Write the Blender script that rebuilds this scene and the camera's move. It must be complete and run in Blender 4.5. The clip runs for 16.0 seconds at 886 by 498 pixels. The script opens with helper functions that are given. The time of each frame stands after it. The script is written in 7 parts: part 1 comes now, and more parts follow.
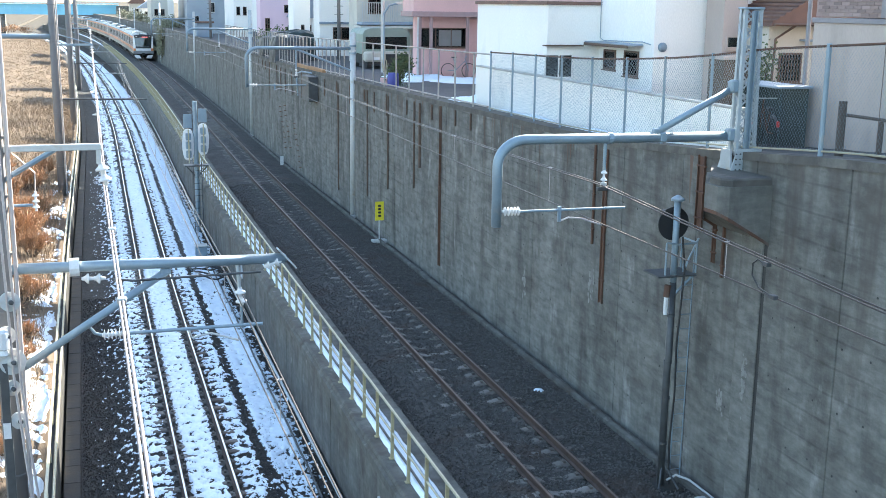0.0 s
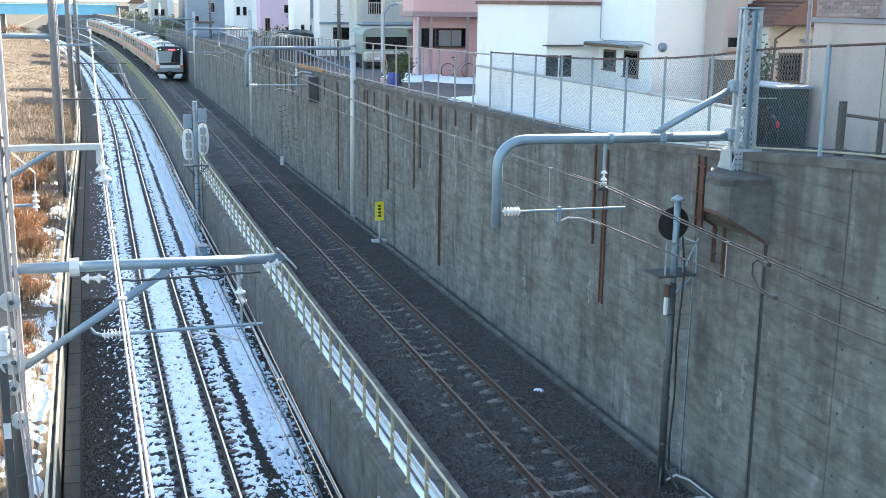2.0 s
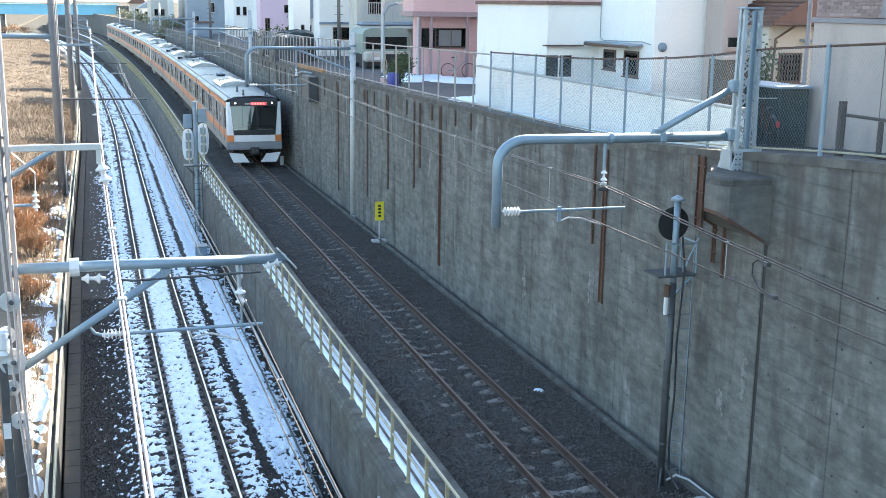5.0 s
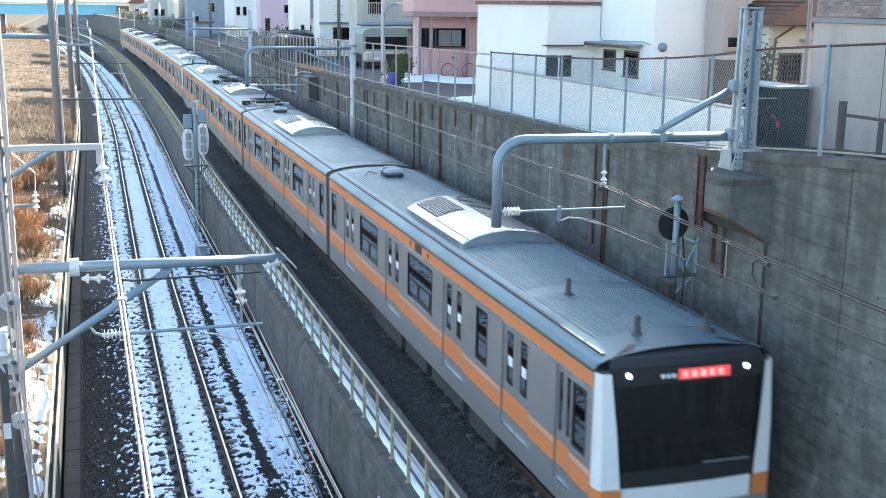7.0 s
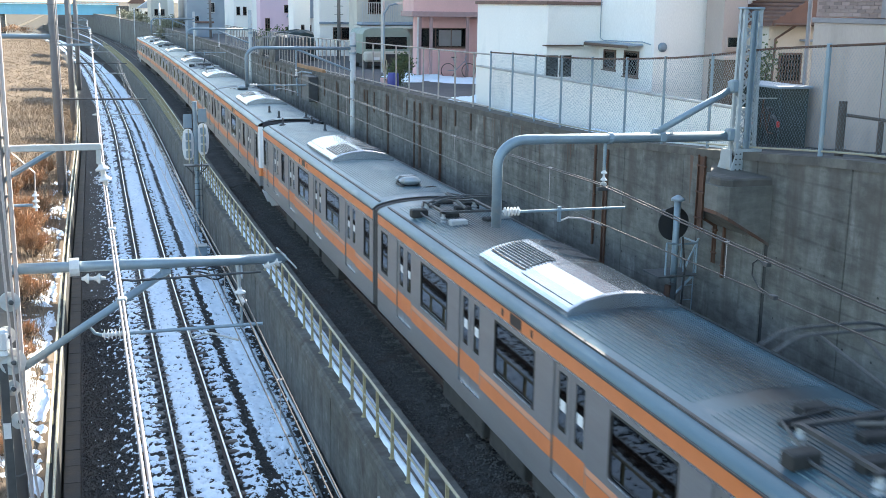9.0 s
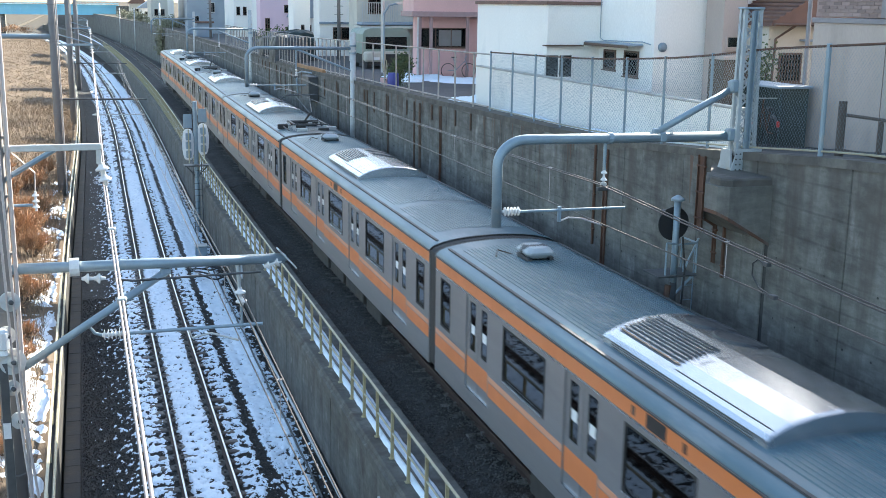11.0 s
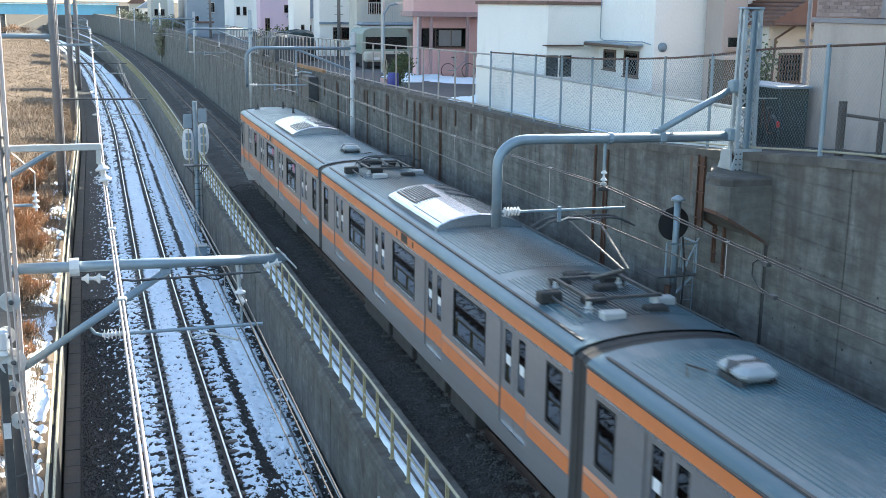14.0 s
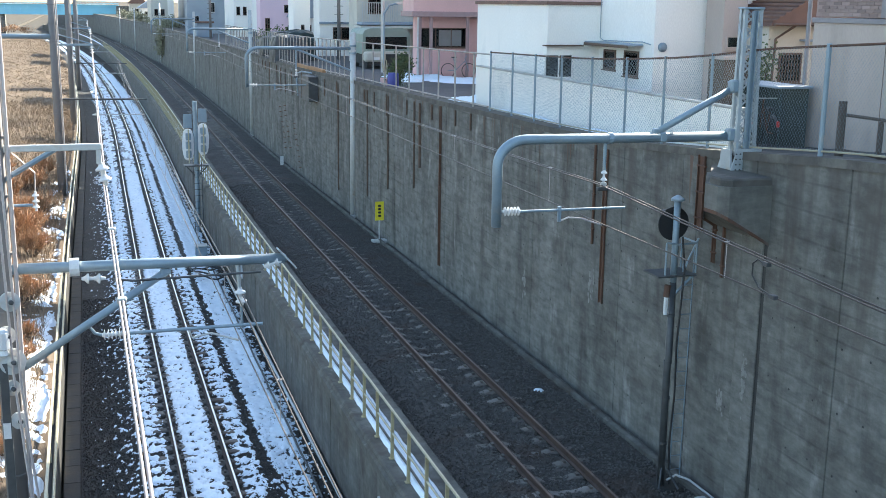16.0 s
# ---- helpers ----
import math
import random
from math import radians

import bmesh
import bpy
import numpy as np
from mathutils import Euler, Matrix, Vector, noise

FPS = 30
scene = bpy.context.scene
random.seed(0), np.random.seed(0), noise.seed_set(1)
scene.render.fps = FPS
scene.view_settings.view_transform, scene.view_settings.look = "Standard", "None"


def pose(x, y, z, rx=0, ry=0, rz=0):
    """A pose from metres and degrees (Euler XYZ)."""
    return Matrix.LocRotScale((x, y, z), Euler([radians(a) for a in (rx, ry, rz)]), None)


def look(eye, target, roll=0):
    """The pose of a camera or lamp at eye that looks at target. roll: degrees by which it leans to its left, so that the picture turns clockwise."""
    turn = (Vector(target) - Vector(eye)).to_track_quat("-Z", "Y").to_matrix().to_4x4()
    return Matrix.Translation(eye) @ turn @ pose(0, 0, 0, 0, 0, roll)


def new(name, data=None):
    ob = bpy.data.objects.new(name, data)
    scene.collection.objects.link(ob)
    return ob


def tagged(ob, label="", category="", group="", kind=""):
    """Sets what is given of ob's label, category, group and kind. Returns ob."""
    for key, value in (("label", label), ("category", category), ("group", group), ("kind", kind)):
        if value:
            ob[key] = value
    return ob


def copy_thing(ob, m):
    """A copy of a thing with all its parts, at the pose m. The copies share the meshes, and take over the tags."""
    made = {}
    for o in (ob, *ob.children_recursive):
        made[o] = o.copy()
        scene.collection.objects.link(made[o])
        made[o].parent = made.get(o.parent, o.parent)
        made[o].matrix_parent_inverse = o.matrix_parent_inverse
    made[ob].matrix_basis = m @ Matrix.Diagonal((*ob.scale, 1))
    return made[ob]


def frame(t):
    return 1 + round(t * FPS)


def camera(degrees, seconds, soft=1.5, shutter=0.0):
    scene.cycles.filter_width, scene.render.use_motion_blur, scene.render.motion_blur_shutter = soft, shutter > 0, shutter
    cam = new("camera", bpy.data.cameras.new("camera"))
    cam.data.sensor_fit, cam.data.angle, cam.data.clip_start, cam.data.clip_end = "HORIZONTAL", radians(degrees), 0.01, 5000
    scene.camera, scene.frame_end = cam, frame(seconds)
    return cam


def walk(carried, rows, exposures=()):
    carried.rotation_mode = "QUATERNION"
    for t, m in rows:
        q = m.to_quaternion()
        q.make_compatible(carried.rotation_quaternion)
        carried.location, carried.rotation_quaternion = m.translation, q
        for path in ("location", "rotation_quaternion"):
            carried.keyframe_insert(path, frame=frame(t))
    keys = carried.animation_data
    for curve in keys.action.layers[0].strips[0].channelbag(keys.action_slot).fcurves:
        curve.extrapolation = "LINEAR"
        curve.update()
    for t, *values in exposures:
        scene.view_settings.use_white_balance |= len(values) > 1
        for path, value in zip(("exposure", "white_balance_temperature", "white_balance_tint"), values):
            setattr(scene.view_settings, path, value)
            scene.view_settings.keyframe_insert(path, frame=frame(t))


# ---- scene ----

# ---------------- camera ----------------
cam = camera(43.34, 16.0, soft=0.85, shutter=0.14)
EYE = pose(0, 0, 8.64) @ pose(0, 0, 0, 0, 0, -17.955) @ pose(0, 0, 0, 90 - 12.331) @ pose(0, 0, 0, 0, 0, 0.788)
walk(cam, [(0.0, EYE), (16.0, EYE)], exposures=[(0.0, 2.5, 6450, 4), (6.5, 2.49, 6450, 4), (9.0, 2.2, 6450, 4), (12.5, 2.1, 6450, 4), (16.0, 2.11, 6450, 4)])

# ---------------- light ----------------
SUN_EL, SUN_AZ = 28.0, 50.0          # degrees; azimuth from +y towards +x
world = bpy.data.worlds.new("sky")
scene.world = world
world.use_nodes = True
wn, wl = world.node_tree.nodes, world.node_tree.links
sky = wn.new("ShaderNodeTexSky")
sky.sky_type, sky.sun_disc = 'NISHITA', False
sky.sun_elevation, sky.sun_rotation = radians(SUN_EL), radians(SUN_AZ)
sky.air_density, sky.dust_density = 1.0, 1.5
wl.new(sky.outputs[0], wn["Background"].inputs[0])
wn["Background"].inputs[1].default_value = 0.115
sun = new("sun", bpy.data.lights.new("sun", 'SUN'))
sun.data.energy, sun.data.angle, sun.data.color = 5.0, radians(0.6), (1.0, 0.91, 0.8)
sd = Vector((math.sin(radians(SUN_AZ)) * math.cos(radians(SUN_EL)), math.cos(radians(SUN_AZ)) * math.cos(radians(SUN_EL)), math.sin(radians(SUN_EL))))
sun.matrix_world = look(sd * 100, (0, 0, 0))


# ---------------- materials ----------------
def surf(name, c1, c2=None, scale=4.0, rough=0.8, metal=0.0, bump=0.2, fine=40.0, stain=None, stain_scale=0.6, stain_amt=0.5,
         stretch=(1, 1, 1), rand=0.0, emit=0.0, spec=0.5, dist=0.01, pale=None, blotch=None, boards=0.0, runs=None, mottle=0.0, soot=None):
    """Two-scale procedural surface: broad blotches, fine grain with relief, and a stain colour with its own shape."""
    m = bpy.data.materials.new(name)
    m.use_nodes = True
    n, l = m.node_tree.nodes, m.node_tree.links
    b = n["Principled BSDF"]
    b.inputs["Roughness"].default_value, b.inputs["Metallic"].default_value = rough, metal
    b.inputs["Specular IOR Level"].default_value = spec
    c2 = c2 or tuple(v * 0.8 for v in c1)
    tc = n.new("ShaderNodeTexCoord")
    mp = n.new("ShaderNodeMapping")
    mp.inputs["Scale"].default_value = stretch
    l.new(tc.outputs["Object"], mp.inputs[0])

    def noise_node(sc, detail=5):
        t = n.new("ShaderNodeTexNoise")
        t.inputs["Scale"].default_value, t.inputs["Detail"].default_value, t.inputs["Roughness"].default_value = sc, detail, 0.62
        l.new(mp.outputs[0], t.inputs["Vector"])
        return t

    def mix(fac, a, c):
        x = n.new("ShaderNodeMix")
        x.data_type = 'RGBA'
        l.new(fac, x.inputs[0])
        for sock, v in ((6, a), (7, c)):
            if isinstance(v, tuple):
                x.inputs[sock].default_value = (*v, 1)
            else:
                l.new(v, x.inputs[sock])
        return x.outputs[2]

    def ramp(src, lo, hi):
        r = n.new("ShaderNodeMapRange")
        r.inputs[1].default_value, r.inputs[2].default_value = lo, hi
        l.new(src, r.inputs[0])
        return r.outputs[0]

    big, small = noise_node(scale), noise_node(fine, 3)
    col = mix(ramp(big.outputs[0], 0.32, 0.68), c1, c2)
    grain = mix(ramp(small.outputs[0], 0.25, 0.75), tuple(v * 0.72 for v in c1), col)
    g2 = n.new("ShaderNodeMix")
    g2.data_type = 'RGBA'
    g2.inputs[0].default_value = 0.45
    l.new(col, g2.inputs[6]), l.new(grain, g2.inputs[7])
    col = g2.outputs[2]
    if stain:
        st = noise_node(stain_scale, 6)
        col = mix(ramp(st.outputs[0], 0.62 - 0.22 * stain_amt, 0.75 - 0.1 * stain_amt), col, stain)
    if pale:
        col = mix(ramp(noise_node(stain_scale * 1.7, 7).outputs[0], 0.60, 0.72), col, pale)
    if blotch:
        bn = n.new("ShaderNodeTexNoise")
        bn.inputs["Scale"].default_value, bn.inputs["Detail"].default_value, bn.inputs["Roughness"].default_value = 0.9, 8, 0.68
        l.new(tc.outputs["Object"], bn.inputs["Vector"])
        col = mix(ramp(bn.outputs[0], 0.48, 0.70), col, blotch)
    if soot:
        # soot worn off the contact strips, in an uneven band along the middle of the roof
        sx = n.new("ShaderNodeSeparateXYZ")
        l.new(tc.outputs["Object"], sx.inputs[0])
        ab = n.new("ShaderNodeMath")
        ab.operation = 'ABSOLUTE'
        l.new(sx.outputs[0], ab.inputs[0])
        band = ramp(ab.outputs[0], 0.95, 0.25)
        mu = n.new("ShaderNodeMath")
        mu.operation = 'MULTIPLY'
        sn = ramp(noise_node(0.9, 5).outputs[0], 0.3, 0.6)
        l.new(band, mu.inputs[0])
        l.new(sn, mu.inputs[1])
        col = mix(mu.outputs[0], col, soot)
    if mottle:
        # short level smears left by the forms
        mm = n.new("ShaderNodeMapping")
        mm.inputs["Scale"].default_value = (1, 0.8, 2.4)
        l.new(tc.outputs["Object"], mm.inputs[0])
        mn = n.new("ShaderNodeTexNoise")
        mn.inputs["Scale"].default_value, mn.inputs["Detail"].default_value, mn.inputs["Roughness"].default_value = 2.1, 7, 0.7
        l.new(mm.outputs[0], mn.inputs["Vector"])
        mv = ramp(mn.outputs[0], 0.36, 0.64)
        mv.node.inputs[3].default_value, mv.node.inputs[4].default_value = 1 - mottle, 1 + 0.5 * mottle
        mh = n.new("ShaderNodeHueSaturation")
        l.new(mv, mh.inputs["Value"])
        l.new(col, mh.inputs["Color"])
        col = mh.outputs[0]
    if boards:
        # faint level marks of the form boards
        wv = n.new("ShaderNodeTexWave")
        wv.bands_direction = 'Z'
        wv.inputs["Scale"].default_value, wv.inputs["Distortion"].default_value, wv.inputs["Detail Scale"].default_value = 0.314 / boards, 0.7, 0.6
        l.new(tc.outputs["Object"], wv.inputs["Vector"])
        dk = ramp(wv.outputs["Fac"], 0.0, 0.03)
        dk.node.inputs[3].default_value = 0.74
        mb = n.new("ShaderNodeMix")
        mb.data_type, mb.blend_type = 'RGBA', 'MULTIPLY'
        l.new(ramp(noise_node(0.8, 3).outputs[0], 0.42, 0.6), mb.inputs[0])
        l.new(col, mb.inputs[6]), l.new(dk, mb.inputs[7])
        col = mb.outputs[2]
    if runs:
        # dirt washed down from the coping in streaks
        sp = n.new("ShaderNodeSeparateXYZ")
        l.new(tc.outputs["Object"], sp.inputs[0])
        m2 = n.new("ShaderNodeMapping")
        m2.inputs["Scale"].default_value = (1, 1, 0.07)
        l.new(tc.outputs["Object"], m2.inputs[0])
        rn = n.new("ShaderNodeTexNoise")
        rn.inputs["Scale"].default_value, rn.inputs["Detail"].default_value = 2.6, 6
        l.new(m2.outputs[0], rn.inputs["Vector"])
        ad = n.new("ShaderNodeMath")
        up = ramp(sp.outputs[2], 2.2, 6.0)
        up.node.inputs[4].default_value = 0.2
        l.new(up, ad.inputs[0]), l.new(rn.outputs[0], ad.inputs[1])
        f = ramp(ad.outputs[0], 0.62, 0.84)
        f.node.inputs[4].default_value = 0.8
        col = mix(f, col, runs)
    if rand:
        oi = n.new("ShaderNodeObjectInfo")
        hv = n.new("ShaderNodeHueSaturation")
        l.new(ramp(oi.outputs["Random"], 0, 1), hv.inputs["Value"])
        hv.inputs["Value"].links[0].from_node.inputs[3].default_value = 1 - rand
        hv.inputs["Value"].links[0].from_node.inputs[4].default_value = 1 + rand
        l.new(col, hv.inputs["Color"])
        col = hv.outputs[0]
    l.new(col, b.inputs["Base Color"])
    if bump:
        bp = n.new("ShaderNodeBump")
        bp.inputs["Strength"].default_value, bp.inputs["Distance"].default_value = bump, dist
        l.new(small.outputs[0], bp.inputs["Height"])
        l.new(bp.outputs[0], b.inputs["Normal"])
    rr = n.new("ShaderNodeMapRange")
    rr.inputs[3].default_value, rr.inputs[4].default_value = max(0.02, rough - 0.1), min(1, rough + 0.1)
    l.new(big.outputs[0], rr.inputs[0])
    l.new(rr.outputs[0], b.inputs["Roughness"])
    if emit:
        l.new(col, b.inputs["Emission Color"])
        b.inputs["Emission Strength"].default_value = emit
    return m


def glass(name, tint, rough=0.03, ior=1.5):
    m = bpy.data.materials.new(name)
    m.use_nodes = True
    n, l = m.node_tree.nodes, m.node_tree.links
    out = n["Material Output"]
    n.remove(n["Principled BSDF"])
    tr, gl, mx, fr = (n.new("ShaderNode" + k) for k in ("BsdfTransparent", "BsdfGlossy", "MixShader", "Fresnel"))
    tr.inputs[0].default_value = (*tint, 1)
    gl.inputs["Roughness"].default_value = rough
    fr.inputs[0].default_value = ior
    l.new(fr.outputs[0], mx.inputs[0]), l.new(tr.outputs[0], mx.inputs[1]), l.new(gl.outputs[0], mx.inputs[2])
    l.new(mx.outputs[0], out.inputs[0])
    return m


CONC = surf("retaining wall concrete", (0.215, 0.21, 0.19), (0.135, 0.132, 0.12), 1.8, 0.9, 0, 0.5, 14, (0.07, 0.066, 0.058), 1.1, 0.5, (1, 1, 0.38), 0.07, pale=(0.27, 0.265, 0.245), blotch=(0.105, 0.098, 0.086), boards=0.46, runs=(0.085, 0.073, 0.062), mottle=0.34)
COPING = surf("weathered coping concrete", (0.125, 0.114, 0.10), (0.07, 0.064, 0.057), 2.5, 0.9, 0, 0.4, 20, (0.17, 0.16, 0.14), 1.3, 0.4)
FEED = surf("pinkish grey cable sheath", (0.34, 0.285, 0.275), (0.26, 0.22, 0.215), 5, 0.5, 0.1, 0.05)
GRAVEL_D = surf("wet dark gravel", (0.030, 0.028, 0.026), (0.016, 0.015, 0.014), 9, 0.85, 0, 1.0, 26, (0.045, 0.035, 0.028), 1.1, 0.4, dist=0.04)
PLANK = surf("orange kerb board, sunlight in its tone", (0.40, 0.22, 0.10), (0.28, 0.15, 0.08), 4, 0.8, 0, 0.3, 30, stretch=(1, 0.2, 1))
RAILTOP_R = surf("rusty brown rail head", (0.19, 0.145, 0.125), (0.14, 0.10, 0.085), 4, 0.5, 0.7, 0.02, 60)
CONC_D = surf("divider concrete", (0.165, 0.16, 0.143), (0.09, 0.087, 0.077), 2.2, 0.9, 0, 0.3, 22, (0.065, 0.054, 0.043), 1.6, 0.6, (1, 1, 0.45), 0.05, pale=(0.22, 0.21, 0.185), blotch=(0.085, 0.072, 0.056), mottle=0.25)
CONC_K = surf("near-black concrete", (0.038, 0.037, 0.035), (0.022, 0.021, 0.02), 1.2, 0.85, 0, 0.6, 16, (0.05, 0.04, 0.03), 1.1, 0.5, rand=0.06)
CONC_L = surf("pale concrete", (0.50, 0.49, 0.46), (0.40, 0.39, 0.36), 1.5, 0.85, 0, 0.25, 20, (0.25, 0.23, 0.2), 1.5, 0.3)
SLEEPER = surf("sleeper concrete", (0.215, 0.195, 0.175), (0.13, 0.115, 0.10), 3, 0.9, 0, 0.3, 30, (0.10, 0.075, 0.06), 2.0, 0.5, rand=0.3)
BALLAST = surf("rail ballast", (0.07, 0.064, 0.058), (0.04, 0.036, 0.032), 1.2, 0.95, 0, 1.0, 18, (0.075, 0.054, 0.043), 0.7, 0.4, dist=0.03)
STONE = surf("ballast stone", (0.16, 0.148, 0.135), (0.08, 0.074, 0.066), 9, 0.95, 0, 0.3, 40, (0.085, 0.06, 0.047), 0.7, 0.4)
WETSTONE = surf("wet ballast stone", (0.085, 0.075, 0.067), (0.04, 0.036, 0.032), 9, 0.8, 0, 0.3, 40)
SOIL = surf("cutting soil", (0.10, 0.09, 0.075), (0.07, 0.06, 0.05), 1, 0.95, 0, 0.6, 12, spec=0.08)
SNOW = surf("old snow", (0.87, 0.93, 0.98), (0.76, 0.84, 0.91), 2.2, 0.75, 0, 0.5, 22, dist=0.02, spec=0.3)
RAIL = surf("rusty rail side", (0.085, 0.05, 0.038), (0.05, 0.032, 0.026), 3, 0.75, 0.2, 0.2, 30)
RAILTOP = surf("polished rail head", (0.66, 0.65, 0.64), (0.56, 0.55, 0.54), 4, 0.32, 0.9, 0.02, 60)
GALV = surf("galvanised pale blue paint", (0.27, 0.345, 0.40), (0.22, 0.285, 0.335), 3, 0.45, 0.25, 0.08, 40, (0.33, 0.33, 0.32), 2.5, 0.2)
GALV_W = surf("white painted steel", (0.56, 0.57, 0.56), (0.46, 0.46, 0.45), 4, 0.5, 0.1, 0.1, 40, (0.4, 0.33, 0.26), 2.5, 0.2)
STEEL_D = surf("dark grey steel", (0.10, 0.105, 0.11), (0.07, 0.072, 0.075), 5, 0.55, 0.4, 0.1, 40)
RUST = surf("rusty steel", (0.15, 0.075, 0.048), (0.08, 0.048, 0.035), 4, 0.85, 0.1, 0.3, 40, (0.16, 0.13, 0.11), 2.0, 0.5, (1, 1, 0.4))
YELLOW = surf("weathered yellow paint", (0.42, 0.365, 0.21), (0.33, 0.29, 0.19), 6, 0.6, 0.1, 0.15, 40, (0.26, 0.18, 0.09), 4, 0.4)
CREAM = surf("cream painted rail", (0.50, 0.46, 0.33), (0.38, 0.34, 0.23), 5, 0.5, 0.1, 0.1, 40, (0.35, 0.27, 0.16), 3, 0.3)
PORC = surf("white porcelain", (0.74, 0.74, 0.73), (0.62, 0.62, 0.62), 8, 0.15, 0, 0.02, 40)
WIRE = surf("weathered copper wire", (0.10, 0.085, 0.08), (0.07, 0.06, 0.055), 5, 0.5, 0.6, 0.0)
WIRE_L = surf("bright cable sheath", (0.52, 0.47, 0.46), (0.42, 0.38, 0.37), 5, 0.45, 0.2, 0.05)
POLE = surf("spun concrete pole", (0.22, 0.205, 0.20), (0.165, 0.155, 0.15), 2, 0.85, 0, 0.15, 25, (0.18, 0.17, 0.16), 1.0, 0.35, (1, 1, 0.3))
BLACK = surf("matt black", (0.02, 0.02, 0.022), (0.03, 0.03, 0.032), 5, 0.5, 0, 0.05)
SIGNY = surf("yellow sign plate", (0.80, 0.68, 0.04), (0.72, 0.6, 0.05), 6, 0.5, 0, 0.03)
STAINL = surf("brushed stainless side", (0.35, 0.35, 0.36), (0.29, 0.29, 0.30), 1.5, 0.40, 0.6, 0.04, 50, stretch=(1, 0.1, 1))
ORANGE = surf("orange stripe film", (0.74, 0.235, 0.075), (0.68, 0.215, 0.07), 2, 0.35, 0, 0.0)
PEACH = surf("pale orange stripe film", (0.74, 0.36, 0.22), (0.68, 0.33, 0.20), 2, 0.35, 0, 0.0)
ROOF = surf("grey train roof paint", (0.10, 0.172, 0.207), (0.073, 0.125, 0.152), 1.2, 0.38, 0.05, 0.05, 30, (0.20, 0.225, 0.24), 1.4, 0.3, (1, 0.25, 1))
ROOF_S = surf("sooty grey train roof paint", (0.10, 0.172, 0.207), (0.073, 0.125, 0.152), 1.2, 0.38, 0.05, 0.05, 30, (0.20, 0.225, 0.24), 1.4, 0.3, (1, 0.25, 1), soot=(0.045, 0.05, 0.055))
ALU = surf("aluminium cooler case", (0.66, 0.67, 0.69), (0.57, 0.58, 0.60), 2, 0.24, 0.9, 0.02, 40)
WHITE = surf("white gloss paint", (0.80, 0.80, 0.80), (0.75, 0.75, 0.75), 3, 0.3, 0, 0.02)
UNDER = surf("underfloor grey", (0.06, 0.058, 0.055), (0.035, 0.034, 0.033), 4, 0.8, 0.1, 0.2, 30)
SKIRTG = surf("grey bumper paint", (0.30, 0.31, 0.33), (0.25, 0.26, 0.28), 3, 0.5, 0.1, 0.05)
RUBBER = surf("dark rubber", (0.035, 0.033, 0.032), (0.05, 0.047, 0.045), 4, 0.8, 0, 0.2)
SEAT = surf("blue grey seat cloth", (0.05, 0.075, 0.11), (0.06, 0.095, 0.14), 6, 0.9, 0, 0.2)
INNER = surf("pale interior panel", (0.26, 0.26, 0.25), (0.22, 0.22, 0.215), 3, 0.6, 0, 0.02)
PAPER = surf("white paper", (0.85, 0.85, 0.84), (0.8, 0.8, 0.8), 5, 0.7, 0, 0.0)
PINKPAPER = surf("pink paper", (0.50, 0.18, 0.27), (0.43, 0.155, 0.235), 5, 0.7, 0, 0.0)
LED = surf("red display glow", (1.0, 0.10, 0.10), (1.0, 0.08, 0.09), 3, 0.5, 0, 0.0, emit=0.12)
LED_T = surf("pale display glow", (1.0, 0.55, 0.5), (1.0, 0.4, 0.4), 3, 0.5, 0, 0.0, emit=0.1)
LAMPG = surf("headlamp glow", (1.0, 0.96, 0.86), (1.0, 0.96, 0.86), 3, 0.3, 0, 0.0, emit=1.0)
TGLASS = glass("tinted train glass", (0.07, 0.09, 0.10), 0.03, 1.7)
FGLASS = glass("dark cab glass", (0.17, 0.24, 0.27), 0.02, 2.1)
HGLASS = glass("window glass", (0.45, 0.5, 0.52), 0.04)
STUCCO = surf("white stucco", (0.93, 0.90, 0.85), (0.89, 0.86, 0.81), 0.8, 0.9, 0, 0.15, 35, (0.70, 0.69, 0.66), 0.6, 0.25, (1, 1, 0.4))
STUCCO_B = surf("beige stucco", (0.53, 0.445, 0.395), (0.47, 0.40, 0.355), 0.9, 0.9, 0, 0.2, 35, (0.36, 0.30, 0.265), 0.6, 0.3, (1, 1, 0.4))
PINKW = surf("pink siding", (0.78, 0.50, 0.47), (0.70, 0.44, 0.415), 0.9, 0.85, 0, 0.15, 30, (0.52, 0.33, 0.31), 0.7, 0.3, (1, 1, 0.4))
PINKL = surf("pale pink render", (0.78, 0.58, 0.66), (0.73, 0.54, 0.62), 0.9, 0.85, 0, 0.1, 30)
CREAMW = surf("cream render", (0.66, 0.62, 0.54), (0.58, 0.55, 0.48), 0.9, 0.9, 0, 0.15, 30, (0.45, 0.42, 0.37), 0.7, 0.3, (1, 1, 0.4))
GREYW = surf("grey blue cladding", (0.30, 0.36, 0.42), (0.26, 0.31, 0.37), 1, 0.7, 0, 0.1, 30)
BLUEB = surf("sky blue bridge paint", (0.30, 0.63, 0.76), (0.25, 0.57, 0.70), 0.4, 0.5, 0.1, 0.05, 10)
TILE_R = surf("brown roof tile", (0.22, 0.13, 0.10), (0.15, 0.09, 0.075), 2, 0.8, 0, 0.3, 30)
BRICKM = surf("mottled brown brick", (0.34, 0.25, 0.23), (0.25, 0.19, 0.175), 3, 0.85, 0, 0.3, 30, rand=0.25)
BROWN = surf("brown window frame", (0.16, 0.10, 0.075), (0.12, 0.08, 0.06), 5, 0.5, 0.2, 0.05)
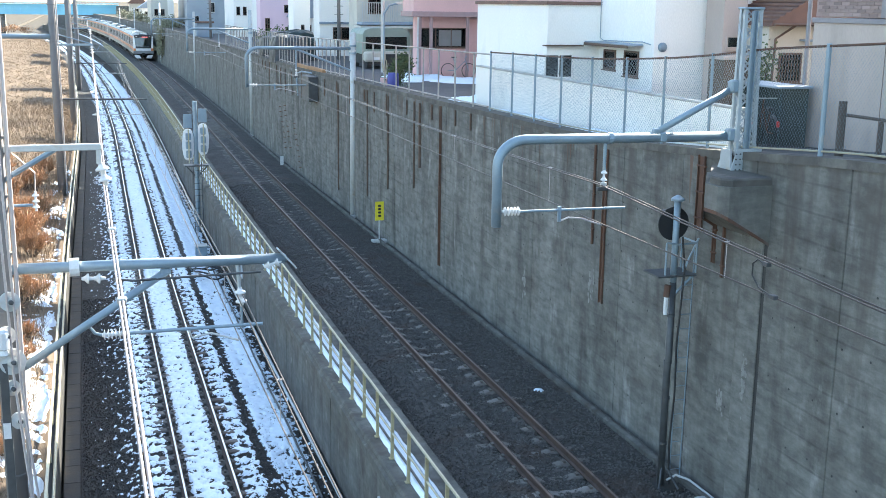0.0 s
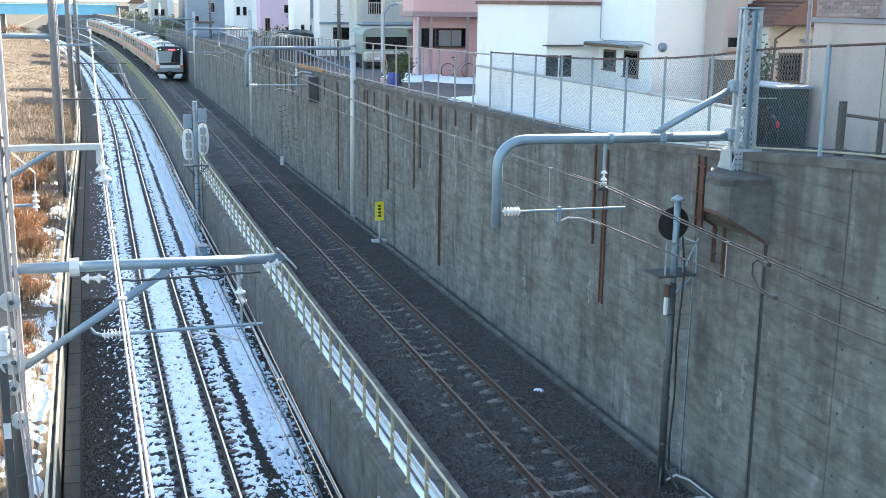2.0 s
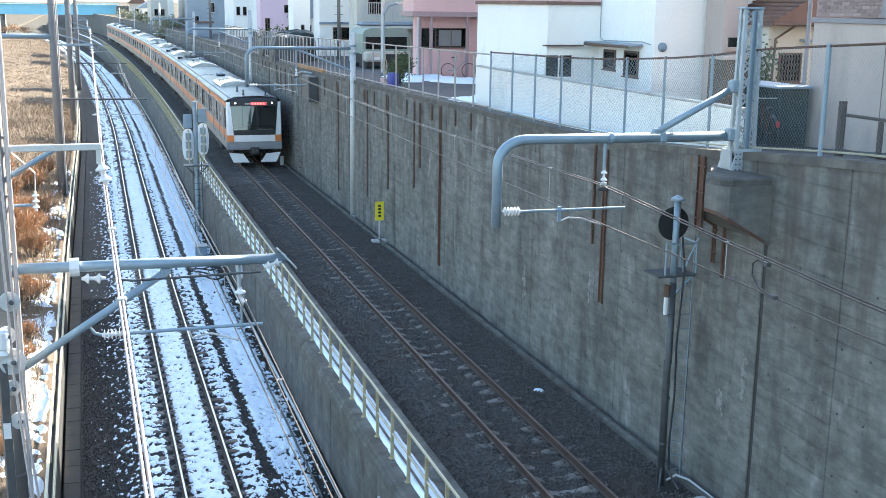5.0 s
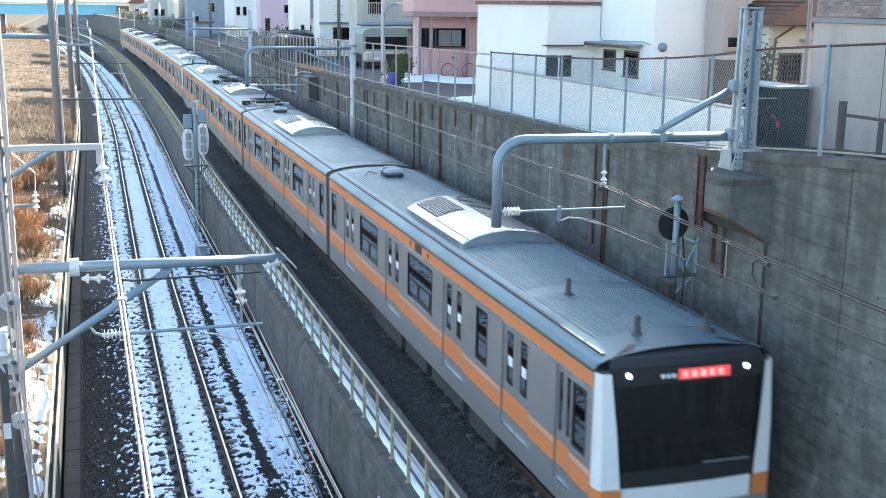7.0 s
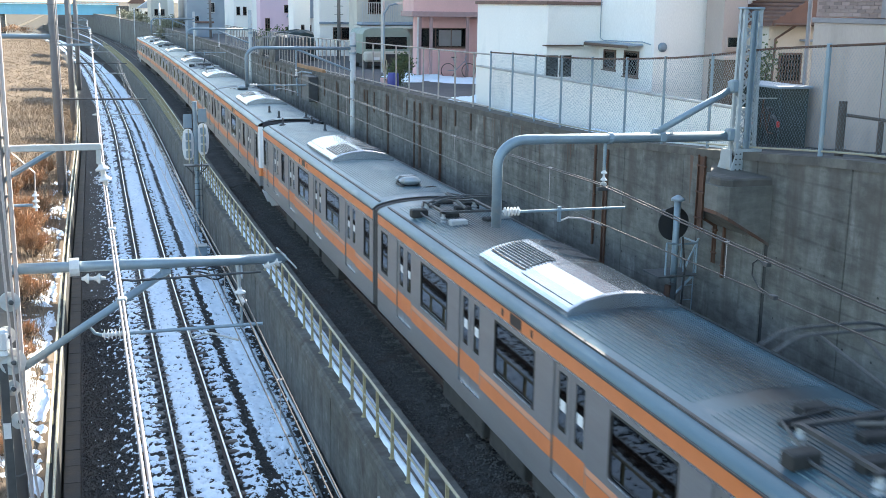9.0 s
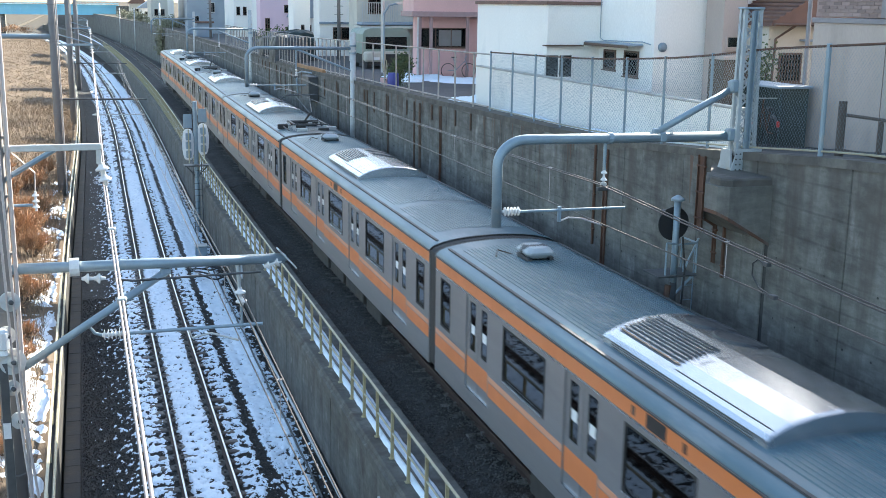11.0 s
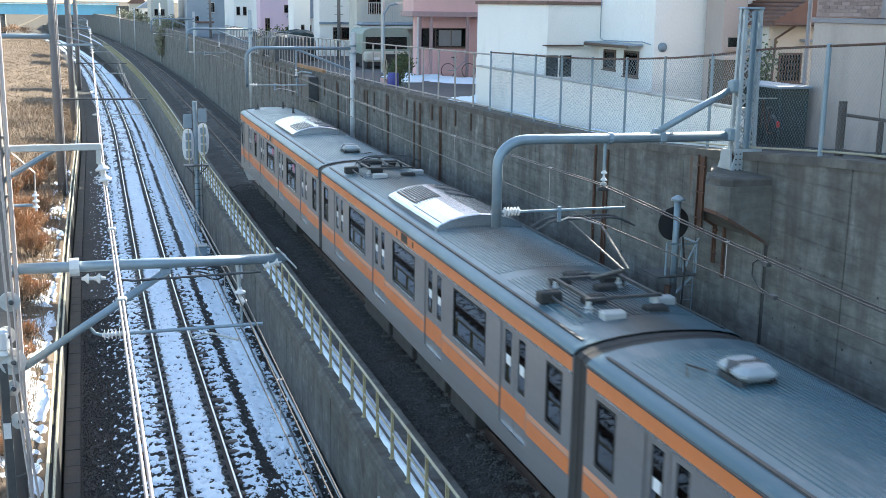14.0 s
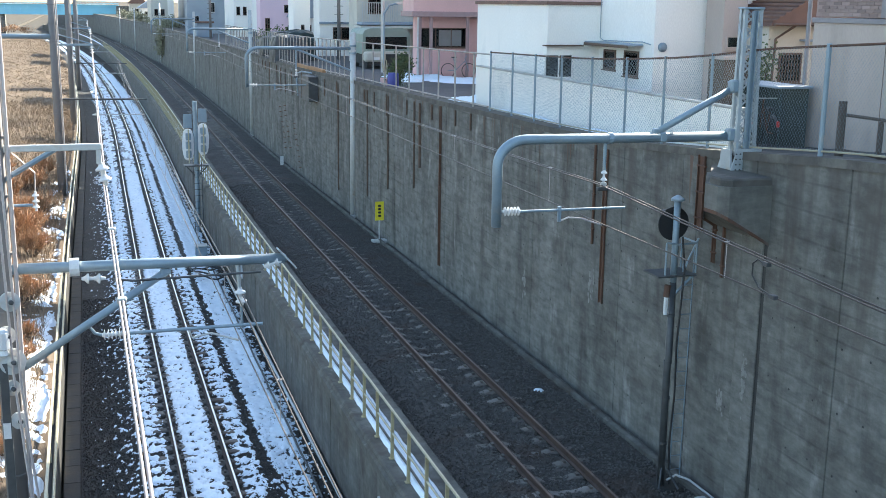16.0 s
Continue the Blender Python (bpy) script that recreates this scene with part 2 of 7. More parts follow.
WOODP = surf("dark wooden post", (0.10, 0.075, 0.06), (0.07, 0.055, 0.045), 6, 0.8, 0, 0.3, 30, stretch=(1, 1, 0.2))
TANK = surf("faded green tank paint", (0.30, 0.36, 0.31), (0.25, 0.31, 0.27), 2, 0.6, 0.1, 0.1)
ASPH = surf("yard asphalt", (0.09, 0.09, 0.095), (0.065, 0.065, 0.07), 1.5, 0.9, 0, 0.4, 40)
GRASSG = surf("dry grass ground", (0.205, 0.155, 0.113), (0.125, 0.096, 0.071), 0.45, 0.95, 0, 0.7, 9, (0.095, 0.075, 0.055), 0.3, 0.7, (1, 0.35, 1), spec=0.08, dist=0.05)
GRASS = surf("dry grass blades", (0.30, 0.228, 0.16), (0.20, 0.147, 0.103), 0.5, 0.9, 0, 0, 30, (0.14, 0.105, 0.078), 0.3, 0.5, spec=0.1)
SHRUB = surf("reddish dry brush", (0.47, 0.29, 0.17), (0.34, 0.20, 0.115), 2.5, 0.9, 0, 0, 30)
LEAF = surf("evergreen leaves", (0.07, 0.10, 0.04), (0.10, 0.13, 0.05), 4, 0.7, 0, 0, 30)
IVY = surf("olive creeper leaves", (0.30, 0.29, 0.20), (0.20, 0.20, 0.13), 4, 0.8, 0, 0, 30)
BLUEP = surf("blue plastic", (0.06, 0.07, 0.32), (0.05, 0.06, 0.26), 4, 0.5, 0, 0.05)
GREENP = surf("dark green sheet steel", (0.04, 0.06, 0.06), (0.028, 0.045, 0.045), 2, 0.6, 0.1, 0.1)
# Paler than GALV: the bounce light on the lattice mast is in its colour.
GALV_P = surf("pale weathered galvanising, bounce light in its tone", (0.46, 0.50, 0.52), (0.36, 0.40, 0.43), 4, 0.5, 0.2, 0.08, 40, (0.40, 0.36, 0.30), 2.5, 0.2)
MAUVE = surf("mauve grey trim", (0.30, 0.28, 0.29), (0.25, 0.235, 0.245), 3, 0.7, 0, 0.05)
REDP = surf("red plastic", (0.62, 0.06, 0.05), (0.5, 0.05, 0.05), 6, 0.4, 0, 0.02)
FENCEP = surf("weathered greyish fence paint", (0.40, 0.375, 0.345), (0.30, 0.265, 0.235), 5, 0.6, 0.1, 0.1, 40, (0.24, 0.165, 0.12), 3.0, 0.45)
PINKB = surf("faded mauve beam paint", (0.42, 0.29, 0.28), (0.36, 0.245, 0.24), 3, 0.7, 0, 0.05)
CORBEL = surf("corbel concrete", (0.185, 0.178, 0.16), (0.115, 0.11, 0.098), 2.2, 0.9, 0, 0.4, 18, (0.065, 0.058, 0.05), 1.4, 0.5, (1, 1, 0.4), mottle=0.25)
LIME = surf("pale lime bloom on concrete", (0.29, 0.285, 0.265), (0.21, 0.205, 0.19), 9, 0.9, 0, 0.5, 24, (0.14, 0.135, 0.12), 6.0, 0.6)
RUNS = surf("rust run on concrete", (0.16, 0.105, 0.078), (0.11, 0.08, 0.063), 3, 0.9, 0, 0.2, 30, (0.13, 0.12, 0.105), 2.5, 0.6, (1, 1, 0.3))
FANS = surf("dark fan mesh", (0.10, 0.105, 0.11), (0.07, 0.073, 0.077), 8, 0.5, 0.5, 0.2, 60)


# ---------------- mesh helpers ----------------
class Build:
    """Collects vertices and faces for one mesh."""

    def __init__(self):
        self.v, self.f = [], []

    def quad_strip(self, rows, close=False):
        o, w = len(self.v), len(rows[0])
        for r in rows:
            self.v += [tuple(p) for p in r]
        for i in range(len(rows) - 1):
            for j in range(w if close else w - 1):
                k = (j + 1) % w
                self.f.append((o + i * w + j, o + i * w + k, o + (i + 1) * w + k, o + (i + 1) * w + j))
        return self

    def box(self, x0, x1, y0, y1, z0, z1, m=None, ch=0.0):
        """A box, with its long edges chamfered by ch."""
        if ch <= 0:
            c = [(x0, y0, z0), (x1, y0, z0), (x1, y1, z0), (x0, y1, z0), (x0, y0, z1), (x1, y0, z1), (x1, y1, z1), (x0, y1, z1)]
            fs = [(3, 2, 1, 0), (4, 5, 6, 7), (0, 1, 5, 4), (1, 2, 6, 5), (2, 3, 7, 6), (3, 0, 4, 7)]
        else:
            d, c = ch, []
            for z, s in ((z0, d), (z0 + d, 0), (z1 - d, 0), (z1, d)):
                a, b, e, g = x0 + s, x1 - s, y0 + s, y1 - s
                c += [(a + d, e, z), (b - d, e, z), (b, e + d, z), (b, g - d, z), (b - d, g, z), (a + d, g, z), (a, g - d, z), (a, e + d, z)]
            fs = [tuple(range(7, -1, -1)), tuple(range(24, 32))]
            for i in range(3):
                fs += [(i * 8 + j, i * 8 + (j + 1) % 8, i * 8 + 8 + (j + 1) % 8, i * 8 + 8 + j) for j in range(8)]
        o = len(self.v)
        self.v += [tuple(m @ Vector(p)) if m else p for p in c]
        self.f += [tuple(o + i for i in q) for q in fs]
        return self

    def tube(self, pts, r, seg=8, cap=True):
        """A round bar along points; r may be a list."""
        pts = [Vector(p) for p in pts]
        rs = r if isinstance(r, (list, tuple)) else [r] * len(pts)
        rings, up = [], None
        for i, p in enumerate(pts):
            d = (pts[min(i + 1, len(pts) - 1)] - pts[max(i - 1, 0)]).normalized()
            if up is None:
                up = Vector((0, 0, 1)) if abs(d.z) < 0.9 else Vector((1, 0, 0))
            a = d.cross(up).normalized()
            b = a.cross(d).normalized()
            up = b
            rings.append([p + (a * math.cos(2 * math.pi * k / seg) + b * math.sin(2 * math.pi * k / seg)) * rs[i] for k in range(seg)])
        o = len(self.v)
        self.quad_strip(rings, close=True)
        if cap:
            n = len(rings)
            self.f += [tuple(o + k for k in range(seg - 1, -1, -1)), tuple(o + (n - 1) * seg + k for k in range(seg))]
        return self

    def lathe(self, base, axis, prof, seg=14):
        """Turned shape: prof is (distance along axis, radius)."""
        base, axis = Vector(base), Vector(axis).normalized()
        return self.tube([base + axis * (d + 1e-4 * i) for i, (d, _) in enumerate(prof)], [r for _, r in prof], seg)

    def mesh(self, name, mat, smooth=False):
        me = bpy.data.meshes.new(name)
        me.from_pydata(self.v, [], self.f)
        me.materials.append(mat)
        if smooth:
            me.shade_smooth()
        me.update()
        return me


def part(name, bm, mat, parent, label="", smooth=False, m=None):
    """Links a Build (or a ready mesh) as one mesh object under a thing or a part."""
    me = bm.mesh(name, mat, smooth) if isinstance(bm, Build) else bm
    ob = new(name, me)
    ob.parent = parent
    if m is not None:
        ob.matrix_basis = m
    return tagged(ob, label)


def thing(name, label, category, group="", m=None, kind=""):
    ob = new(name)
    ob.empty_display_size = 0.2
    if m is not None:
        ob.matrix_basis = m
    return tagged(ob, label, category, group, kind)


def solo(name, bm, mat, label, category="", kind="", smooth=False, group=""):
    return tagged(new(name, bm.mesh(name, mat, smooth)), label, category, group, kind)


def curve(pts):
    """A smooth function through (y, value) pairs."""
    ys, vs = [a for a, _ in pts], [b for _, b in pts]
    tan = []
    for i in range(len(pts)):
        a, b = max(i - 1, 0), min(i + 1, len(pts) - 1)
        tan.append((vs[b] - vs[a]) / (ys[b] - ys[a]))

    def at(y):
        if y <= ys[0]:
            return vs[0] + tan[0] * (y - ys[0])
        if y >= ys[-1]:
            return vs[-1] + tan[-1] * (y - ys[-1])
        i = max(k for k in range(len(ys) - 1) if ys[k] <= y)
        h = ys[i + 1] - ys[i]
        u = (y - ys[i]) / h
        return ((2 * u ** 3 - 3 * u * u + 1) * vs[i] + (u ** 3 - 2 * u * u + u) * h * tan[i] + (3 * u * u - 2 * u ** 3) * vs[i + 1] + (u ** 3 - u * u) * h * tan[i + 1])
    return at


# plan of the lines: centre of each track, wall faces, level of the upper ground
XR = curve([(-60, 7.62), (0, 8.12), (17, 8.26), (26, 8.335), (36, 8.40), (55, 8.54), (79, 8.95), (105, 9.27), (138, 9.42), (172, 9.12), (217, 8.45), (270, 6.8), (327, 3.6), (420, -4.5)])
XL = curve([(-60, 2.26), (0, 2.26), (25, 2.27), (45, 2.37), (63, 2.58), (97, 2.95), (126, 2.8), (150, 2.45), (190, 1.4), (240, -0.9), (300, -4.8), (420, -16)])
XW = curve([(-60, 10.88), (0, 10.88), (28, 10.88), (46, 10.9), (64, 10.92), (78, 11.12), (125, 11.6), (170, 11.4), (214, 9.9), (251, 8.6), (300, 6.4), (420, -1.5)])
ZT = curve([(-60, 7.2), (0, 7.0), (13, 6.5), (18, 6.1), (23, 5.8), (30, 5.7), (46, 5.5), (60, 5.35), (97, 5.2), (140, 5.0), (200, 5.0), (420, 5.0)])
ZLT = -1.83                      # rail top of the snowy line


def XD(y):
    """Fence line on the dividing wall."""
    return 5.4 + 0.62 * (XR(y) - 8.33) + 0.38 * (XL(y) - 2.26)


def steps(a, b, near=1.0, far=6.0, split=70):
    out, y = [], a
    while y < b:
        out.append(y)
        y += near if y < split else far
    return out + [b]


# ---------------- ground ----------------
def ground():
    rows = []
    for y in steps(-60, 460, 2.0, 8.0) + [700, 1500, 4000]:
        w, t, l, d = XW(y), ZT(y), XL(y), XD(y)
        if y > 460:
            w, t, l, d = XW(460), 5.0, XL(460), XD(460)
        rows.append([(-3000, y, 0.0), (l - 64, y, -0.4), (l - 14, y, -1.3), (l - 6, y, -1.5), (l - 3.45, y, -1.7), (l - 3.25, y, -2.45), (d - 0.2, y, -2.45), (d, y, -2.4),
                     (d + 0.55, y, -0.6), (w + 0.1, y, -0.6), (w + 0.35, y, t - 0.12), (w + 25, y, t - 0.12), (3000, y, t - 0.12)])
    solo("ground", Build().quad_strip(rows), SOIL, "brown soil of the railway cutting and the ground above it", kind="structure")
    # dry meadow over the left bank
    rows = []
    for y in steps(4, 332, 0.8, 3.0, 60):
        r = []
        for i in range(34):
            u = i / 33
            x = XL(y) - 3.42 - 60 * u ** 1.9
            base = -1.22 + 0.55 * min(1, (XL(y) - 3.42 - x) / 3) + 0.9 * min(1, max(0, (XL(y) - 6.4 - x) / 25))
            r.append((x, y, base + 0.09 * noise.noise((x * 0.7, y * 0.5, 3)) + 0.1 * noise.noise((x * 2.3, y * 1.9, 7))))
        rows.append(r)
    solo("meadow", Build().quad_strip(rows), GRASSG, "dry brown winter meadow on the bank beside the railway", kind="structure", smooth=True)


ground()


# ---------------- tracks ----------------
def rail_rows(xc, z, off, ys):
    prof = [(-0.062, -0.16), (-0.062, -0.145), (-0.012, -0.12), (-0.012, -0.045), (-0.033, -0.035), (-0.033, -0.004)]
    prof = prof + [(-a, b) for a, b in reversed(prof)]
    return [[(xc(y) + off + a, y, z + b) for a, b in prof] for y in ys]


def rail_head(xc, z, off, ys):
    return [[(xc(y) + off + a, y, z + b) for a, b in ((-0.022, -0.004), (-0.018, 0.003), (0.018, 0.003), (0.022, -0.004))] for y in ys]


def sleeper_mesh(mat, name):
    b = Build()
    prof = [(-0.13, -0.17), (-0.13, 0.0), (-0.095, 0.03), (0.095, 0.03), (0.13, 0.0), (0.13, -0.17)]
    b.quad_strip([[(x, a, h - d) for a, h in prof] for x, d in ((-1.0, 0.03), (-0.96, 0), (-0.35, 0.0), (-0.2, 0.035), (0.2, 0.035), (0.35, 0), (0.96, 0), (1.0, 0.03))])
    o = len(b.v)
    b.f += [tuple(range(5, -1, -1)), tuple(range(o - 6, o))]
    for s in (-0.5335, 0.5335):
        for d in (-0.1, 0.1):
            b.box(s + d - 0.03, s + d + 0.03, -0.05, 0.05, 0.03, 0.07)
    return b.mesh(name, mat)


def track(xc, z, label, near0, near1, head):
    t = thing("track", label, "railway track", kind="structure")
    ys = steps(-20, 420, 1.0, 4.0, 180)
    for s in (-1, 1):
        r = part("rail", Build().quad_strip(rail_rows(xc, z, s * 0.566, ys)), RAIL, t, "rust-brown steel rail")
        part("rail_head", Build().quad_strip(rail_head(xc, z, s * 0.566, ys)), head, r, "worn running surface")
    me = sleeper_mesh(SLEEPER, "sleeper")
    y = near0
    while y < near1:
        part("sleeper", me, SLEEPER, t, m=pose(xc(y), y, z - 0.20, 0, 0, random.uniform(-0.6, 0.6)))
        y += 0.62
    far = Build()
    while y < 260:
        far.box(xc(y) - 1, xc(y) + 1, y - 0.12, y + 0.12, z - 0.35, z - 0.17)
        y += 0.62
    tagged(part("sleeper", far, SLEEPER, t), "far concrete sleepers", kind="stuff")
    return t


track(XR, 0.0, "bare railway track with rusty rails and concrete sleepers", 9, 75, RAILTOP_R)
track(XL, ZLT, "railway track half buried in thawing snow", 9, 75, RAILTOP)


def sheet(name, x0, x1, xc, y0, y1, dx, dy, height, mat, label, kind="stuff"):
    nx = max(2, int((x1 - x0) / dx))
    rows, y = [], y0
    while y <= y1:
        rows.append([(xc(y) + x0 + (x1 - x0) * i / nx, y, height(xc(y) * 0 + x0 + (x1 - x0) * i / nx, y)) for i in range(nx + 1)])
        y += dy
    return solo(name, Build().quad_strip(rows), mat, label, kind=kind, smooth=True)


def bed_r(x, y):
    """Ballast of the bare line: x from its centre."""
    h = -0.200 + 0.022 * noise.noise((x * 6, y * 6, 1)) + 0.03 * noise.noise((x * 1.1, y * 0.7, 2))
    h += 0.03 * max(0.0, min(1.0, (abs(x) - 0.62) / 0.12)) + 0.012 * noise.noise((x * 2.5, y * 2.1, 5))
    if abs(x) > 1.25:
        h -= 0.12 * min(1, (abs(x) - 1.25) / 0.8)
    return h


def bed_l(x, y):
    h = ZLT - 0.215 + 0.02 * noise.noise((x * 6, y * 6, 11)) + 0.03 * noise.noise((x * 1.1, y * 0.7, 12))
    if abs(x) > 1.2:
        h -= 0.16 * min(1, (abs(x) - 1.2) / 0.7)
    return h


def snow_l(x, y):
    """Snow lies between and beside the rails, has thawed along them in teeth and sags into the gaps between sleepers."""
    ph = (y - 9) / 0.62
    tooth = 0.5 - 0.5 * math.cos(2 * math.pi * ph)          # 1 midway between two sleepers
    n1 = noise.noise((x * 1.6, y * 1.1, 21))
    n2 = noise.noise((x * 6, y * 5, 22))
    n3 = noise.noise((x * 13, y * 10, 23))
    dr = abs(abs(x) - 0.566)
    ax = abs(x)
    if ax < 0.566:
        c = 0.34 + 0.60 * n2 + 0.50 * n3 - 0.16 * tooth
    elif ax < 1.2:
        c = 0.24 + 0.65 * n2 + 0.50 * n3 - 0.42 * tooth ** 2
    elif x > 0:
        strip = max(0.0, 1 - abs(x - 1.42) / 0.24)
        c = 0.30 + 0.55 * n2 + 0.45 * n3 + 0.35 * n1 - strip * (0.85 + 0.5 * n1 if y > 24 else 0.25)
        if y < 27:
            k = min(1, (27 - y) / 6)
            c += k * (-0.58 + 0.75 * n3 + 0.5 * noise.noise((x * 9, y * 3.5, 24)))
        c -= 1.6 * max(0.0, x - 2.32)
    else:
        c = -0.14 - 0.42 * (ax - 1.15) + 0.75 * n2 + 0.75 * n3
    if y > 50:
        c += min(1, (y - 50) / 20) * (0.32 * noise.noise((x * 3.0, y * 0.35, 26)) + 0.03)
    c = min(c, (dr - 0.125 - 0.07 * tooth - 0.06 * n2) * 5)
    return bed_l(x, y) + 0.012 + max(-0.05, min(0.04, c * 0.16)) + 0.006 * n3


sheet("ballast_bed", -2.4, 2.5, XR, 8, 70, 0.08, 0.08, bed_r, BALLAST, "dark grey crushed stone ballast under the bare track")
sheet("ballast_bed", -2.4, 2.2, XR, 70, 330, 0.4, 1.0, bed_r, BALLAST, "dark grey crushed stone ballast under the bare track")
sheet("ballast_bed", -2.75, 2.9, XL, 10, 70, 0.08, 0.08, bed_l, GRAVEL_D, "dark wet ballast under the snowy track")
sheet("ballast_bed", -2.75, 3.0, XL, 70, 330, 0.4, 1.0, bed_l, GRAVEL_D, "dark wet ballast under the snowy track")
sheet("snow_cover", -2.5, 2.75, XL, 14, 75, 0.045, 0.05, snow_l, SNOW, "patchy thawing snow lying between sleepers and rails")
sheet("snow_cover", -1.6, 2.5, XL, 180, 330, 0.2, 0.5, snow_l, SNOW, "patchy thawing snow lying between sleepers and rails")
sheet("snow_cover", -1.6, 2.7, XL, 75, 180, 0.1, 0.15, snow_l, SNOW, "patchy thawing snow lying between sleepers and rails")


def stones(name, xc, x0, x1, y0, y1, count, height, label, mat=None):
    rng = np.random.default_rng(5 + count)
    octa = np.array([(1, 0, 0), (-1, 0, 0), (0, 1, 0), (0, -1, 0), (0, 0, 1), (0, 0, -1)], float)
    fc = np.array([(0, 2, 4), (2, 1, 4), (1, 3, 4), (3, 0, 4), (2, 0, 5), (1, 2, 5), (3, 1, 5), (0, 3, 5)])
    v, f = [], []
    for i in range(count):
        x, y = rng.uniform(x0, x1), y0 + (y1 - y0) * rng.random() ** 1.4
        a = rng.uniform(0, 6.28)
        s = rng.uniform(0.016, 0.034, 3)
        p = octa * s + rng.uniform(-0.008, 0.008, (6, 3))
        p = p @ np.array([[math.cos(a), math.sin(a), 0], [-math.sin(a), math.cos(a), 0.3], [0, -0.3, 1]])
        v.append(p + (xc(y) + x, y, height(x, y) + 0.008))
        f.append(fc + 6 * i)
    b = Build()
    b.v, b.f = np.concatenate(v).tolist(), np.concatenate(f).tolist()
    return solo(name, b, mat or STONE, label, kind="stuff")


stones("ballast_stones", XR, -2.35, 2.4, 12, 55, 42000, bed_r, "loose grey ballast stones along the bare track")
stones("ballast_stones", XL, -2.7, 2.9, 14.5, 42, 45000, bed_l, "loose dark ballast stones showing through the snow", WETSTONE)


# ---------------- walls ----------------
def wall_right():
    w = thing("wall_right", "tall stained grey concrete retaining wall of the cutting", "retaining wall", kind="structure")
    back = Build()
    back.quad_strip([[(XW(y) + 0.03, y, -0.6), (XW(y) + 0.03, y, ZT(y) - 0.05), (XW(y) + 0.4, y, ZT(y) - 0.05), (XW(y) + 0.4, y, -0.6)] for y in steps(-40, 420, 2, 6)])
    part("wall_core", back, CONC, w)
    y = 4.0
    while y < 125:
        width = 2.45 if y < 37 else 1.22
        b, g = Build(), 0.004 if y < 37 else 0.014
        y0, y1 = y + g, y + width - g
        ang = math.atan2(XW(y1) - XW(y0), y1 - y0)
        lift = random.uniform(-0.004, 0.006)
        c = 0.012
        z0, z1 = -0.55, 0.0
        def sec(yy, d):
            return [(XW(yy) + 0.05, yy, z0), (XW(yy) - d - lift, yy, z0), (XW(yy) - d - lift, yy, ZT(yy) - 0.1), (XW(yy) + 0.05, yy, ZT(yy) - 0.1)]
        b.quad_strip([sec(y0, -0.006 if y < 37 else -0.02), sec(y0 + c, 0.012), sec(y1 - c, 0.012), sec(y1, -0.006 if y < 37 else -0.02)])
        part("panel", b, CONC, w)
        y += width
    far = Build()
    while y < 330:
        far.quad_strip([[(XW(q) - d, q, -0.55), (XW(q) - d, q, ZT(q) - 0.1)] for q, d in ((y, -0.02), (y + 0.1, 0.012), (y + 2.9, 0.012), (y + 3, -0.02))])
        y += 3
    tagged(part("panel", far, CONC, w), "far wall panels", kind="stuff")
    holes = Build()
    rng = np.random.default_rng(9)
    for i in range(120):
        for j in range(5):
            yy, zz = 9.3 + 0.62 * i + rng.uniform(-0.03, 0.03), 0.5 + 1.02 * j + rng.uniform(-0.03, 0.03)
            if rng.random() < 0.75:
                holes.lathe((XW(yy) - 0.012, yy, zz), (-1, 0, 0), [(0, 0.022), (0.006, 0.018), (0.007, 0.004)], 6)
    tagged(part("tie_hole", holes, UNDER, w, "dark form-tie marks"), kind="stuff")
    part("rib", Build().box(-0.05, 0.02, -0.33, 0.33, -0.5, 5.0, ch=0.012), CONC, w, m=pose(XW(16.2), 16.2, 0))
    part("rib", Build().box(-0.035, 0.02, -0.08, 0.08, -0.5, 4.5, ch=0.012), CONC, w, m=pose(XW(18.9), 18.9, 0))
    # Dark strip paints the shaded side of the rib; a second one stands farther on.
    strip_mesh = Build().box(-0.016, 0.0, -0.035, 0.035, -0.5, 5.1).box(-0.022, 0.0, 0.035, 0.05, -0.5, 5.1).mesh("open_joint", UNDER)
    for yy in (15.82, 18.05):
        part("open_joint", strip_mesh, UNDER, w, "dark strip painting the rib's shaded side, repeated along the wall", m=pose(XW(yy), yy, 0))
    rng = random.Random(77)
    for yy, zz, ww, hh in ((22.5, 2.5, 0.16, 0.5), (16.9, 1.65, 0.14, 0.3), (16.15, 2.3, 0.08, 0.55), (26.5, 1.5, 0.12, 0.3)):
        b = Build()
        deep = 0.055 if 15.87 < yy < 16.53 else 0.022
        for k in range(26):
            cy, cz, r = yy + ww * rng.gauss(0, 0.5), zz + hh * rng.gauss(0, 0.5), rng.uniform(0.015, 0.06)
            o = len(b.v)
            b.v += [(XW(cy) - deep - 0.0004 * k, cy + r * rng.uniform(0.5, 1.1) * math.cos(q), cz + 1.7 * r * rng.uniform(0.5, 1.1) * math.sin(q)) for q in [2 * math.pi * m / 9 for m in range(9)]]
            b.f.append(tuple(range(o, o + 9)))
        tagged(part("lime_bloom", b, LIME, w, "pale lime bloom on the concrete"), kind="stuff")
    cop = Build().quad_strip([[(XW(q) - 0.03, q, ZT(q) - 0.12), (XW(q) - 0.03, q, ZT(q) + 0.02), (XW(q) + 0.42, q, ZT(q) + 0.02), (XW(q) + 0.42, q, ZT(q) - 0.12), (XW(q) - 0.03, q, ZT(q) - 0.12)] for q in steps(-40, 420, 1, 4)])
    part("coping", cop, COPING, w, "dark weathered concrete coping")
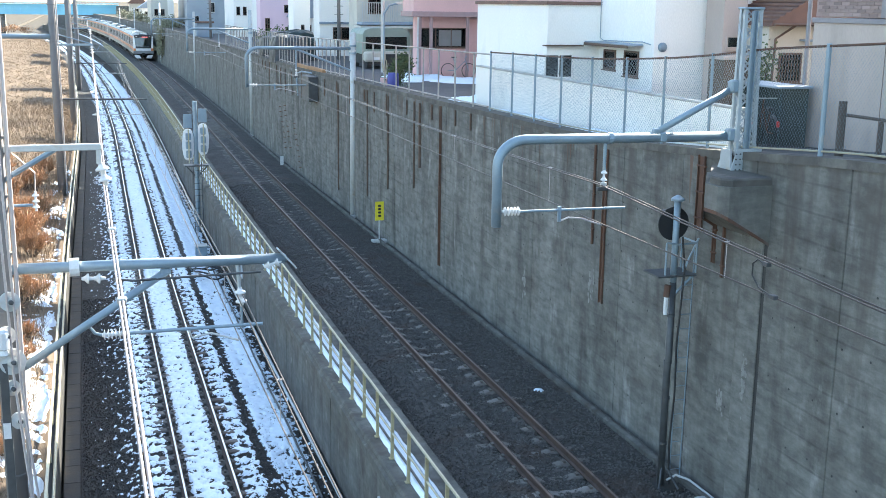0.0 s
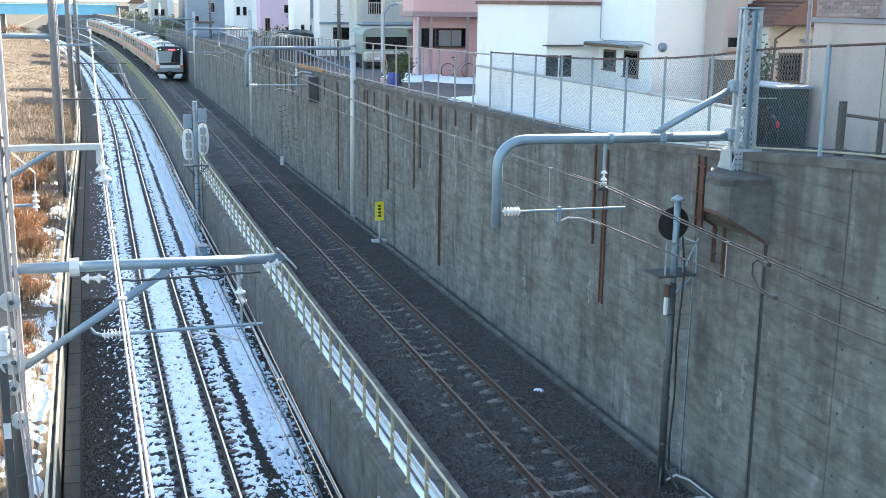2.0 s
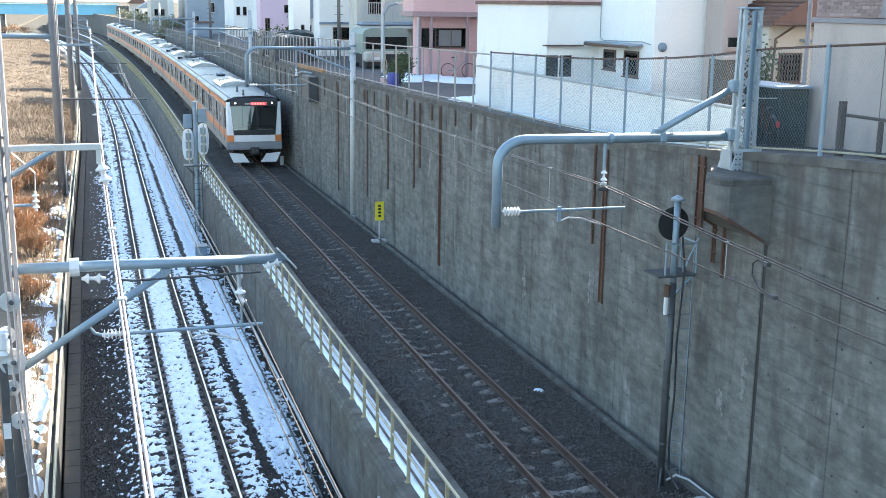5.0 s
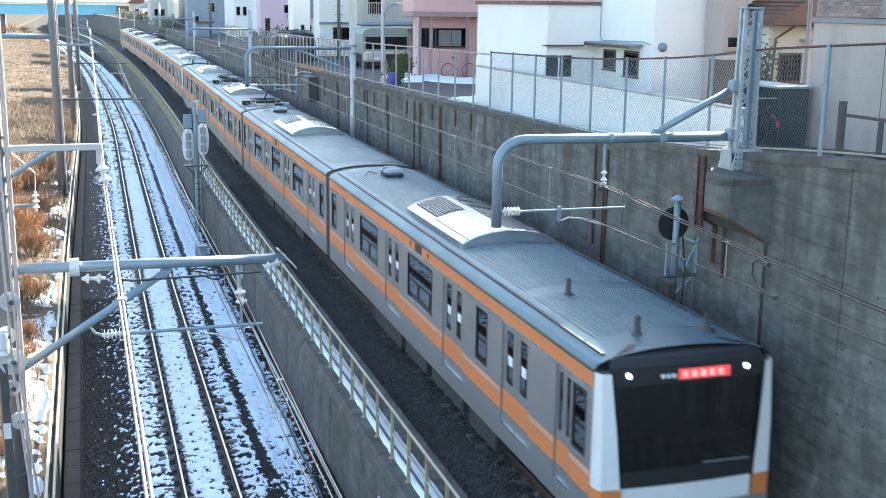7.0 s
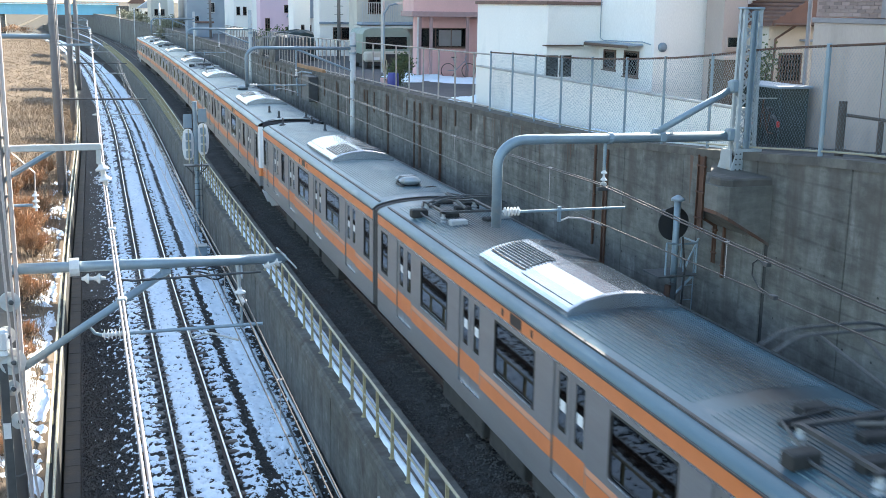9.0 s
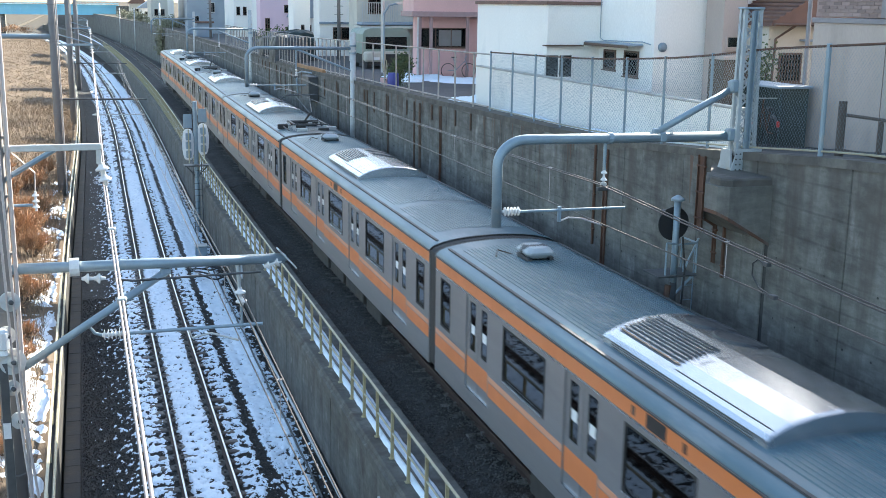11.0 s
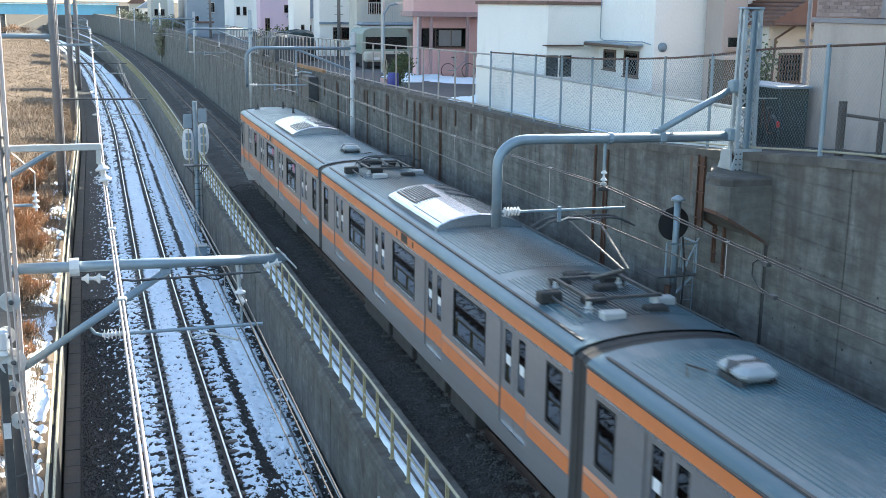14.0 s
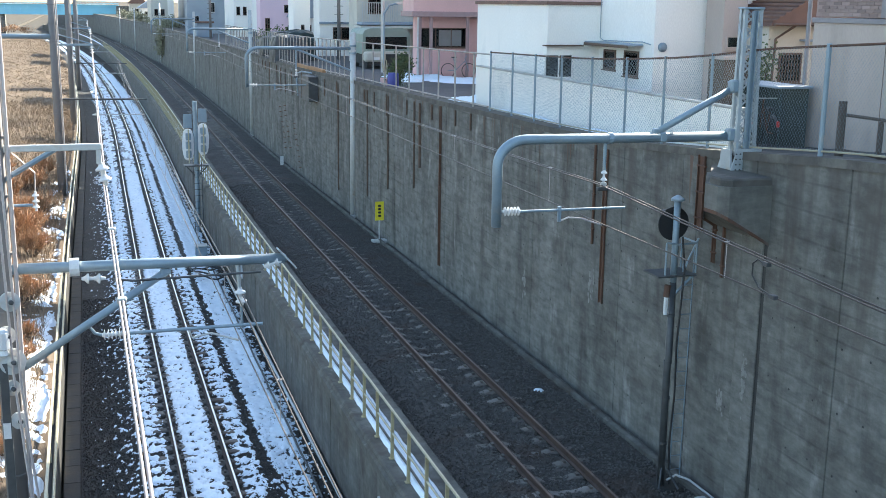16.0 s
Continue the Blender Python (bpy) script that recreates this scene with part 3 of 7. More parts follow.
    # gutter kerb along the foot
    part("gutter", Build().quad_strip([[(XW(q) - 0.32, q, -0.4), (XW(q) - 0.32, q, -0.2), (XW(q) - 0.22, q, -0.18), (XW(q) - 0.2, q, -0.3), (XW(q), q, -0.3)] for q in steps(5, 330, 1, 4)]), CONC_D, w, "stained concrete gutter at the wall foot")


wall_right()


def rust_strip(y, z0, z1, width=0.12, mat=None):
    x = XW(y) - 0.012
    t = thing("drain_channel", "rusty drain channel and rust streak strip on the concrete wall", "drain channel", "wall drains", pose(x, y, z0))
    h, wd = z1 - z0, width / 2
    b = Build().box(-0.05, -0.012, -wd, -wd + 0.02, 0, h).box(-0.05, -0.012, wd - 0.02, wd, 0, h).box(-0.014, 0, -wd + 0.02, wd - 0.02, 0.01, h)
    part("channel", b, mat or RUST, t)
    for k in range(3):
        z = h * (0.15 + 0.35 * k)
        part("bracket", Build().box(-0.054, 0, -wd - 0.03, wd + 0.03, z, z + 0.03, ch=0.006), mat or RUST, t)


for yy, a, b, wd in ((21.95, 2.15, 5.62, 0.17), (22.5, 3.4, 5.65, 0.06), (18.0, 4.6, 6.0, 0.24), (17.42, 4.1, 5.3, 0.09), (17.1, 3.9, 5.2, 0.05), (33.9, 0.3, 5.5, 0.16), (36.9, 2.4, 5.4, 0.08), (36.2, 3.2, 5.4, 0.12), (40.4, 1.8, 5.3, 0.08), (43.6, 1.0, 5.3, 0.09), (49.0, 0.4, 5.2, 0.08)):
    rust_strip(yy, a, b, wd, RUST if yy < 35 else RUNS)
# These narrow strips stand in for rust streaks on the wall, not drains.
rng_s = random.Random(31)
yy = 31.0
while yy < 74:
    top = ZT(yy) - rng_s.uniform(0.14, 0.3)
    rust_strip(yy, top - rng_s.choice((0.5, 0.8, 1.3, 2.2)), top, rng_s.uniform(0.03, 0.06), RUNS)
    yy += rng_s.uniform(1.2, 2.9)


def rust_runs():
    """Narrow rusty runs that taper down the wall from the coping."""
    rng = random.Random(53)
    t = tagged(new("rust_runs", None), "rust-brown runs washed down the concrete wall", "rust stain")
    spots = [(23.9, 0.06, 0.6), (24.05, 0.04, 0.9), (23.75, 0.03, 0.4), (18.4, 0.06, 0.9)]
    spots += [(rng.uniform(25, 46), rng.uniform(0.012, 0.035), rng.uniform(0.3, 1.7)) for k in range(30)]
    for y, w, h in spots:
        top = ZT(y) - 0.125
        b = Build()
        n = 7
        rows = []
        for k in range(n):
            u = k / (n - 1)
            d = w * (1 - 0.85 * u) * rng.uniform(0.75, 1.2)
            c = y + 0.02 * rng.uniform(-1, 1) * u
            rows.append([(XW(c) - 0.0215, c + d, top - h * u), (XW(c) - 0.0215, c - d, top - h * u)])
        part("run", b.quad_strip(rows), RUNS, t)


rust_runs()


def divider():
    w = thing("wall_divider", "weathered concrete wall with a snowy walkway between the two tracks", "retaining wall", kind="structure")
    rows = []
    for y in steps(-20, 420, 1, 4):
        d = XD(y)
        rows.append([(d - 0.24, y, -2.7), (d - 0.24, y, -0.02), (d - 0.2, y, 0.02), (d - 0.06, y, 0.02), (d + 0.62, y, 0.02), (d + 0.68, y, 0.08), (d + 0.82, y, 0.08), (d + 0.84, y, 0.05), (d + 0.84, y, -0.7)])
    part("wall_body", Build().quad_strip(rows), CONC_D, w)
    rows = []
    for y in steps(-20, 330, 1, 4):
        d = XD(y)
        rows.append([(d - 0.24, y, -0.30), (d - 0.30, y, -0.26), (d - 0.30, y, -0.10), (d - 0.24, y, -0.06)])
    part("ledge", Build().quad_strip(rows), CONC_D, w, "stained concrete string course")
    y = 6.0
    me = Build().box(-0.012, 0.0, -0.03, 0.03, -2.2, -0.32).mesh("joint_cover", CONC_D)
    while y < 90:
        part("joint_cover", me, CONC_D, w, m=pose(XD(y) - 0.24, y, 0))
        y += 6.1
    rows = []
    for y in steps(6, 330, 0.15, 1.0):
        d = XD(y)
        n = noise.noise((y * 1.3, 5, 1)) * 0.05
        k = noise.noise((y * 4.3, 2, 1)) * 0.03
        rows.append([(d + 0.03 + k, y, 0.022), (d + 0.07 + n, y, 0.07), (d + 0.16, y, 0.085 + n * 0.3), (d + 0.23, y, 0.05 + n * 0.3), (d + 0.3, y, 0.09 + k * 0.3), (d + 0.40 + n, y, 0.06), (d + 0.44 + k, y, 0.022)])
    solo("walkway_snow", Build().quad_strip(rows), SNOW, "trodden snow on the walkway of the dividing wall", kind="stuff", smooth=True)


divider()
for off, rad, mt, txt in ((0.15, 0.028, STEEL_D, "dark cable lying along the snowy walkway"), (0.31, 0.022, GALV, "pale blue conduit lying along the snowy walkway")):
    solo("walkway_cable", Build().tube([(XD(y) + off + 0.012 * noise.noise((y * 0.6, off, 0)), y, 0.105 + 0.012 * noise.noise((y * 0.9, off, 4))) for y in steps(6, 150, 0.6, 3)], rad, 6), mt, txt, "cable", group="walkway cables")


def fence_divider():
    f = thing("guard_fence", "weathered yellow tubular guard fence on the dividing wall", "fence")
    ys = steps(6, 330, 1, 3)
    post = Build().box(-0.03, 0.03, -0.03, 0.03, 0.02, 1.0, ch=0.006).box(-0.06, 0.06, -0.06, 0.06, 0.02, 0.035).mesh("post", YELLOW)
    for k in range(190):
        y = 8 + 1.16 * k
        part("post", post, YELLOW, f, m=pose(XD(y), y, 0, random.uniform(-0.6, 0.6), random.uniform(-0.6, 0.6)))
    for z, r in ((1.02, 0.028), (0.55, 0.02)):
        part("rail", Build().tube([(XD(y), y, z + 0.008 * noise.noise((y, z, 0))) for y in ys], r, 6), CREAM, f)


fence_divider()


# ---------------- fence on the retaining wall ----------------
# height of the top rail of the chain-link fence
ZF = curve([(8, 8.5), (12, 8.28), (14.9, 8.1), (16.6, 7.98), (18.15, 7.82), (19.9, 7.68), (23.4, 7.5), (30, 7.36)])


def mesh_fence():
    f = thing("chain_link_fence", "galvanised chain-link fence on top of the retaining wall", "fence")
    for y in (8.5, 10.6, 12.7, 14.85, 18.2, 19.95, 21.6, 23.3, 25.0, 26.65, 28.25, 29.95):
        big = y == 14.85
        part("post", Build().tube([(XW(y) + 0.17, y, ZT(y) - 0.05), (XW(y) + 0.17, y, ZF(y) + 0.04)], 0.042 if big else 0.028, 10), GALV, f, "pale blue steel post")
    ys = [8 + 0.5 * i for i in range(45)]
    part("top_rail", Build().tube([(XW(y) + 0.17, y, ZF(y)) for y in ys], 0.022, 6), RUST, f, "rusty top rail")
    part("bottom_rail", Build().tube([(XW(y) + 0.17, y, ZT(y) + 0.1) for y in ys], 0.018, 6), CREAM, f, "rust-stained bottom rail")
    b = Build()
    y, pitch, h = 8.0, 0.075, 1.5
    while y < 31:
        for s in (-1, 1):
            pts = []
            for i in range(5):
                yy = y + s * h * i / 4 * 0.9
                if 8 <= yy <= 30:
                    pts.append((XW(yy) + 0.15, yy, ZT(yy) + 0.1 + (ZF(yy) - ZT(yy) - 0.1) * i / 4))
            if len(pts) > 1:
                b.tube(pts, 0.0019, 3, cap=False)
        y += pitch
    tagged(part("wire_mesh", b, GALV, f, "grey diamond wire mesh"), kind="stuff")


mesh_fence()


def bar_fence():
    f = thing("post_and_rail_fence", "pale steel post and rail fence above the retaining wall", "fence")
    me = Build().tube([(0, 0, -0.05), (0, 0, 1.62)], 0.028, 8).mesh("post", FENCEP)
    y = 31.4
    while y < 95:
        part("post", me, FENCEP, f, m=pose(XW(y) + 0.17, y, ZT(y), random.uniform(-0.8, 0.8), random.uniform(-0.5, 0.5)))
        y += 1.72 if y < 47 else 0.95
    ys = [30 + i for i in range(66)]
    for d in (1.6, 0.12):
        part("rail", Build().tube([(XW(y) + 0.17, y, ZT(y) + d) for y in ys], 0.024, 6), FENCEP, f)


bar_fence()


# ---------------- overhead line ----------------
def insulator(parent, base, axis, n, r, pitch, name="insulator"):
    prof = [(0, 0.02), (0.01, r * 0.38)]
    for i in range(n):
        d = 0.02 + i * pitch
        prof += [(d, r * 0.36), (d + pitch * 0.18, r * 0.5), (d + pitch * 0.42, r), (d + pitch * 0.55, r), (d + pitch * 0.6, r * 0.42), (d + pitch * 0.9, r * 0.36)]
    prof.append((0.03 + n * pitch, 0.02))
    return part(name, Build().lathe(base, axis, prof, 18), PORC, parent, "ribbed white porcelain insulator", smooth=False)


def cantilever(y, xt, zt, xe, ze, zc, xc, r, label):
    """Curved pipe arm from a mast at xt over the bare track, with its hanger, pull-off and insulators."""
    a = thing("cantilever_arm", label, "catenary arm", "curved catenary arms")
    bend = [(xe + 0.5 - 0.5 * math.sin(q), y, zt - 0.42 + 0.42 * math.cos(q)) for q in [math.pi / 2 * i / 8 for i in range(9)]]
    part("arm_pipe", Build().tube([(xt, y, zt - 0.03)] + bend + [(xe, y, ze)], r, 14), GALV, a, smooth=True)
    part("collar", Build().tube([(xe + 1.97, y, zt - 0.01), (xe + 2.05, y, zt - 0.01)], r * 1.16, 12), GALV, a)
    part("hanger_rod", Build().tube([(xc, y, zt), (xc, y, zc + 0.95)], 0.03, 8), GALV, a)
    insulator(a, (xc, y, zc + 0.98), (0, 0, -1), 2, 0.055, 0.12)
    part("clevis", Build().box(xc - 0.05, xc + 0.05, y - 0.03, y + 0.03, zc + 0.66, zc + 0.74, ch=0.01), GALV_W, a)
    part("wire_clamp", Build().box(xc - 0.12, xc + 0.12, y - 0.05, y + 0.05, zc + 0.6, zc + 0.66, ch=0.012), STEEL_D, a)
    insulator(a, (xe + 0.1, y, zc + 0.31), (1, 0, 0), 5, 0.075, 0.058)
    part("pull_off_tube", Build().tube([(xe, y, zc + 0.31), (xe + 0.12, y, zc + 0.31)], 0.02, 6).tube([(xe + 0.42, y, zc + 0.30), (xc + 0.42, y, zc + 0.29)], 0.024, 8), GALV, a)
    part("pull_off_drop", Build().box(xe + 1.1, xe + 1.16, y - 0.02, y + 0.02, zc + 0.1, zc + 0.36), GALV, a)
    if y > 40:
        part("brace_pipe", Build().tube([(xt - 2.45, y, zt - 0.05), (xt, y, zt - 1.0)], r * 0.7, 10), GALV, a)
    part("steady_arm", Build().tube([(xe + 1.13, y, zc + 0.1), (xe + 1.3, y, zc + 0.16), (xe + 1.55, y, zc + 0.13), (xc, y, zc)], 0.016, 6), WIRE_L, a, "bright steady arm")
    return a


a = cantilever(17.0, 10.75, 6.5, 6.43, 5.06, 5.0, 8.36, 0.085, "pale blue curved pipe arm carrying the overhead line")
part("brace_pipe", Build().tube([(9.3, 17, 6.56), (10.78, 17, 7.32)], 0.06, 12), GALV, a, smooth=True)
part("brace_foot", Build().box(9.24, 9.4, 16.95, 17.05, 6.5, 6.64, ch=0.02), GALV, a)
part("bolt_block", Build().box(9.36, 9.48, 16.91, 17.09, 6.41, 6.57, ch=0.015), GALV, a)
cantilever(46.0, 10.9, 6.86, 6.42, 5.27, 5.05, 8.45, 0.07, "pale blue curved pipe arm on a slender pole by the wall")
cantilever(77.0, 11.15, 6.9, 6.85, 5.4, 5.05, 8.95, 0.07, "pale blue curved pipe arm on a slender pole by the wall")


def tower():
    t = thing("lattice_tower", "pale blue riveted lattice catenary mast on a concrete corbel", "catenary mast")
    x0, x1, y0, y1, z0, z1 = 10.80, 11.15, 16.85, 17.03, 6.15, 8.66
    tp = 0.03
    for sx, sy in ((0, 0), (0, 1), (1, 0), (1, 1)):
        a = (x0 + sx * (x1 - x0), y0 + sy * (y1 - y0))
        c = (x0 + tp if not sx else x1 - tp, y0 + tp if not sy else y1 - tp)
        part("leg", Build().quad_strip([[(a[0] - 0.03, a[1] - 0.03, z0), (a[0] + 0.03, a[1] - 0.03, z0), (a[0] + 0.03, a[1] + 0.03, z0), (a[0] - 0.03, a[1] + 0.03, z0)],
                                        [(c[0] - 0.03, c[1] - 0.03, z1), (c[0] + 0.03, c[1] - 0.03, z1), (c[0] + 0.03, c[1] + 0.03, z1), (c[0] - 0.03, c[1] + 0.03, z1)]], close=True), GALV_P, t)
    part("front_channel", Build().box(10.90, 10.99, 16.78, 16.81, 6.2, 8.62, ch=0.008).box(10.90, 10.915, 16.74, 16.78, 6.2, 8.62).box(10.975, 10.99, 16.74, 16.78, 6.2, 8.62), GALV, t, "pale blue front channel")
    n = 9
    for k in range(n):
        za, zb = z0 + (z1 - z0) * k / n, z0 + (z1 - z0) * (k + 1) / n
        for y in (y0, y1):
            a, c = (x0, x1) if k % 2 else (x1, x0)
            part("lacing_bar", Build().tube([(a, y, za), (c, y, zb)], 0.015, 4), GALV_P, t)
            part("lacing_bar", Build().tube([(c, y, za), (a, y, zb)], 0.015, 4), GALV_P, t)
        for x in (x0, x1):
            a, c = (y0, y1) if k % 2 else (y1, y0)
            part("lacing_bar", Build().tube([(x, a, za), (x, c, zb)], 0.015, 4), GALV_P, t)
    for y in (16.72, 17.13):
        b = Build()
        o = [(10.62, 5.86), (11.32, 5.86), (11.2, 6.28), (10.74, 6.28)]
        b.quad_strip([[(p, y - 0.015, q) for p, q in o], [(p, y + 0.015, q) for p, q in o]], close=True)
        b.f += [(3, 2, 1, 0), (4, 5, 6, 7)]
        part("gusset_plate", b, GALV_P, t, "riveted pale blue base plate")
    for x in (10.66, 11.26):
        b = Build()
        o = [(16.74, 5.86), (17.11, 5.86), (17.08, 6.26), (16.78, 6.26)]
        b.quad_strip([[(x - 0.015, p, q) for p, q in o], [(x + 0.015, p, q) for p, q in o]], close=True)
        b.f += [(3, 2, 1, 0), (4, 5, 6, 7)]
        part("gusset_plate", b, GALV_P, t)
    riv = Build().lathe((0, 0, 0), (0, -1, 0), [(0, 0.016), (0.012, 0.014), (0.018, 0.004)], 6).mesh("rivet", STEEL_D)
    for i, x in enumerate((10.72, 10.80, 10.94, 11.08, 11.16)):
        for k in range(4):
            part("rivet", riv, STEEL_D, t, m=pose(x, 16.705, 5.92 + 0.09 * k))
    for z in (6.5, 7.34):
        part("arm_bracket", Build().box(10.66, 10.9, 16.88, 17.06, z - 0.11, z + 0.11, ch=0.03), GALV, t)
    part("top_plate", Build().box(10.78, 11.17, 16.82, 17.06, 8.64, 8.68, ch=0.01), GALV, t)


def corbel():
    t = thing("mast_corbel", "dark weathered concrete corbel under the lattice mast", "corbel")
    plan = [(10.95, 15.77), (10.05, 15.77), (9.9, 15.9), (9.9, 16.3), (10.6, 17.42), (10.95, 17.42)]
    low = [5.36 - 0.58 * (x - 9.9) for x, _ in plan]
    b = Build().quad_strip([[(x, y, z) for (x, y), z in zip(plan, low)], [(x, y, 5.78) for x, y in plan]], close=True)
    b.f += [tuple(range(5, -1, -1)), tuple(range(6, 12))]
    part("bracket_body", b, CORBEL, t)
    inset = [(x + (0.07 if x < 10.9 else 0), y + (0.04 if y < 16 else -0.02)) for x, y in plan]
    b = Build().quad_strip([[(x, y, 5.78) for x, y in inset], [(x, y, 5.88) for x, y in inset], [(x + 0.02, y + 0.02, 5.91) for x, y in inset]], close=True)
    b.f += [tuple(range(12, 18))]
    part("cap", b, COPING, t, "dark damp capping block")
    rim = [(x - 0.008, y - 0.008) for x, y in plan]
    part("edge_angle", Build().quad_strip([[(x, y, z - 0.05) for (x, y), z in zip(rim, low)], [(x, y, z + 0.01) for (x, y), z in zip(rim, low)]], close=True), RUST, t, "rust-brown band along the lower edge")


tower()
corbel()


def wall_pole(y, top, label="slender galvanised steel pole standing at the wall foot"):
    x = XW(y) - 0.06
    t = thing("steel_pole", label, "pole", "poles along the wall")
    part("shaft", Build().tube([(x, y, -0.35), (x, y, top)], [0.14, 0.115], 14), GALV_W, t, smooth=True)
    part("base_collar", Build().lathe((x, y, -0.35), (0, 0, 1), [(0, 0.22), (0.12, 0.22), (0.16, 0.15)]), CONC_L, t)
    part("cap", Build().lathe((x, y, top), (0, 0, 1), [(0, 0.12), (0.04, 0.1), (0.05, 0.02)]), GALV_W, t)
    for z in (6.9, 6.6):
        part("band", Build().lathe((x, y, z), (0, 0, 1), [(0, 0.15), (0.08, 0.15)]), GALV, t)


for yy, tp in ((46.0, 7.45), (77.0, 8.1), (121.0, 7.6), (170.0, 8.4), (214.0, 7.4), (251.0, 7.2)):
    wall_pole(yy, tp)
for yy, zt in ((121.0, 6.9),):
    cantilever(yy, 11.5, zt, 7.2, 5.4, 5.05, 9.36, 0.07, "pale blue curved pipe arm on a slender pole by the wall")


def wires():
    """Contact and carrier wires of both lines; each is a thing of its own."""
    sup_r = [(-28, 8.33), (17, 8.36), (46, 8.45), (77, 8.95), (121, 9.36), (170, 9.1), (214, 8.5), (251, 7.4), (300, 5.2)]
    def span(sup, z, sag, dx=0.0):
        pts = []
        for (ya, xa), (yb, xb) in zip(sup, sup[1:]):
            n = 14
            for i in range(n):
                u = i / n
                pts.append((xa + (xb - xa) * u + dx, ya + (yb - ya) * u, z - sag * (2.6 if ya < 0 else 0.5) * 4 * u * (1 - u)))
        return pts + [(sup[-1][1] + dx, sup[-1][0], z)]
    sup_l = [(-28, 2.26), (18, 2.30), (60, 2.5), (95, 2.95), (135, 2.7), (180, 1.7), (230, -0.4)]
    for sup, zc, zm, lab in ((sup_r, 5.02, 5.69, "above the bare track"), (sup_l, 3.15, 3.95, "above the snowy track")):
        solo("contact_wire", Build().tube(span(sup, zc, 0.004), 0.011, 6), WIRE, "dark copper contact wire " + lab, "overhead wire")
        for d in (-0.045, 0.045):
            solo("carrier_wire", Build().tube(span(sup, zm, 0.22, d), 0.011, 6), WIRE, "dark stranded carrier wire " + lab, "overhead wire", group="carrier wires")
        for (ya, xa), (yb, xb) in zip(sup[:5], sup[1:]):
            n = max(3, int((yb - ya) / 5))
            for i in range(1, n):
                u = (i + (0.22 if ya < 0 else -0.6)) / n
                x, y = xa + (xb - xa) * u, ya + (yb - ya) * u
                if y < 6:
                    continue
                top = zm - 0.22 * (2.6 if ya < 0 else 0.5) * 4 * u * (1 - u)
                b = Build().tube([(x, y, top + 0.02), (x, y, zc - 0.02)], 0.006, 5).box(x - 0.05, x + 0.05, y - 0.012, y + 0.012, top - 0.008, top + 0.01)
                solo("dropper", b, WIRE_L, "thin bright dropper between carrier and contact wire", "dropper", group="droppers")


wires()


def jumper():
    t = thing("jumper_cable", "dark looped jumper between carrier and contact wire", "cable")
    part("loop", Build().tube([(8.33, 12.2, 5.42), (8.33, 12.3, 5.44), (8.34, 12.42, 5.36), (8.34, 12.42, 5.2), (8.33, 12.25, 5.08), (8.33, 11.95, 5.03)], 0.011, 6), BLACK, t)
    for y, z in ((12.1, 5.42), (11.9, 5.03)):
        part("clamp", Build().box(8.29, 8.37, y - 0.06, y + 0.06, z - 0.03, z + 0.03, ch=0.008), STEEL_D, t)


jumper()


# ---------------- train ----------------
HW = 1.475                       # half width of a car
DOOR_W = 1.30


def ring(w, h, rad, border, depth):
    """A flat frame in the y-z plane, square outside and round-cornered inside, facing -x."""
    b = Build()
    inner, outer = [], []
    for cx, cz, a0 in ((w / 2 - rad, h / 2 - rad, 0), (-w / 2 + rad, h / 2 - rad, 90), (-w / 2 + rad, -h / 2 + rad, 180), (w / 2 - rad, -h / 2 + rad, 270)):
        for k in range(5):
            q = radians(a0 + 22.5 * k)
            inner.append((cx + rad * math.cos(q), cz + rad * math.sin(q)))
            outer.append((cx + (rad + border) * (1 if abs(math.cos(q)) > 0.01 else 0) * math.copysign(1, math.cos(q)) if k in (1, 2, 3) else cx + (rad + border) * math.cos(q),
                          cz + (rad + border) * math.copysign(1, math.sin(q)) if k in (1, 2, 3) else cz + (rad + border) * math.sin(q)))
    b.quad_strip([[(0, y, z) for y, z in outer], [(-depth, y, z) for y, z in outer], [(-depth, y, z) for y, z in inner], [(depth * 3, y, z) for y, z in inner]], close=True)
    return b


FRAME_BIG = ring(1.90, 0.97, 0.10, 0.035, 0.006).mesh("window_frame", RUBBER)
FRAME_SMALL = ring(0.58, 0.97, 0.08, 0.035, 0.006).mesh("window_frame", RUBBER)
PANE_BIG = Build().box(-0.003, 0.003, -0.96, 0.96, -0.49, 0.49).mesh("pane", TGLASS)
PANE_SMALL = Build().box(-0.003, 0.003, -0.30, 0.30, -0.49, 0.49).mesh("pane", TGLASS)
SILL_BIG = Build().box(-0.02, 0.0, -0.93, 0.93, -0.52, -0.485).mesh("window_sill", ALU)


def side_blocks(doors, wins, sgn, y0, y1):
    """Outer skin of one side with real openings for doors and windows."""
    b = Build()
    xa, xb = (-HW, -HW + 0.05) if sgn < 0 else (HW - 0.05, HW)
    b.box(xa, xb, y0, y1, 0.93, 1.26)
    b.box(xa, xb, y0, y1, 3.16, 3.46)
    dcut = sorted((d - w / 2, d + w / 2) for d, w in doors)
    e = [y0] + [v for c in dcut for v in c] + [y1]
    for i in range(0, len(e), 2):
        a, c = e[i], e[i + 1]
        if c - a < 0.02:
            continue
        ws = sorted((w - q / 2, w + q / 2) for w, q in wins if a < w < c)
        b.box(xa, xb, a, c, 1.26, 2.06)
        b.box(xa, xb, a, c, 3.05, 3.16)
        f = [a] + [v for q in ws for v in q] + [c]
        for k in range(0, len(f), 2):
            b.box(xa, xb, f[k], f[k + 1], 2.06, 3.05)
    return b


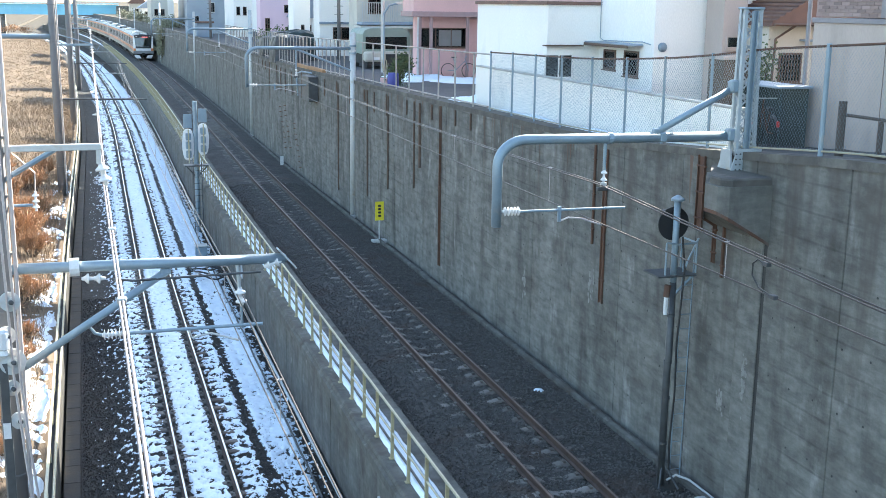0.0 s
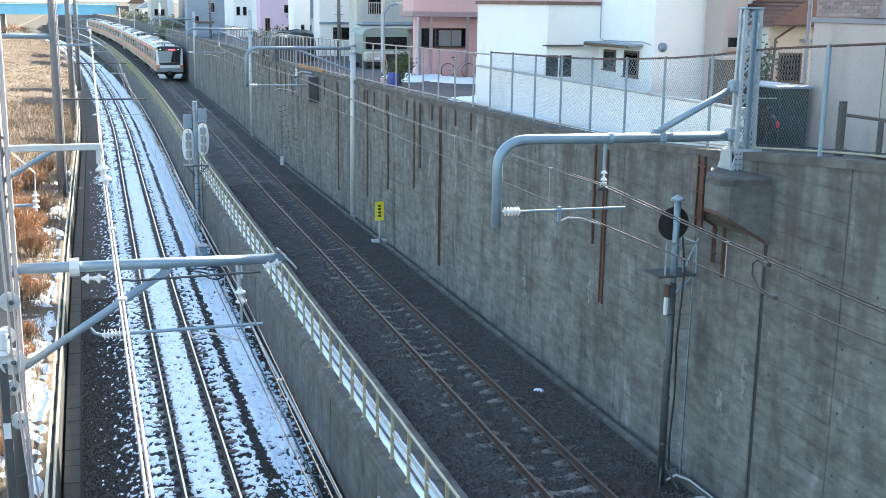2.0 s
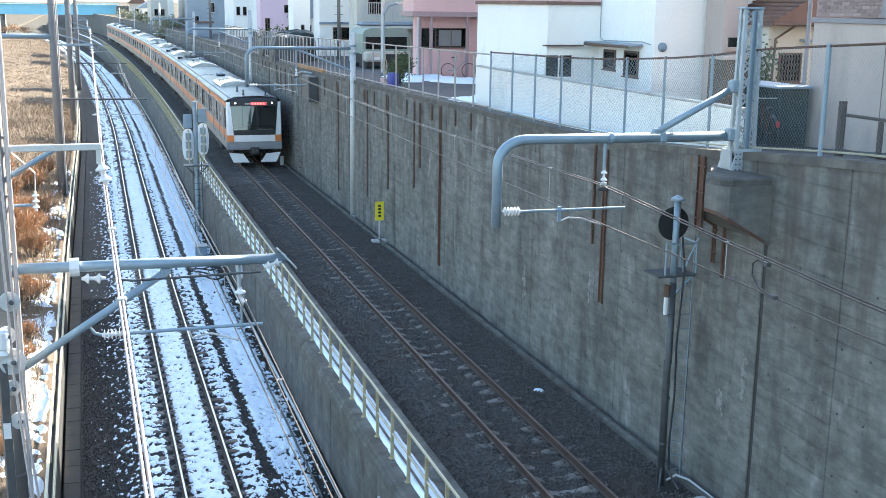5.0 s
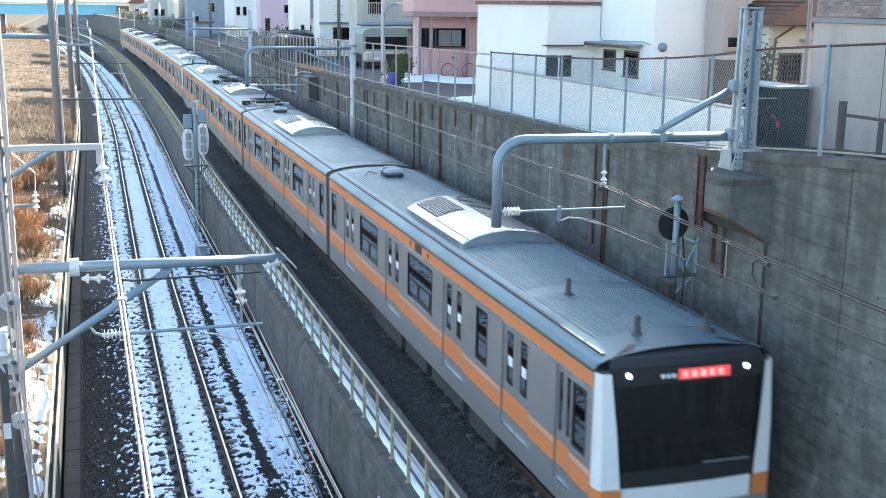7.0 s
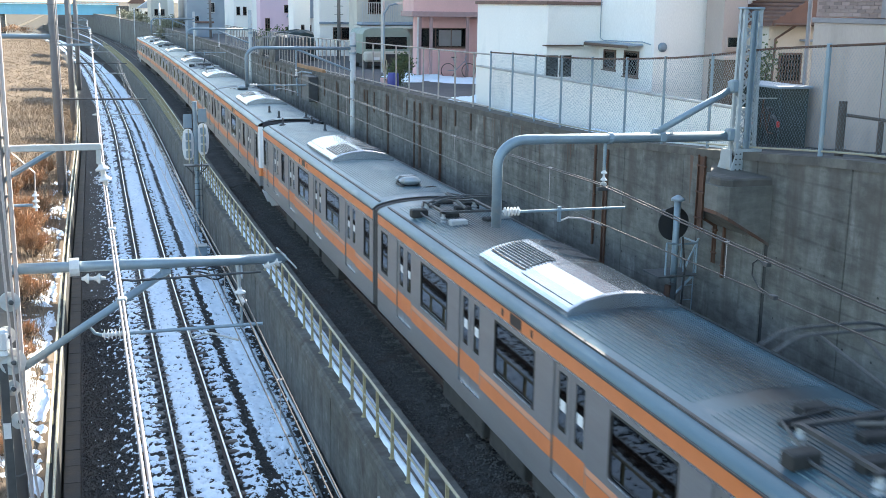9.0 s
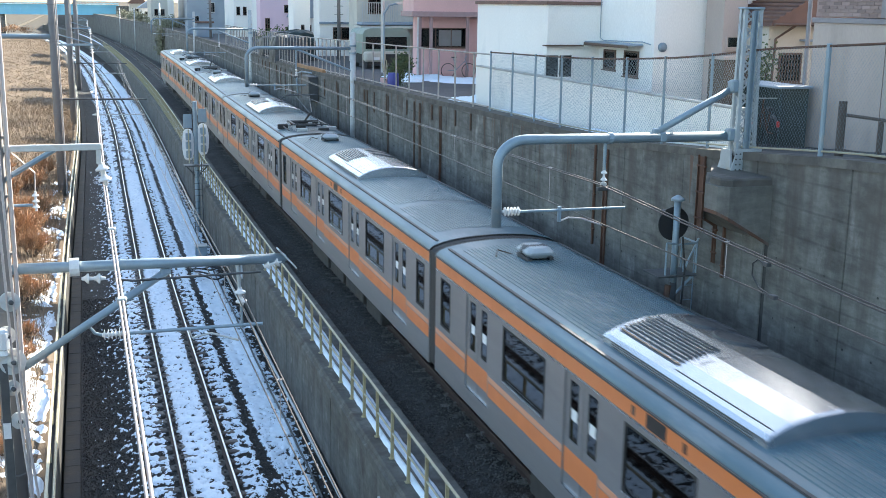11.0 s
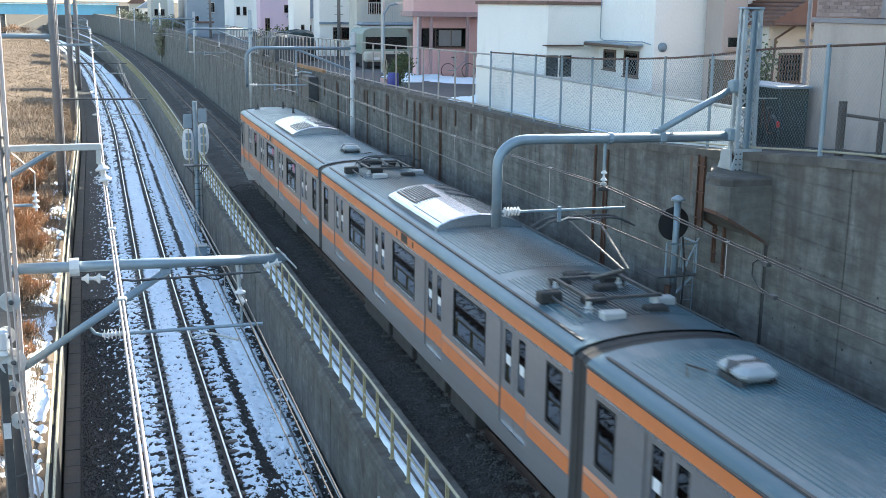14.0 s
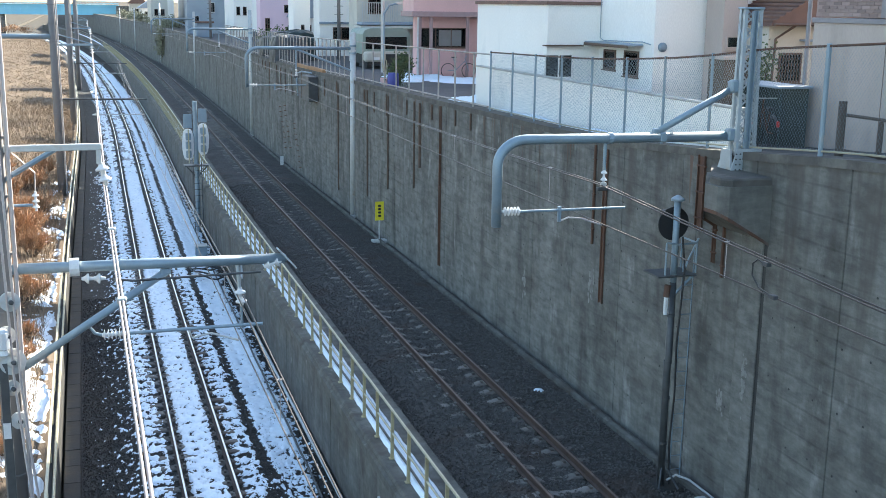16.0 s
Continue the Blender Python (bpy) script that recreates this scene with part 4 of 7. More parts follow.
def door_mesh():
    """One leaf with a tall window opening, facing -x."""
    b = Build()
    out = [(-0.319, 1.27), (0.319, 1.27), (0.319, 3.15), (-0.319, 3.15)]
    inn = [(-0.165, 2.07), (0.165, 2.07), (0.165, 3.04), (-0.165, 3.04)]
    b.quad_strip([[(0.03, y, z) for y, z in out], [(0, y, z) for y, z in out], [(0, y, z) for y, z in inn], [(0.03, y, z) for y, z in inn], [(0.03, y, z) for y, z in out]], close=True)
    return b


DOOR = Build().box(0, 0.03, -0.65, 0.65, 3.15, 3.16).mesh("door", STAINL)
LEAF_M = door_mesh().mesh("door_leaf", STAINL)
DOORPANE = Build().box(0.012, 0.018, -0.16, 0.16, -0.495, 0.495).mesh("pane", TGLASS)
DOORBELT = Build().box(-0.004, 0, -0.645, 0.645, 1.50, 1.90).mesh("stripe", ORANGE)
DOORPOST = Build().box(-0.015, 0.03, -0.68, -0.645, 1.24, 3.17).mesh("door_post", BROWN)
DOORSILL = Build().box(-0.035, 0.02, -0.63, 0.63, 1.24, 1.27).mesh("door_sill", ALU)
STICKER = Build().box(0.006, 0.010, -0.11, 0.11, -0.09, 0.09).mesh("sticker", PAPER)


def roof_profile():
    h = [(1.475, 3.46), (1.47, 3.50), (1.40, 3.565), (1.25, 3.62), (1.0, 3.675), (0.7, 3.715), (0.35, 3.74), (0.0, 3.75)]
    return [(-a, z) for a, z in h] + [(a, z) for a, z in reversed(h[:-1])]


def cooler(car, y, g=1):
    """Roof cooling unit: an arched aluminium case with an intake grille and two fans at its +y end; g = -1 swaps their sides."""
    c = tagged(part("cooling_unit", Build(), ALU, car), "bright aluminium roof cooling unit")
    hw, ln = 1.02, 2.2
    prof = [(-hw, 3.60), (-hw, 3.77), (-hw + 0.05, 3.82), (-0.7, 3.94), (-0.35, 4.02), (0, 4.05), (0.35, 4.02), (0.7, 3.94), (hw - 0.05, 3.82), (hw, 3.77), (hw, 3.60)]

    def top(x):
        return float(np.interp(x, [p for p, _ in prof[1:-1]], [q for _, q in prof[1:-1]]))
    b = Build().quad_strip([[(x, y + yy, 3.6 + (z - 3.6) * q) for x, z in prof] for yy, q in ((-ln, 0.0), (-ln, 0.95), (-ln + 0.05, 1), (ln - 0.05, 1), (ln, 0.95), (ln, 0.0))])
    part("case", b, ALU, c)
    part("skirt_rail", Build().box(-hw - 0.04, -hw, y - ln, y + ln, 3.58, 3.65).box(hw, hw + 0.04, y - ln, y + ln, 3.58, 3.65), STEEL_D, c)
    xs = sorted(g * (-0.84 + 0.06 * k) for k in range(12))
    part("grille_bed", Build().quad_strip([[(x, yy, top(x) + 0.006) for x in xs] for yy in (y + 0.28, y + 2.02)]), FANS, c, "dark intake grille")
    for k in range(10):
        x = g * (-0.80 + 0.067 * k)
        part("louvre", Build().quad_strip([[(x - 0.014, yy, top(x) + 0.006), (x - 0.012, yy, top(x) + 0.03), (x + 0.012, yy, top(x) + 0.03), (x + 0.014, yy, top(x) + 0.006)] for yy in (y + 0.26, y + 2.04)]), ALU, c)
    for yy in (y + 0.80, y + 1.62):
        ring_pts = [[(g * 0.48 + r * math.cos(q), yy + r * math.sin(q), top(g * 0.48 + r * math.cos(q)) + h) for q in [2 * math.pi * k / 20 for k in range(20)]] for r, h in ((0.40, 0.004), (0.39, 0.03), (0.36, 0.03), (0.34, 0.016), (0.12, 0.02), (0.02, 0.022))]
        part("fan", Build().quad_strip(ring_pts, close=True), FANS, c, "round dark fan opening")
    for s in (-1, 1):
        for z in (3.68, 3.715, 3.75):
            part("side_slot", Build().box(*sorted((s * hw, s * (hw + 0.006))), y - 1.9, y + 1.9, z, z + 0.012), FANS, c)
    part("seam", Build().quad_strip([[(x, yy, top(x) + 0.004) for x in (-0.9, -0.6, -0.3, 0, 0.3, 0.6, 0.9)] for yy in (y - 0.012, y + 0.012)]), STEEL_D, c)
    part("edge_seam", Build().box(*sorted((g * -0.9, g * -0.885)), y - ln + 0.1, y + 0.2, top(-0.89) - 0.01, top(-0.89) + 0.007), STEEL_D, c)
    return c


def bogie(car, y):
    g = part("bogie", Build().box(-1.05, -0.9, y - 1.5, y + 1.5, 0.45, 0.72, ch=0.04).box(0.9, 1.05, y - 1.5, y + 1.5, 0.45, 0.72, ch=0.04).box(-0.9, 0.9, y - 0.3, y + 0.3, 0.5, 0.8), UNDER, car, "dark grey bogie")
    for a in (-1.05, 1.05):
        for s in (-1, 1):
            part("wheel", Build().lathe((s * 0.5, y + a, 0.43), (s, 0, 0), [(0, 0.45), (0.03, 0.45), (0.05, 0.43), (0.13, 0.43), (0.13, 0.36), (0.1, 0.34), (0.1, 0.12), (0.14, 0.1), (0.16, 0.02)], 20), UNDER, g)
        part("axle", Build().tube([(-0.5, y + a, 0.43), (0.5, y + a, 0.43)], 0.08, 8), UNDER, g)


def pantograph(car, y, up):
    p = part("pantograph", Build().box(-0.7, 0.7, y - 0.75, y - 0.68, 3.92, 3.97).box(-0.7, 0.7, y + 0.68, y + 0.75, 3.92, 3.97).box(-0.65, -0.58, y - 0.75, y + 0.75, 3.92, 3.97).box(0.58, 0.65, y - 0.75, y + 0.75, 3.92, 3.97),
             STEEL_D, car, "raised single-arm pantograph" if up else "folded single-arm pantograph")
    for sx in (-0.62, 0.62):
        for sy in (-0.7, 0.7):
            part("post_insulator", Build().lathe((sx, y + sy, 3.68), (0, 0, 1), [(0, 0.05), (0.04, 0.08), (0.08, 0.05), (0.12, 0.08), (0.16, 0.05), (0.24, 0.04)], 10), GALV_W, p)
    zt = 4.93 if up else 4.22
    ky, kz = (y - 0.75, 4.42) if up else (y + 0.95, 4.1)
    hy = y + 1.0 if up else y - 0.55
    part("lower_arm", Build().tube([(0, y + (0.5 if up else -0.5), 3.97), (0, ky, kz)], 0.04, 8), STEEL_D, p)
    part("upper_arm", Build().tube([(-0.05, ky, kz), (-0.28, hy, zt)], 0.022, 6).tube([(0.05, ky, kz), (0.28, hy, zt)], 0.022, 6), STEEL_D, p)
    for d in (-0.14, 0.14):
        part("contact_strip", Build().tube([(-0.95, hy + d, zt - 0.12), (-0.7, hy + d, zt + 0.01), (-0.5, hy + d, zt + 0.05), (0.5, hy + d, zt + 0.05), (0.7, hy + d, zt + 0.01), (0.95, hy + d, zt - 0.12)], 0.02, 6), STEEL_D, p)
    for k, (a, c) in enumerate(((-0.9, 0.5), (-1.15, -0.4), (0.95, 0.6), (1.15, -0.35), (1.5, 0.1), (0.2, -0.95), (-0.4, 0.9), (0.5, 0.25), (-0.2, -0.3))):
        part("roof_box", Build().box(c - 0.2, c + 0.2, y + a - 0.12, y + a + 0.12, 3.68, 3.82 + 0.03 * (k % 3), ch=0.02), GALV_W if k in (1, 6) else UNDER, p)
    part("bus_cable", Build().tube([(-0.9, y - 1.0, 3.76), (-0.95, y, 3.80), (-0.6, y + 1.1, 3.84), (0.3, y + 1.3, 3.86), (0.7, y + 0.6, 3.88)], 0.025, 6), STEEL_D, p)


def antenna(car, x, y, tall=True):
    prof = [(0, 0.2), (0.03, 0.2), (0.05, 0.09), (0.12, 0.07), (0.13, 0.05), (0.36, 0.045), (0.38, 0.02)] if tall else [(0, 0.16), (0.06, 0.15), (0.12, 0.05), (0.34, 0.03)]
    part("antenna", Build().lathe((x, y, 3.66), (0, 0, 1), prof, 10), STEEL_D, car, "dark roof antenna")


def cab_front(car, lit=True):
    """Driving end at -y: dark mask with display, white pillars, orange corners, bumper and plough."""
    f = part("cab_front", Build(), WHITE, car, "driving cab front with dark windscreen mask")
    ye = -9.3

    def sec(z, w, d, bow=0.10):
        return [(w * s, ye - d - bow * (1 - s * s), z) for s in (-1, -0.92, -0.7, -0.35, 0, 0.35, 0.7, 0.92, 1)]
    # shell side returns to meet the body
    part("pillar", Build().quad_strip([[(-HW, ye + 0.1, z), (-HW + 0.01, ye - 0.10 - d, z), (-HW + 0.06, ye - 0.2 - d, z), (-1.22 + o, ye - 0.24 - d, z)] for z, d, o in ((1.68, 0.06, 0.10), (2.5, 0.03, 0.03), (3.45, -0.06, -0.06))]), WHITE, f, "white front pillar")
    part("pillar", Build().quad_strip([[(1.22 - o, ye - 0.24 - d, z), (HW - 0.06, ye - 0.2 - d, z), (HW - 0.01, ye - 0.10 - d, z), (HW, ye + 0.1, z)] for z, d, o in ((1.68, 0.06, 0.10), (2.5, 0.03, 0.03), (3.45, -0.06, -0.06))]), WHITE, f, "white front pillar")
    for s in (-1, 1):
        pts = [(s * HW, ye + 0.1), (s * (HW - 0.01), ye - 0.16), (s * (HW - 0.06), ye - 0.27), (s * 1.10, ye - 0.31)]
        part("corner_panel", Build().quad_strip([[(x, y, z) for x, y in (pts if s < 0 else pts[::-1])] for z in (1.33, 1.68)]), ORANGE, f, "orange corner panel")
    part("nose_band", Build().quad_strip([[(x, y - 0.21, z) for x, y, _ in sec(0, 1.10, 0.06, 0.05)] for z in (1.33, 1.68)]), WHITE, f, "white nose band")
    part("bumper", Build().quad_strip([[(x, y + 0.02 * k, z) for x, y, _ in sec(0, HW - 0.02, 0.19, 0.06)] for z, k in ((0.88, 3), (0.95, 0), (1.1, -1), (1.12, 1), (1.33, 1))]), SKIRTG, f, "grey bumper")
    part("bumper_end", Build().box(-HW, -HW + 0.03, ye - 0.2, ye + 0.1, 0.88, 1.33).box(HW - 0.03, HW, ye - 0.2, ye + 0.1, 0.88, 1.33), SKIRTG, f)
    # mask: frame, windscreen, dark cab behind it
    part("mask_lower", Build().quad_strip([[(x, y - 0.215, z) for x, y, _ in sec(0, 1.12, 0.06, 0.05)] for z in (1.68, 1.95)]), BLACK, f, "black lower mask")
    part("mask_top", Build().quad_strip([[(x, y - k, z) for x, y, _ in sec(0, w, 0.0, 0.05)] for z, k, w in ((3.22, 0.125, 1.26), (3.5, 0.10, 1.28), (3.62, 0.03, 1.25), (3.70, -0.1, 1.0), (3.72, -0.3, 0.8))]), BLACK, f, "black roof fairing")
    part("windscreen", Build().quad_strip([[(x * q, y - k, z) for x, y, _ in sec(0, 1.0, 0.0, 0.05)] for z, k, q in ((1.95, 0.272, 1.13), (3.22, 0.127, 1.26))]), FGLASS, f, "large dark windscreen", smooth=True)
    part("cab_desk", Build().box(-1.2, 1.2, ye + 0.1, ye + 0.6, 1.5, 2.1, ch=0.05), STEEL_D, f)
    part("rear_bulkhead", Build().box(-1.4, 1.4, ye + 1.5, ye + 1.55, 1.2, 3.4), GALV, f)
    part("wiper", Build().tube([(1.0, ye - 0.33, 1.98), (0.2, ye - 0.36, 2.0)], 0.012, 5), SKIRTG, f)
    part("display", Build().box(-0.18, 0.68, ye - 0.182, ye - 0.16, 3.27, 3.43), LED if lit else UNDER, f, "red lit destination display" if lit else "dark destination display")
    for k in range(5 if lit else 0):
        x = -0.12 + 0.15 * k
        part("display_mark", Build().box(x, x + 0.09, ye - 0.188, ye - 0.182, 3.30, 3.40), LED_T, f)
    for k in range(3):
        part("number_mark", Build().box(-0.47 + 0.09 * k, -0.41 + 0.09 * k, ye - 0.182, ye - 0.16, 3.31, 3.37), PAPER, f)
    for s in (-0.98, 0.98):
        part("headlamp", Build().lathe((s, ye - 0.12, 3.38), (0, -1, 0), [(0, 0.045), (0.03, 0.045), (0.04, 0.025)], 12), LAMPG if lit else SKIRTG, f, "lit headlamp" if lit else "unlit headlamp")
    for s in (-1, 1):
        b = Build()
        o = [(s * 1.38, 0.72), (s * 0.62, 0.66), (s * 0.30, 0.20), (s * 1.15, 0.20)]
        b.quad_strip([[(x, ye - 0.28 + abs(x) * 0.05, z) for x, z in o], [(x, ye - 0.18 + abs(x) * 0.05, z) for x, z in o]], close=True)
        b.f += [(3, 2, 1, 0), (4, 5, 6, 7)] if s > 0 else [(0, 1, 2, 3), (7, 6, 5, 4)]
        part("plough", b, WHITE, f, "pale steel track plough")
    part("coupler", Build().box(-0.16, 0.16, ye - 0.6, ye, 0.68, 0.98, ch=0.04).box(-0.24, 0.24, ye - 0.3, ye - 0.1, 0.6, 1.02, ch=0.03), UNDER, f, "dark coupler")


def make_car(label, cab=False, panto=(), box=1, m=None, g=1, lit=False):
    car = thing("train_car", label, "train car", "cars of the commuter train", m)
    y0, y1 = (-9.3, 9.75) if cab else (-9.75, 9.75)
    if cab:
        doors = [(-6.13, DOOR_W), (-2.57, DOOR_W), (2.24, DOOR_W), (7.06, DOOR_W)]
        wins = [(-4.37, 0.60), (-0.17, 1.92), (4.65, 1.92), (9.05, 0.60), (-8.84, 0.46)]
        extra = [(-8.22, 0.58)]
    else:
        doors = [(-7.23, DOOR_W), (-2.41, DOOR_W), (2.41, DOOR_W), (7.23, DOOR_W)]
        wins = [(-4.82, 1.92), (0, 1.92), (4.82, 1.92), (-9.05, 0.60), (9.05, 0.60)]
        extra = []
    for s in (-1, 1):
        rot = pose(0, 0, 0, 0, 0, 0 if s < 0 else 180)
        side = part("side_wall", side_blocks(doors + extra, wins, s, y0, y1), STAINL, car, "brushed stainless steel side wall")
        x = s * HW
        part("upper_stripe", Build().box(min(x, x + s * 0.004), max(x, x + s * 0.004), y0 + 0.03, y1 - 0.03, 3.20, 3.43), ORANGE, car, "orange stripe under the roof edge")
        part("gutter", Build().box(min(x, x + s * 0.03), max(x, x + s * 0.03), y0, y1, 3.445, 3.475), STEEL_D, car)
        part("cant_rail", Build().box(min(x, x + s * 0.012), max(x, x + s * 0.012), y0 + 0.02, y1 - 0.02, 3.165, 3.195), ALU, car)
        e = [y0 + 0.02] + [v for d, w in sorted(doors + extra) for v in (d - w / 2 - 0.04, d + w / 2 + 0.01)] + [y1 - 0.02]
        for i in range(0, len(e), 2):
            if e[i + 1] - e[i] > 0.05:
                part("belt_stripe", Build().box(min(x, x + s * 0.004), max(x, x + s * 0.004), e[i], e[i + 1], 1.50, 1.78), ORANGE, car, "orange belt stripe")
                part("belt_stripe", Build().box(min(x, x + s * 0.004), max(x, x + s * 0.004), e[i], e[i + 1], 1.80, 1.90), PEACH, car, "pale orange belt stripe")
        for d, w in doors + extra:
            k = w / DOOR_W
            dm = Matrix.Translation((s * (HW - 0.035), d, 0)) @ rot @ Matrix.Diagonal((1, k, 1, 1))
            o = part("door", DOOR, STAINL, car, "closed sliding door", m=dm)
            part("stripe", DOORBELT, ORANGE, o)
            part("door_post", DOORPOST, BROWN, o)
            part("door_sill", DOORSILL, ALU, o)
            for q in (-0.33, 0.33):
                part("door_leaf", LEAF_M, STAINL, o, m=pose(0, q, 0))
                part("pane", DOORPANE, TGLASS, o, m=pose(0, q, 2.555))
                if k == 1:
                    part("sticker", STICKER, PAPER, o, m=pose(0, q, 2.5))
        for c, w in wins:
            bigw = w > 1
            wm = Matrix.Translation((s * (HW - 0.0), c, 2.555)) @ rot @ Matrix.Diagonal((1, 1 if bigw else w / 0.6, 1, 1))
            o = part("window", FRAME_BIG if bigw else FRAME_SMALL, RUBBER, car, "dark gasketed side window", m=wm)
            part("pane", PANE_BIG if bigw else PANE_SMALL, TGLASS, o, m=pose(0.02, 0, 0))
            if bigw:
                part("window_sill", SILL_BIG, ALU, o)
        part("side_display", Build().box(*sorted((x, x + s * 0.008)), -0.34, 0.2, 3.215, 3.415), BLACK, car, "dark side destination display")
        for c in (-0.82, 0.58):
            part("side_lamp", Build().box(*sorted((x, x + s * 0.008)), c - 0.05, c + 0.05, 3.25, 3.38), RUST, car)
        for a, c in zip([d for d, _ in doors], [d for d, _ in doors][1:]):
            a2, c2 = a + 0.75, c - 0.75
            b = Build().box(s * 1.40 if s < 0 else 0.95, -0.95 if s < 0 else 1.40, a2, c2, 1.5, 1.66, ch=0.03)
            b.box(*sorted((s * 1.40, s * 1.28)), a2, c2, 1.66, 2.12, ch=0.03)
            part("bench", b, SEAT, car, "blue-grey bench seat")
    pr = roof_profile()
    b = Build().quad_strip([[(x, y, z) for x, z in pr] for y in (y0, y0 + 0.02, y1 - 0.02, y1)])
    rm = ROOF_S if panto else ROOF
    part("roof", b, rm, car, "soot-stained grey arched roof" if panto else "weathered grey arched roof", smooth=True)
    cy = 0.35 if cab else 1.0
    mid = cy - 2.35
    for a, c in ((y0 + 0.9, (y0 + mid) / 2 - 0.25), ((y0 + mid) / 2 + 0.25, mid), (cy + 2.35, y1 - 0.6)):
        ribs = Build()
        for k in range(27):
            x = -1.04 + 0.08 * k
            z = float(np.interp(abs(x), [0, 0.35, 0.7, 1.0, 1.25], [3.75, 3.74, 3.715, 3.675, 3.62]))
            ribs.quad_strip([[(x - 0.022, y, z - 0.004), (x - 0.014, y, z + 0.014), (x + 0.014, y, z + 0.014), (x + 0.022, y, z - 0.004)] for y in (a, c)])
        part("roof_rib", ribs, rm, car, "fine lengthwise roof ribs")
    part("roof_edge_strip", Build().box(-1.27, -1.21, y0 + 0.2, y1 - 0.2, 3.60, 3.645).box(1.21, 1.27, y0 + 0.2, y1 - 0.2, 3.60, 3.645), STEEL_D, car)
    cooler(car, cy, g)
    part("floor", Build().box(-1.42, 1.42, y0, y1, 1.05, 1.2), STEEL_D, car)
    part("ceiling_panel", Build().box(-1.40, 1.40, y0 + 0.05, y1 - 0.05, 3.36, 3.42), INNER, car)
    for a in ([y1] if cab else [y0, y1]):
        ei = -1 if a < 0 else 1
        b = Build().box(-1.42, -0.4, a - 0.04 * ei if ei > 0 else a, a if ei > 0 else a + 0.04, 0.95, 3.44).box(0.4, 1.42, a - 0.04 if ei > 0 else a, a if ei > 0 else a + 0.04, 0.95, 3.44)
        part("end_wall", b, STEEL_D, car)
        # Dark full-profile ring stands in for the shadowed gap and dark car end.
        inn = [(x * 0.985, z - 0.03 if z > 2 else z) for x, z in [(-1.475, 1.0)] + pr + [(1.475, 1.0)]]
        part("gangway_hood", Build().quad_strip([[(x, a, z) for x, z in inn], [(x * 1.0, a + 0.235 * ei, z) for x, z in inn], [(x * 0.9, a + 0.235 * ei, z - 0.05) for x, z in inn], [(x * 0.9, a, z - 0.05) for x, z in inn]]), RUBBER, car, "dark ring standing in for the shadowed gap between cars")
    for y in (-6.9, 6.9):
        bogie(car, y)
    for k, (a, c, h) in enumerate(((-4.8, -3.2, 0.35), (-2.8, -0.6, 0.42), (-0.2, 1.6, 0.38), (2.0, 4.6, 0.33))):
        for s in (-1, 1):
            part("equipment_box", Build().box(*sorted((s * 1.3, s * 0.5)), a, c, h, 1.0, ch=0.03), UNDER, car)
    if box and not (panto and len(panto) > 1):
        bx = part("vent_box", Build().box(-0.29, 0.29, 7.5, 8.22, 3.80, 4.0, ch=0.08), GALV_P, car, "small pale roof ventilator box")
        part("foot", Build().box(-0.27, -0.2, 7.55, 8.15, 3.68, 3.82).box(0.2, 0.27, 7.55, 8.15, 3.68, 3.82).box(-0.2, 0.2, 7.7, 8.0, 3.7, 3.81), STEEL_D, bx)
        part("band", Build().box(-0.295, 0.295, 7.84, 7.88, 3.79, 4.006, ch=0.08), STEEL_D, bx)
        part("cable_loop", Build().tube([(-0.3, 8.3, 3.74), (-0.55, 8.5, 3.80), (-0.7, 8.2, 3.74)], 0.015, 5), WIRE, bx)
    for y, up in panto:
        pantograph(car, y, up)
    if cab:
        cab_front(car, lit)
        antenna(car, -0.5, -6.1), antenna(car, -0.45, -8.6), antenna(car, 0.75, -8.6, False)
    return car


CARS = []


def train():
    cab = make_car("silver and orange commuter train driving car with lit headlamps", cab=True, lit=True)
    inner = make_car("silver and orange commuter train driving car coupled in mid-train", cab=True)
    plain = make_car("silver and orange commuter train trailer car")
    twin = make_car("silver and orange commuter train car with two pantographs", panto=((-7.7, True), (7.6, False)))
    one = make_car("silver and orange commuter train car with one raised pantograph", panto=((-7.7, True),))
    tail = make_car("silver and orange commuter train driving car facing backwards", cab=True, g=-1)
    order = [cab, plain, twin, tail, inner, 0, one, 0, 0, 0]
    src = {5: plain, 7: plain, 8: twin, 9: tail}
    for k in range(10):
        CARS.append(order[k] if order[k] else copy_thing(src[k], Matrix.Identity(4)))
    for y in (-4.37, 0.35, 5.1):
        part("window_notice", Build().box(1.458, 1.464, y - 0.17, y + 0.17, 2.72, 2.98), PINKPAPER, CARS[9], "pink notice stuck in the window")


train()


def motions():
    """The train runs towards the camera at 23 m/s, slowing a little, along its curved track."""
    for k, car in enumerate(CARS):
        flip = k in (3, 9)
        rows = []
        for i in range(17):
            t = float(i)
            gone = 23.2 * (t - 8.0) if t < 8 else 22.55 * (t - 8.0) + 0.3 * min(1.0, t - 8.0)
            y = 20.15 + 20 * (k - 1) - gone
            ya, yb = y - 6.9, y + 6.9
            xa, xb = XR(ya), XR(yb)
            rz = -math.degrees(math.atan2(xb - xa, yb - ya))
            rows.append((t, pose((xa + xb) / 2 + 0.14, y, 0, 0, 0, rz + (180 if flip else 0))))
        walk(car, rows)


# ---------------- left side: low wall, rail, masts ----------------
def XK(y):
    """Low wall at the foot of the meadow bank."""
    return XL(y) - 3.2


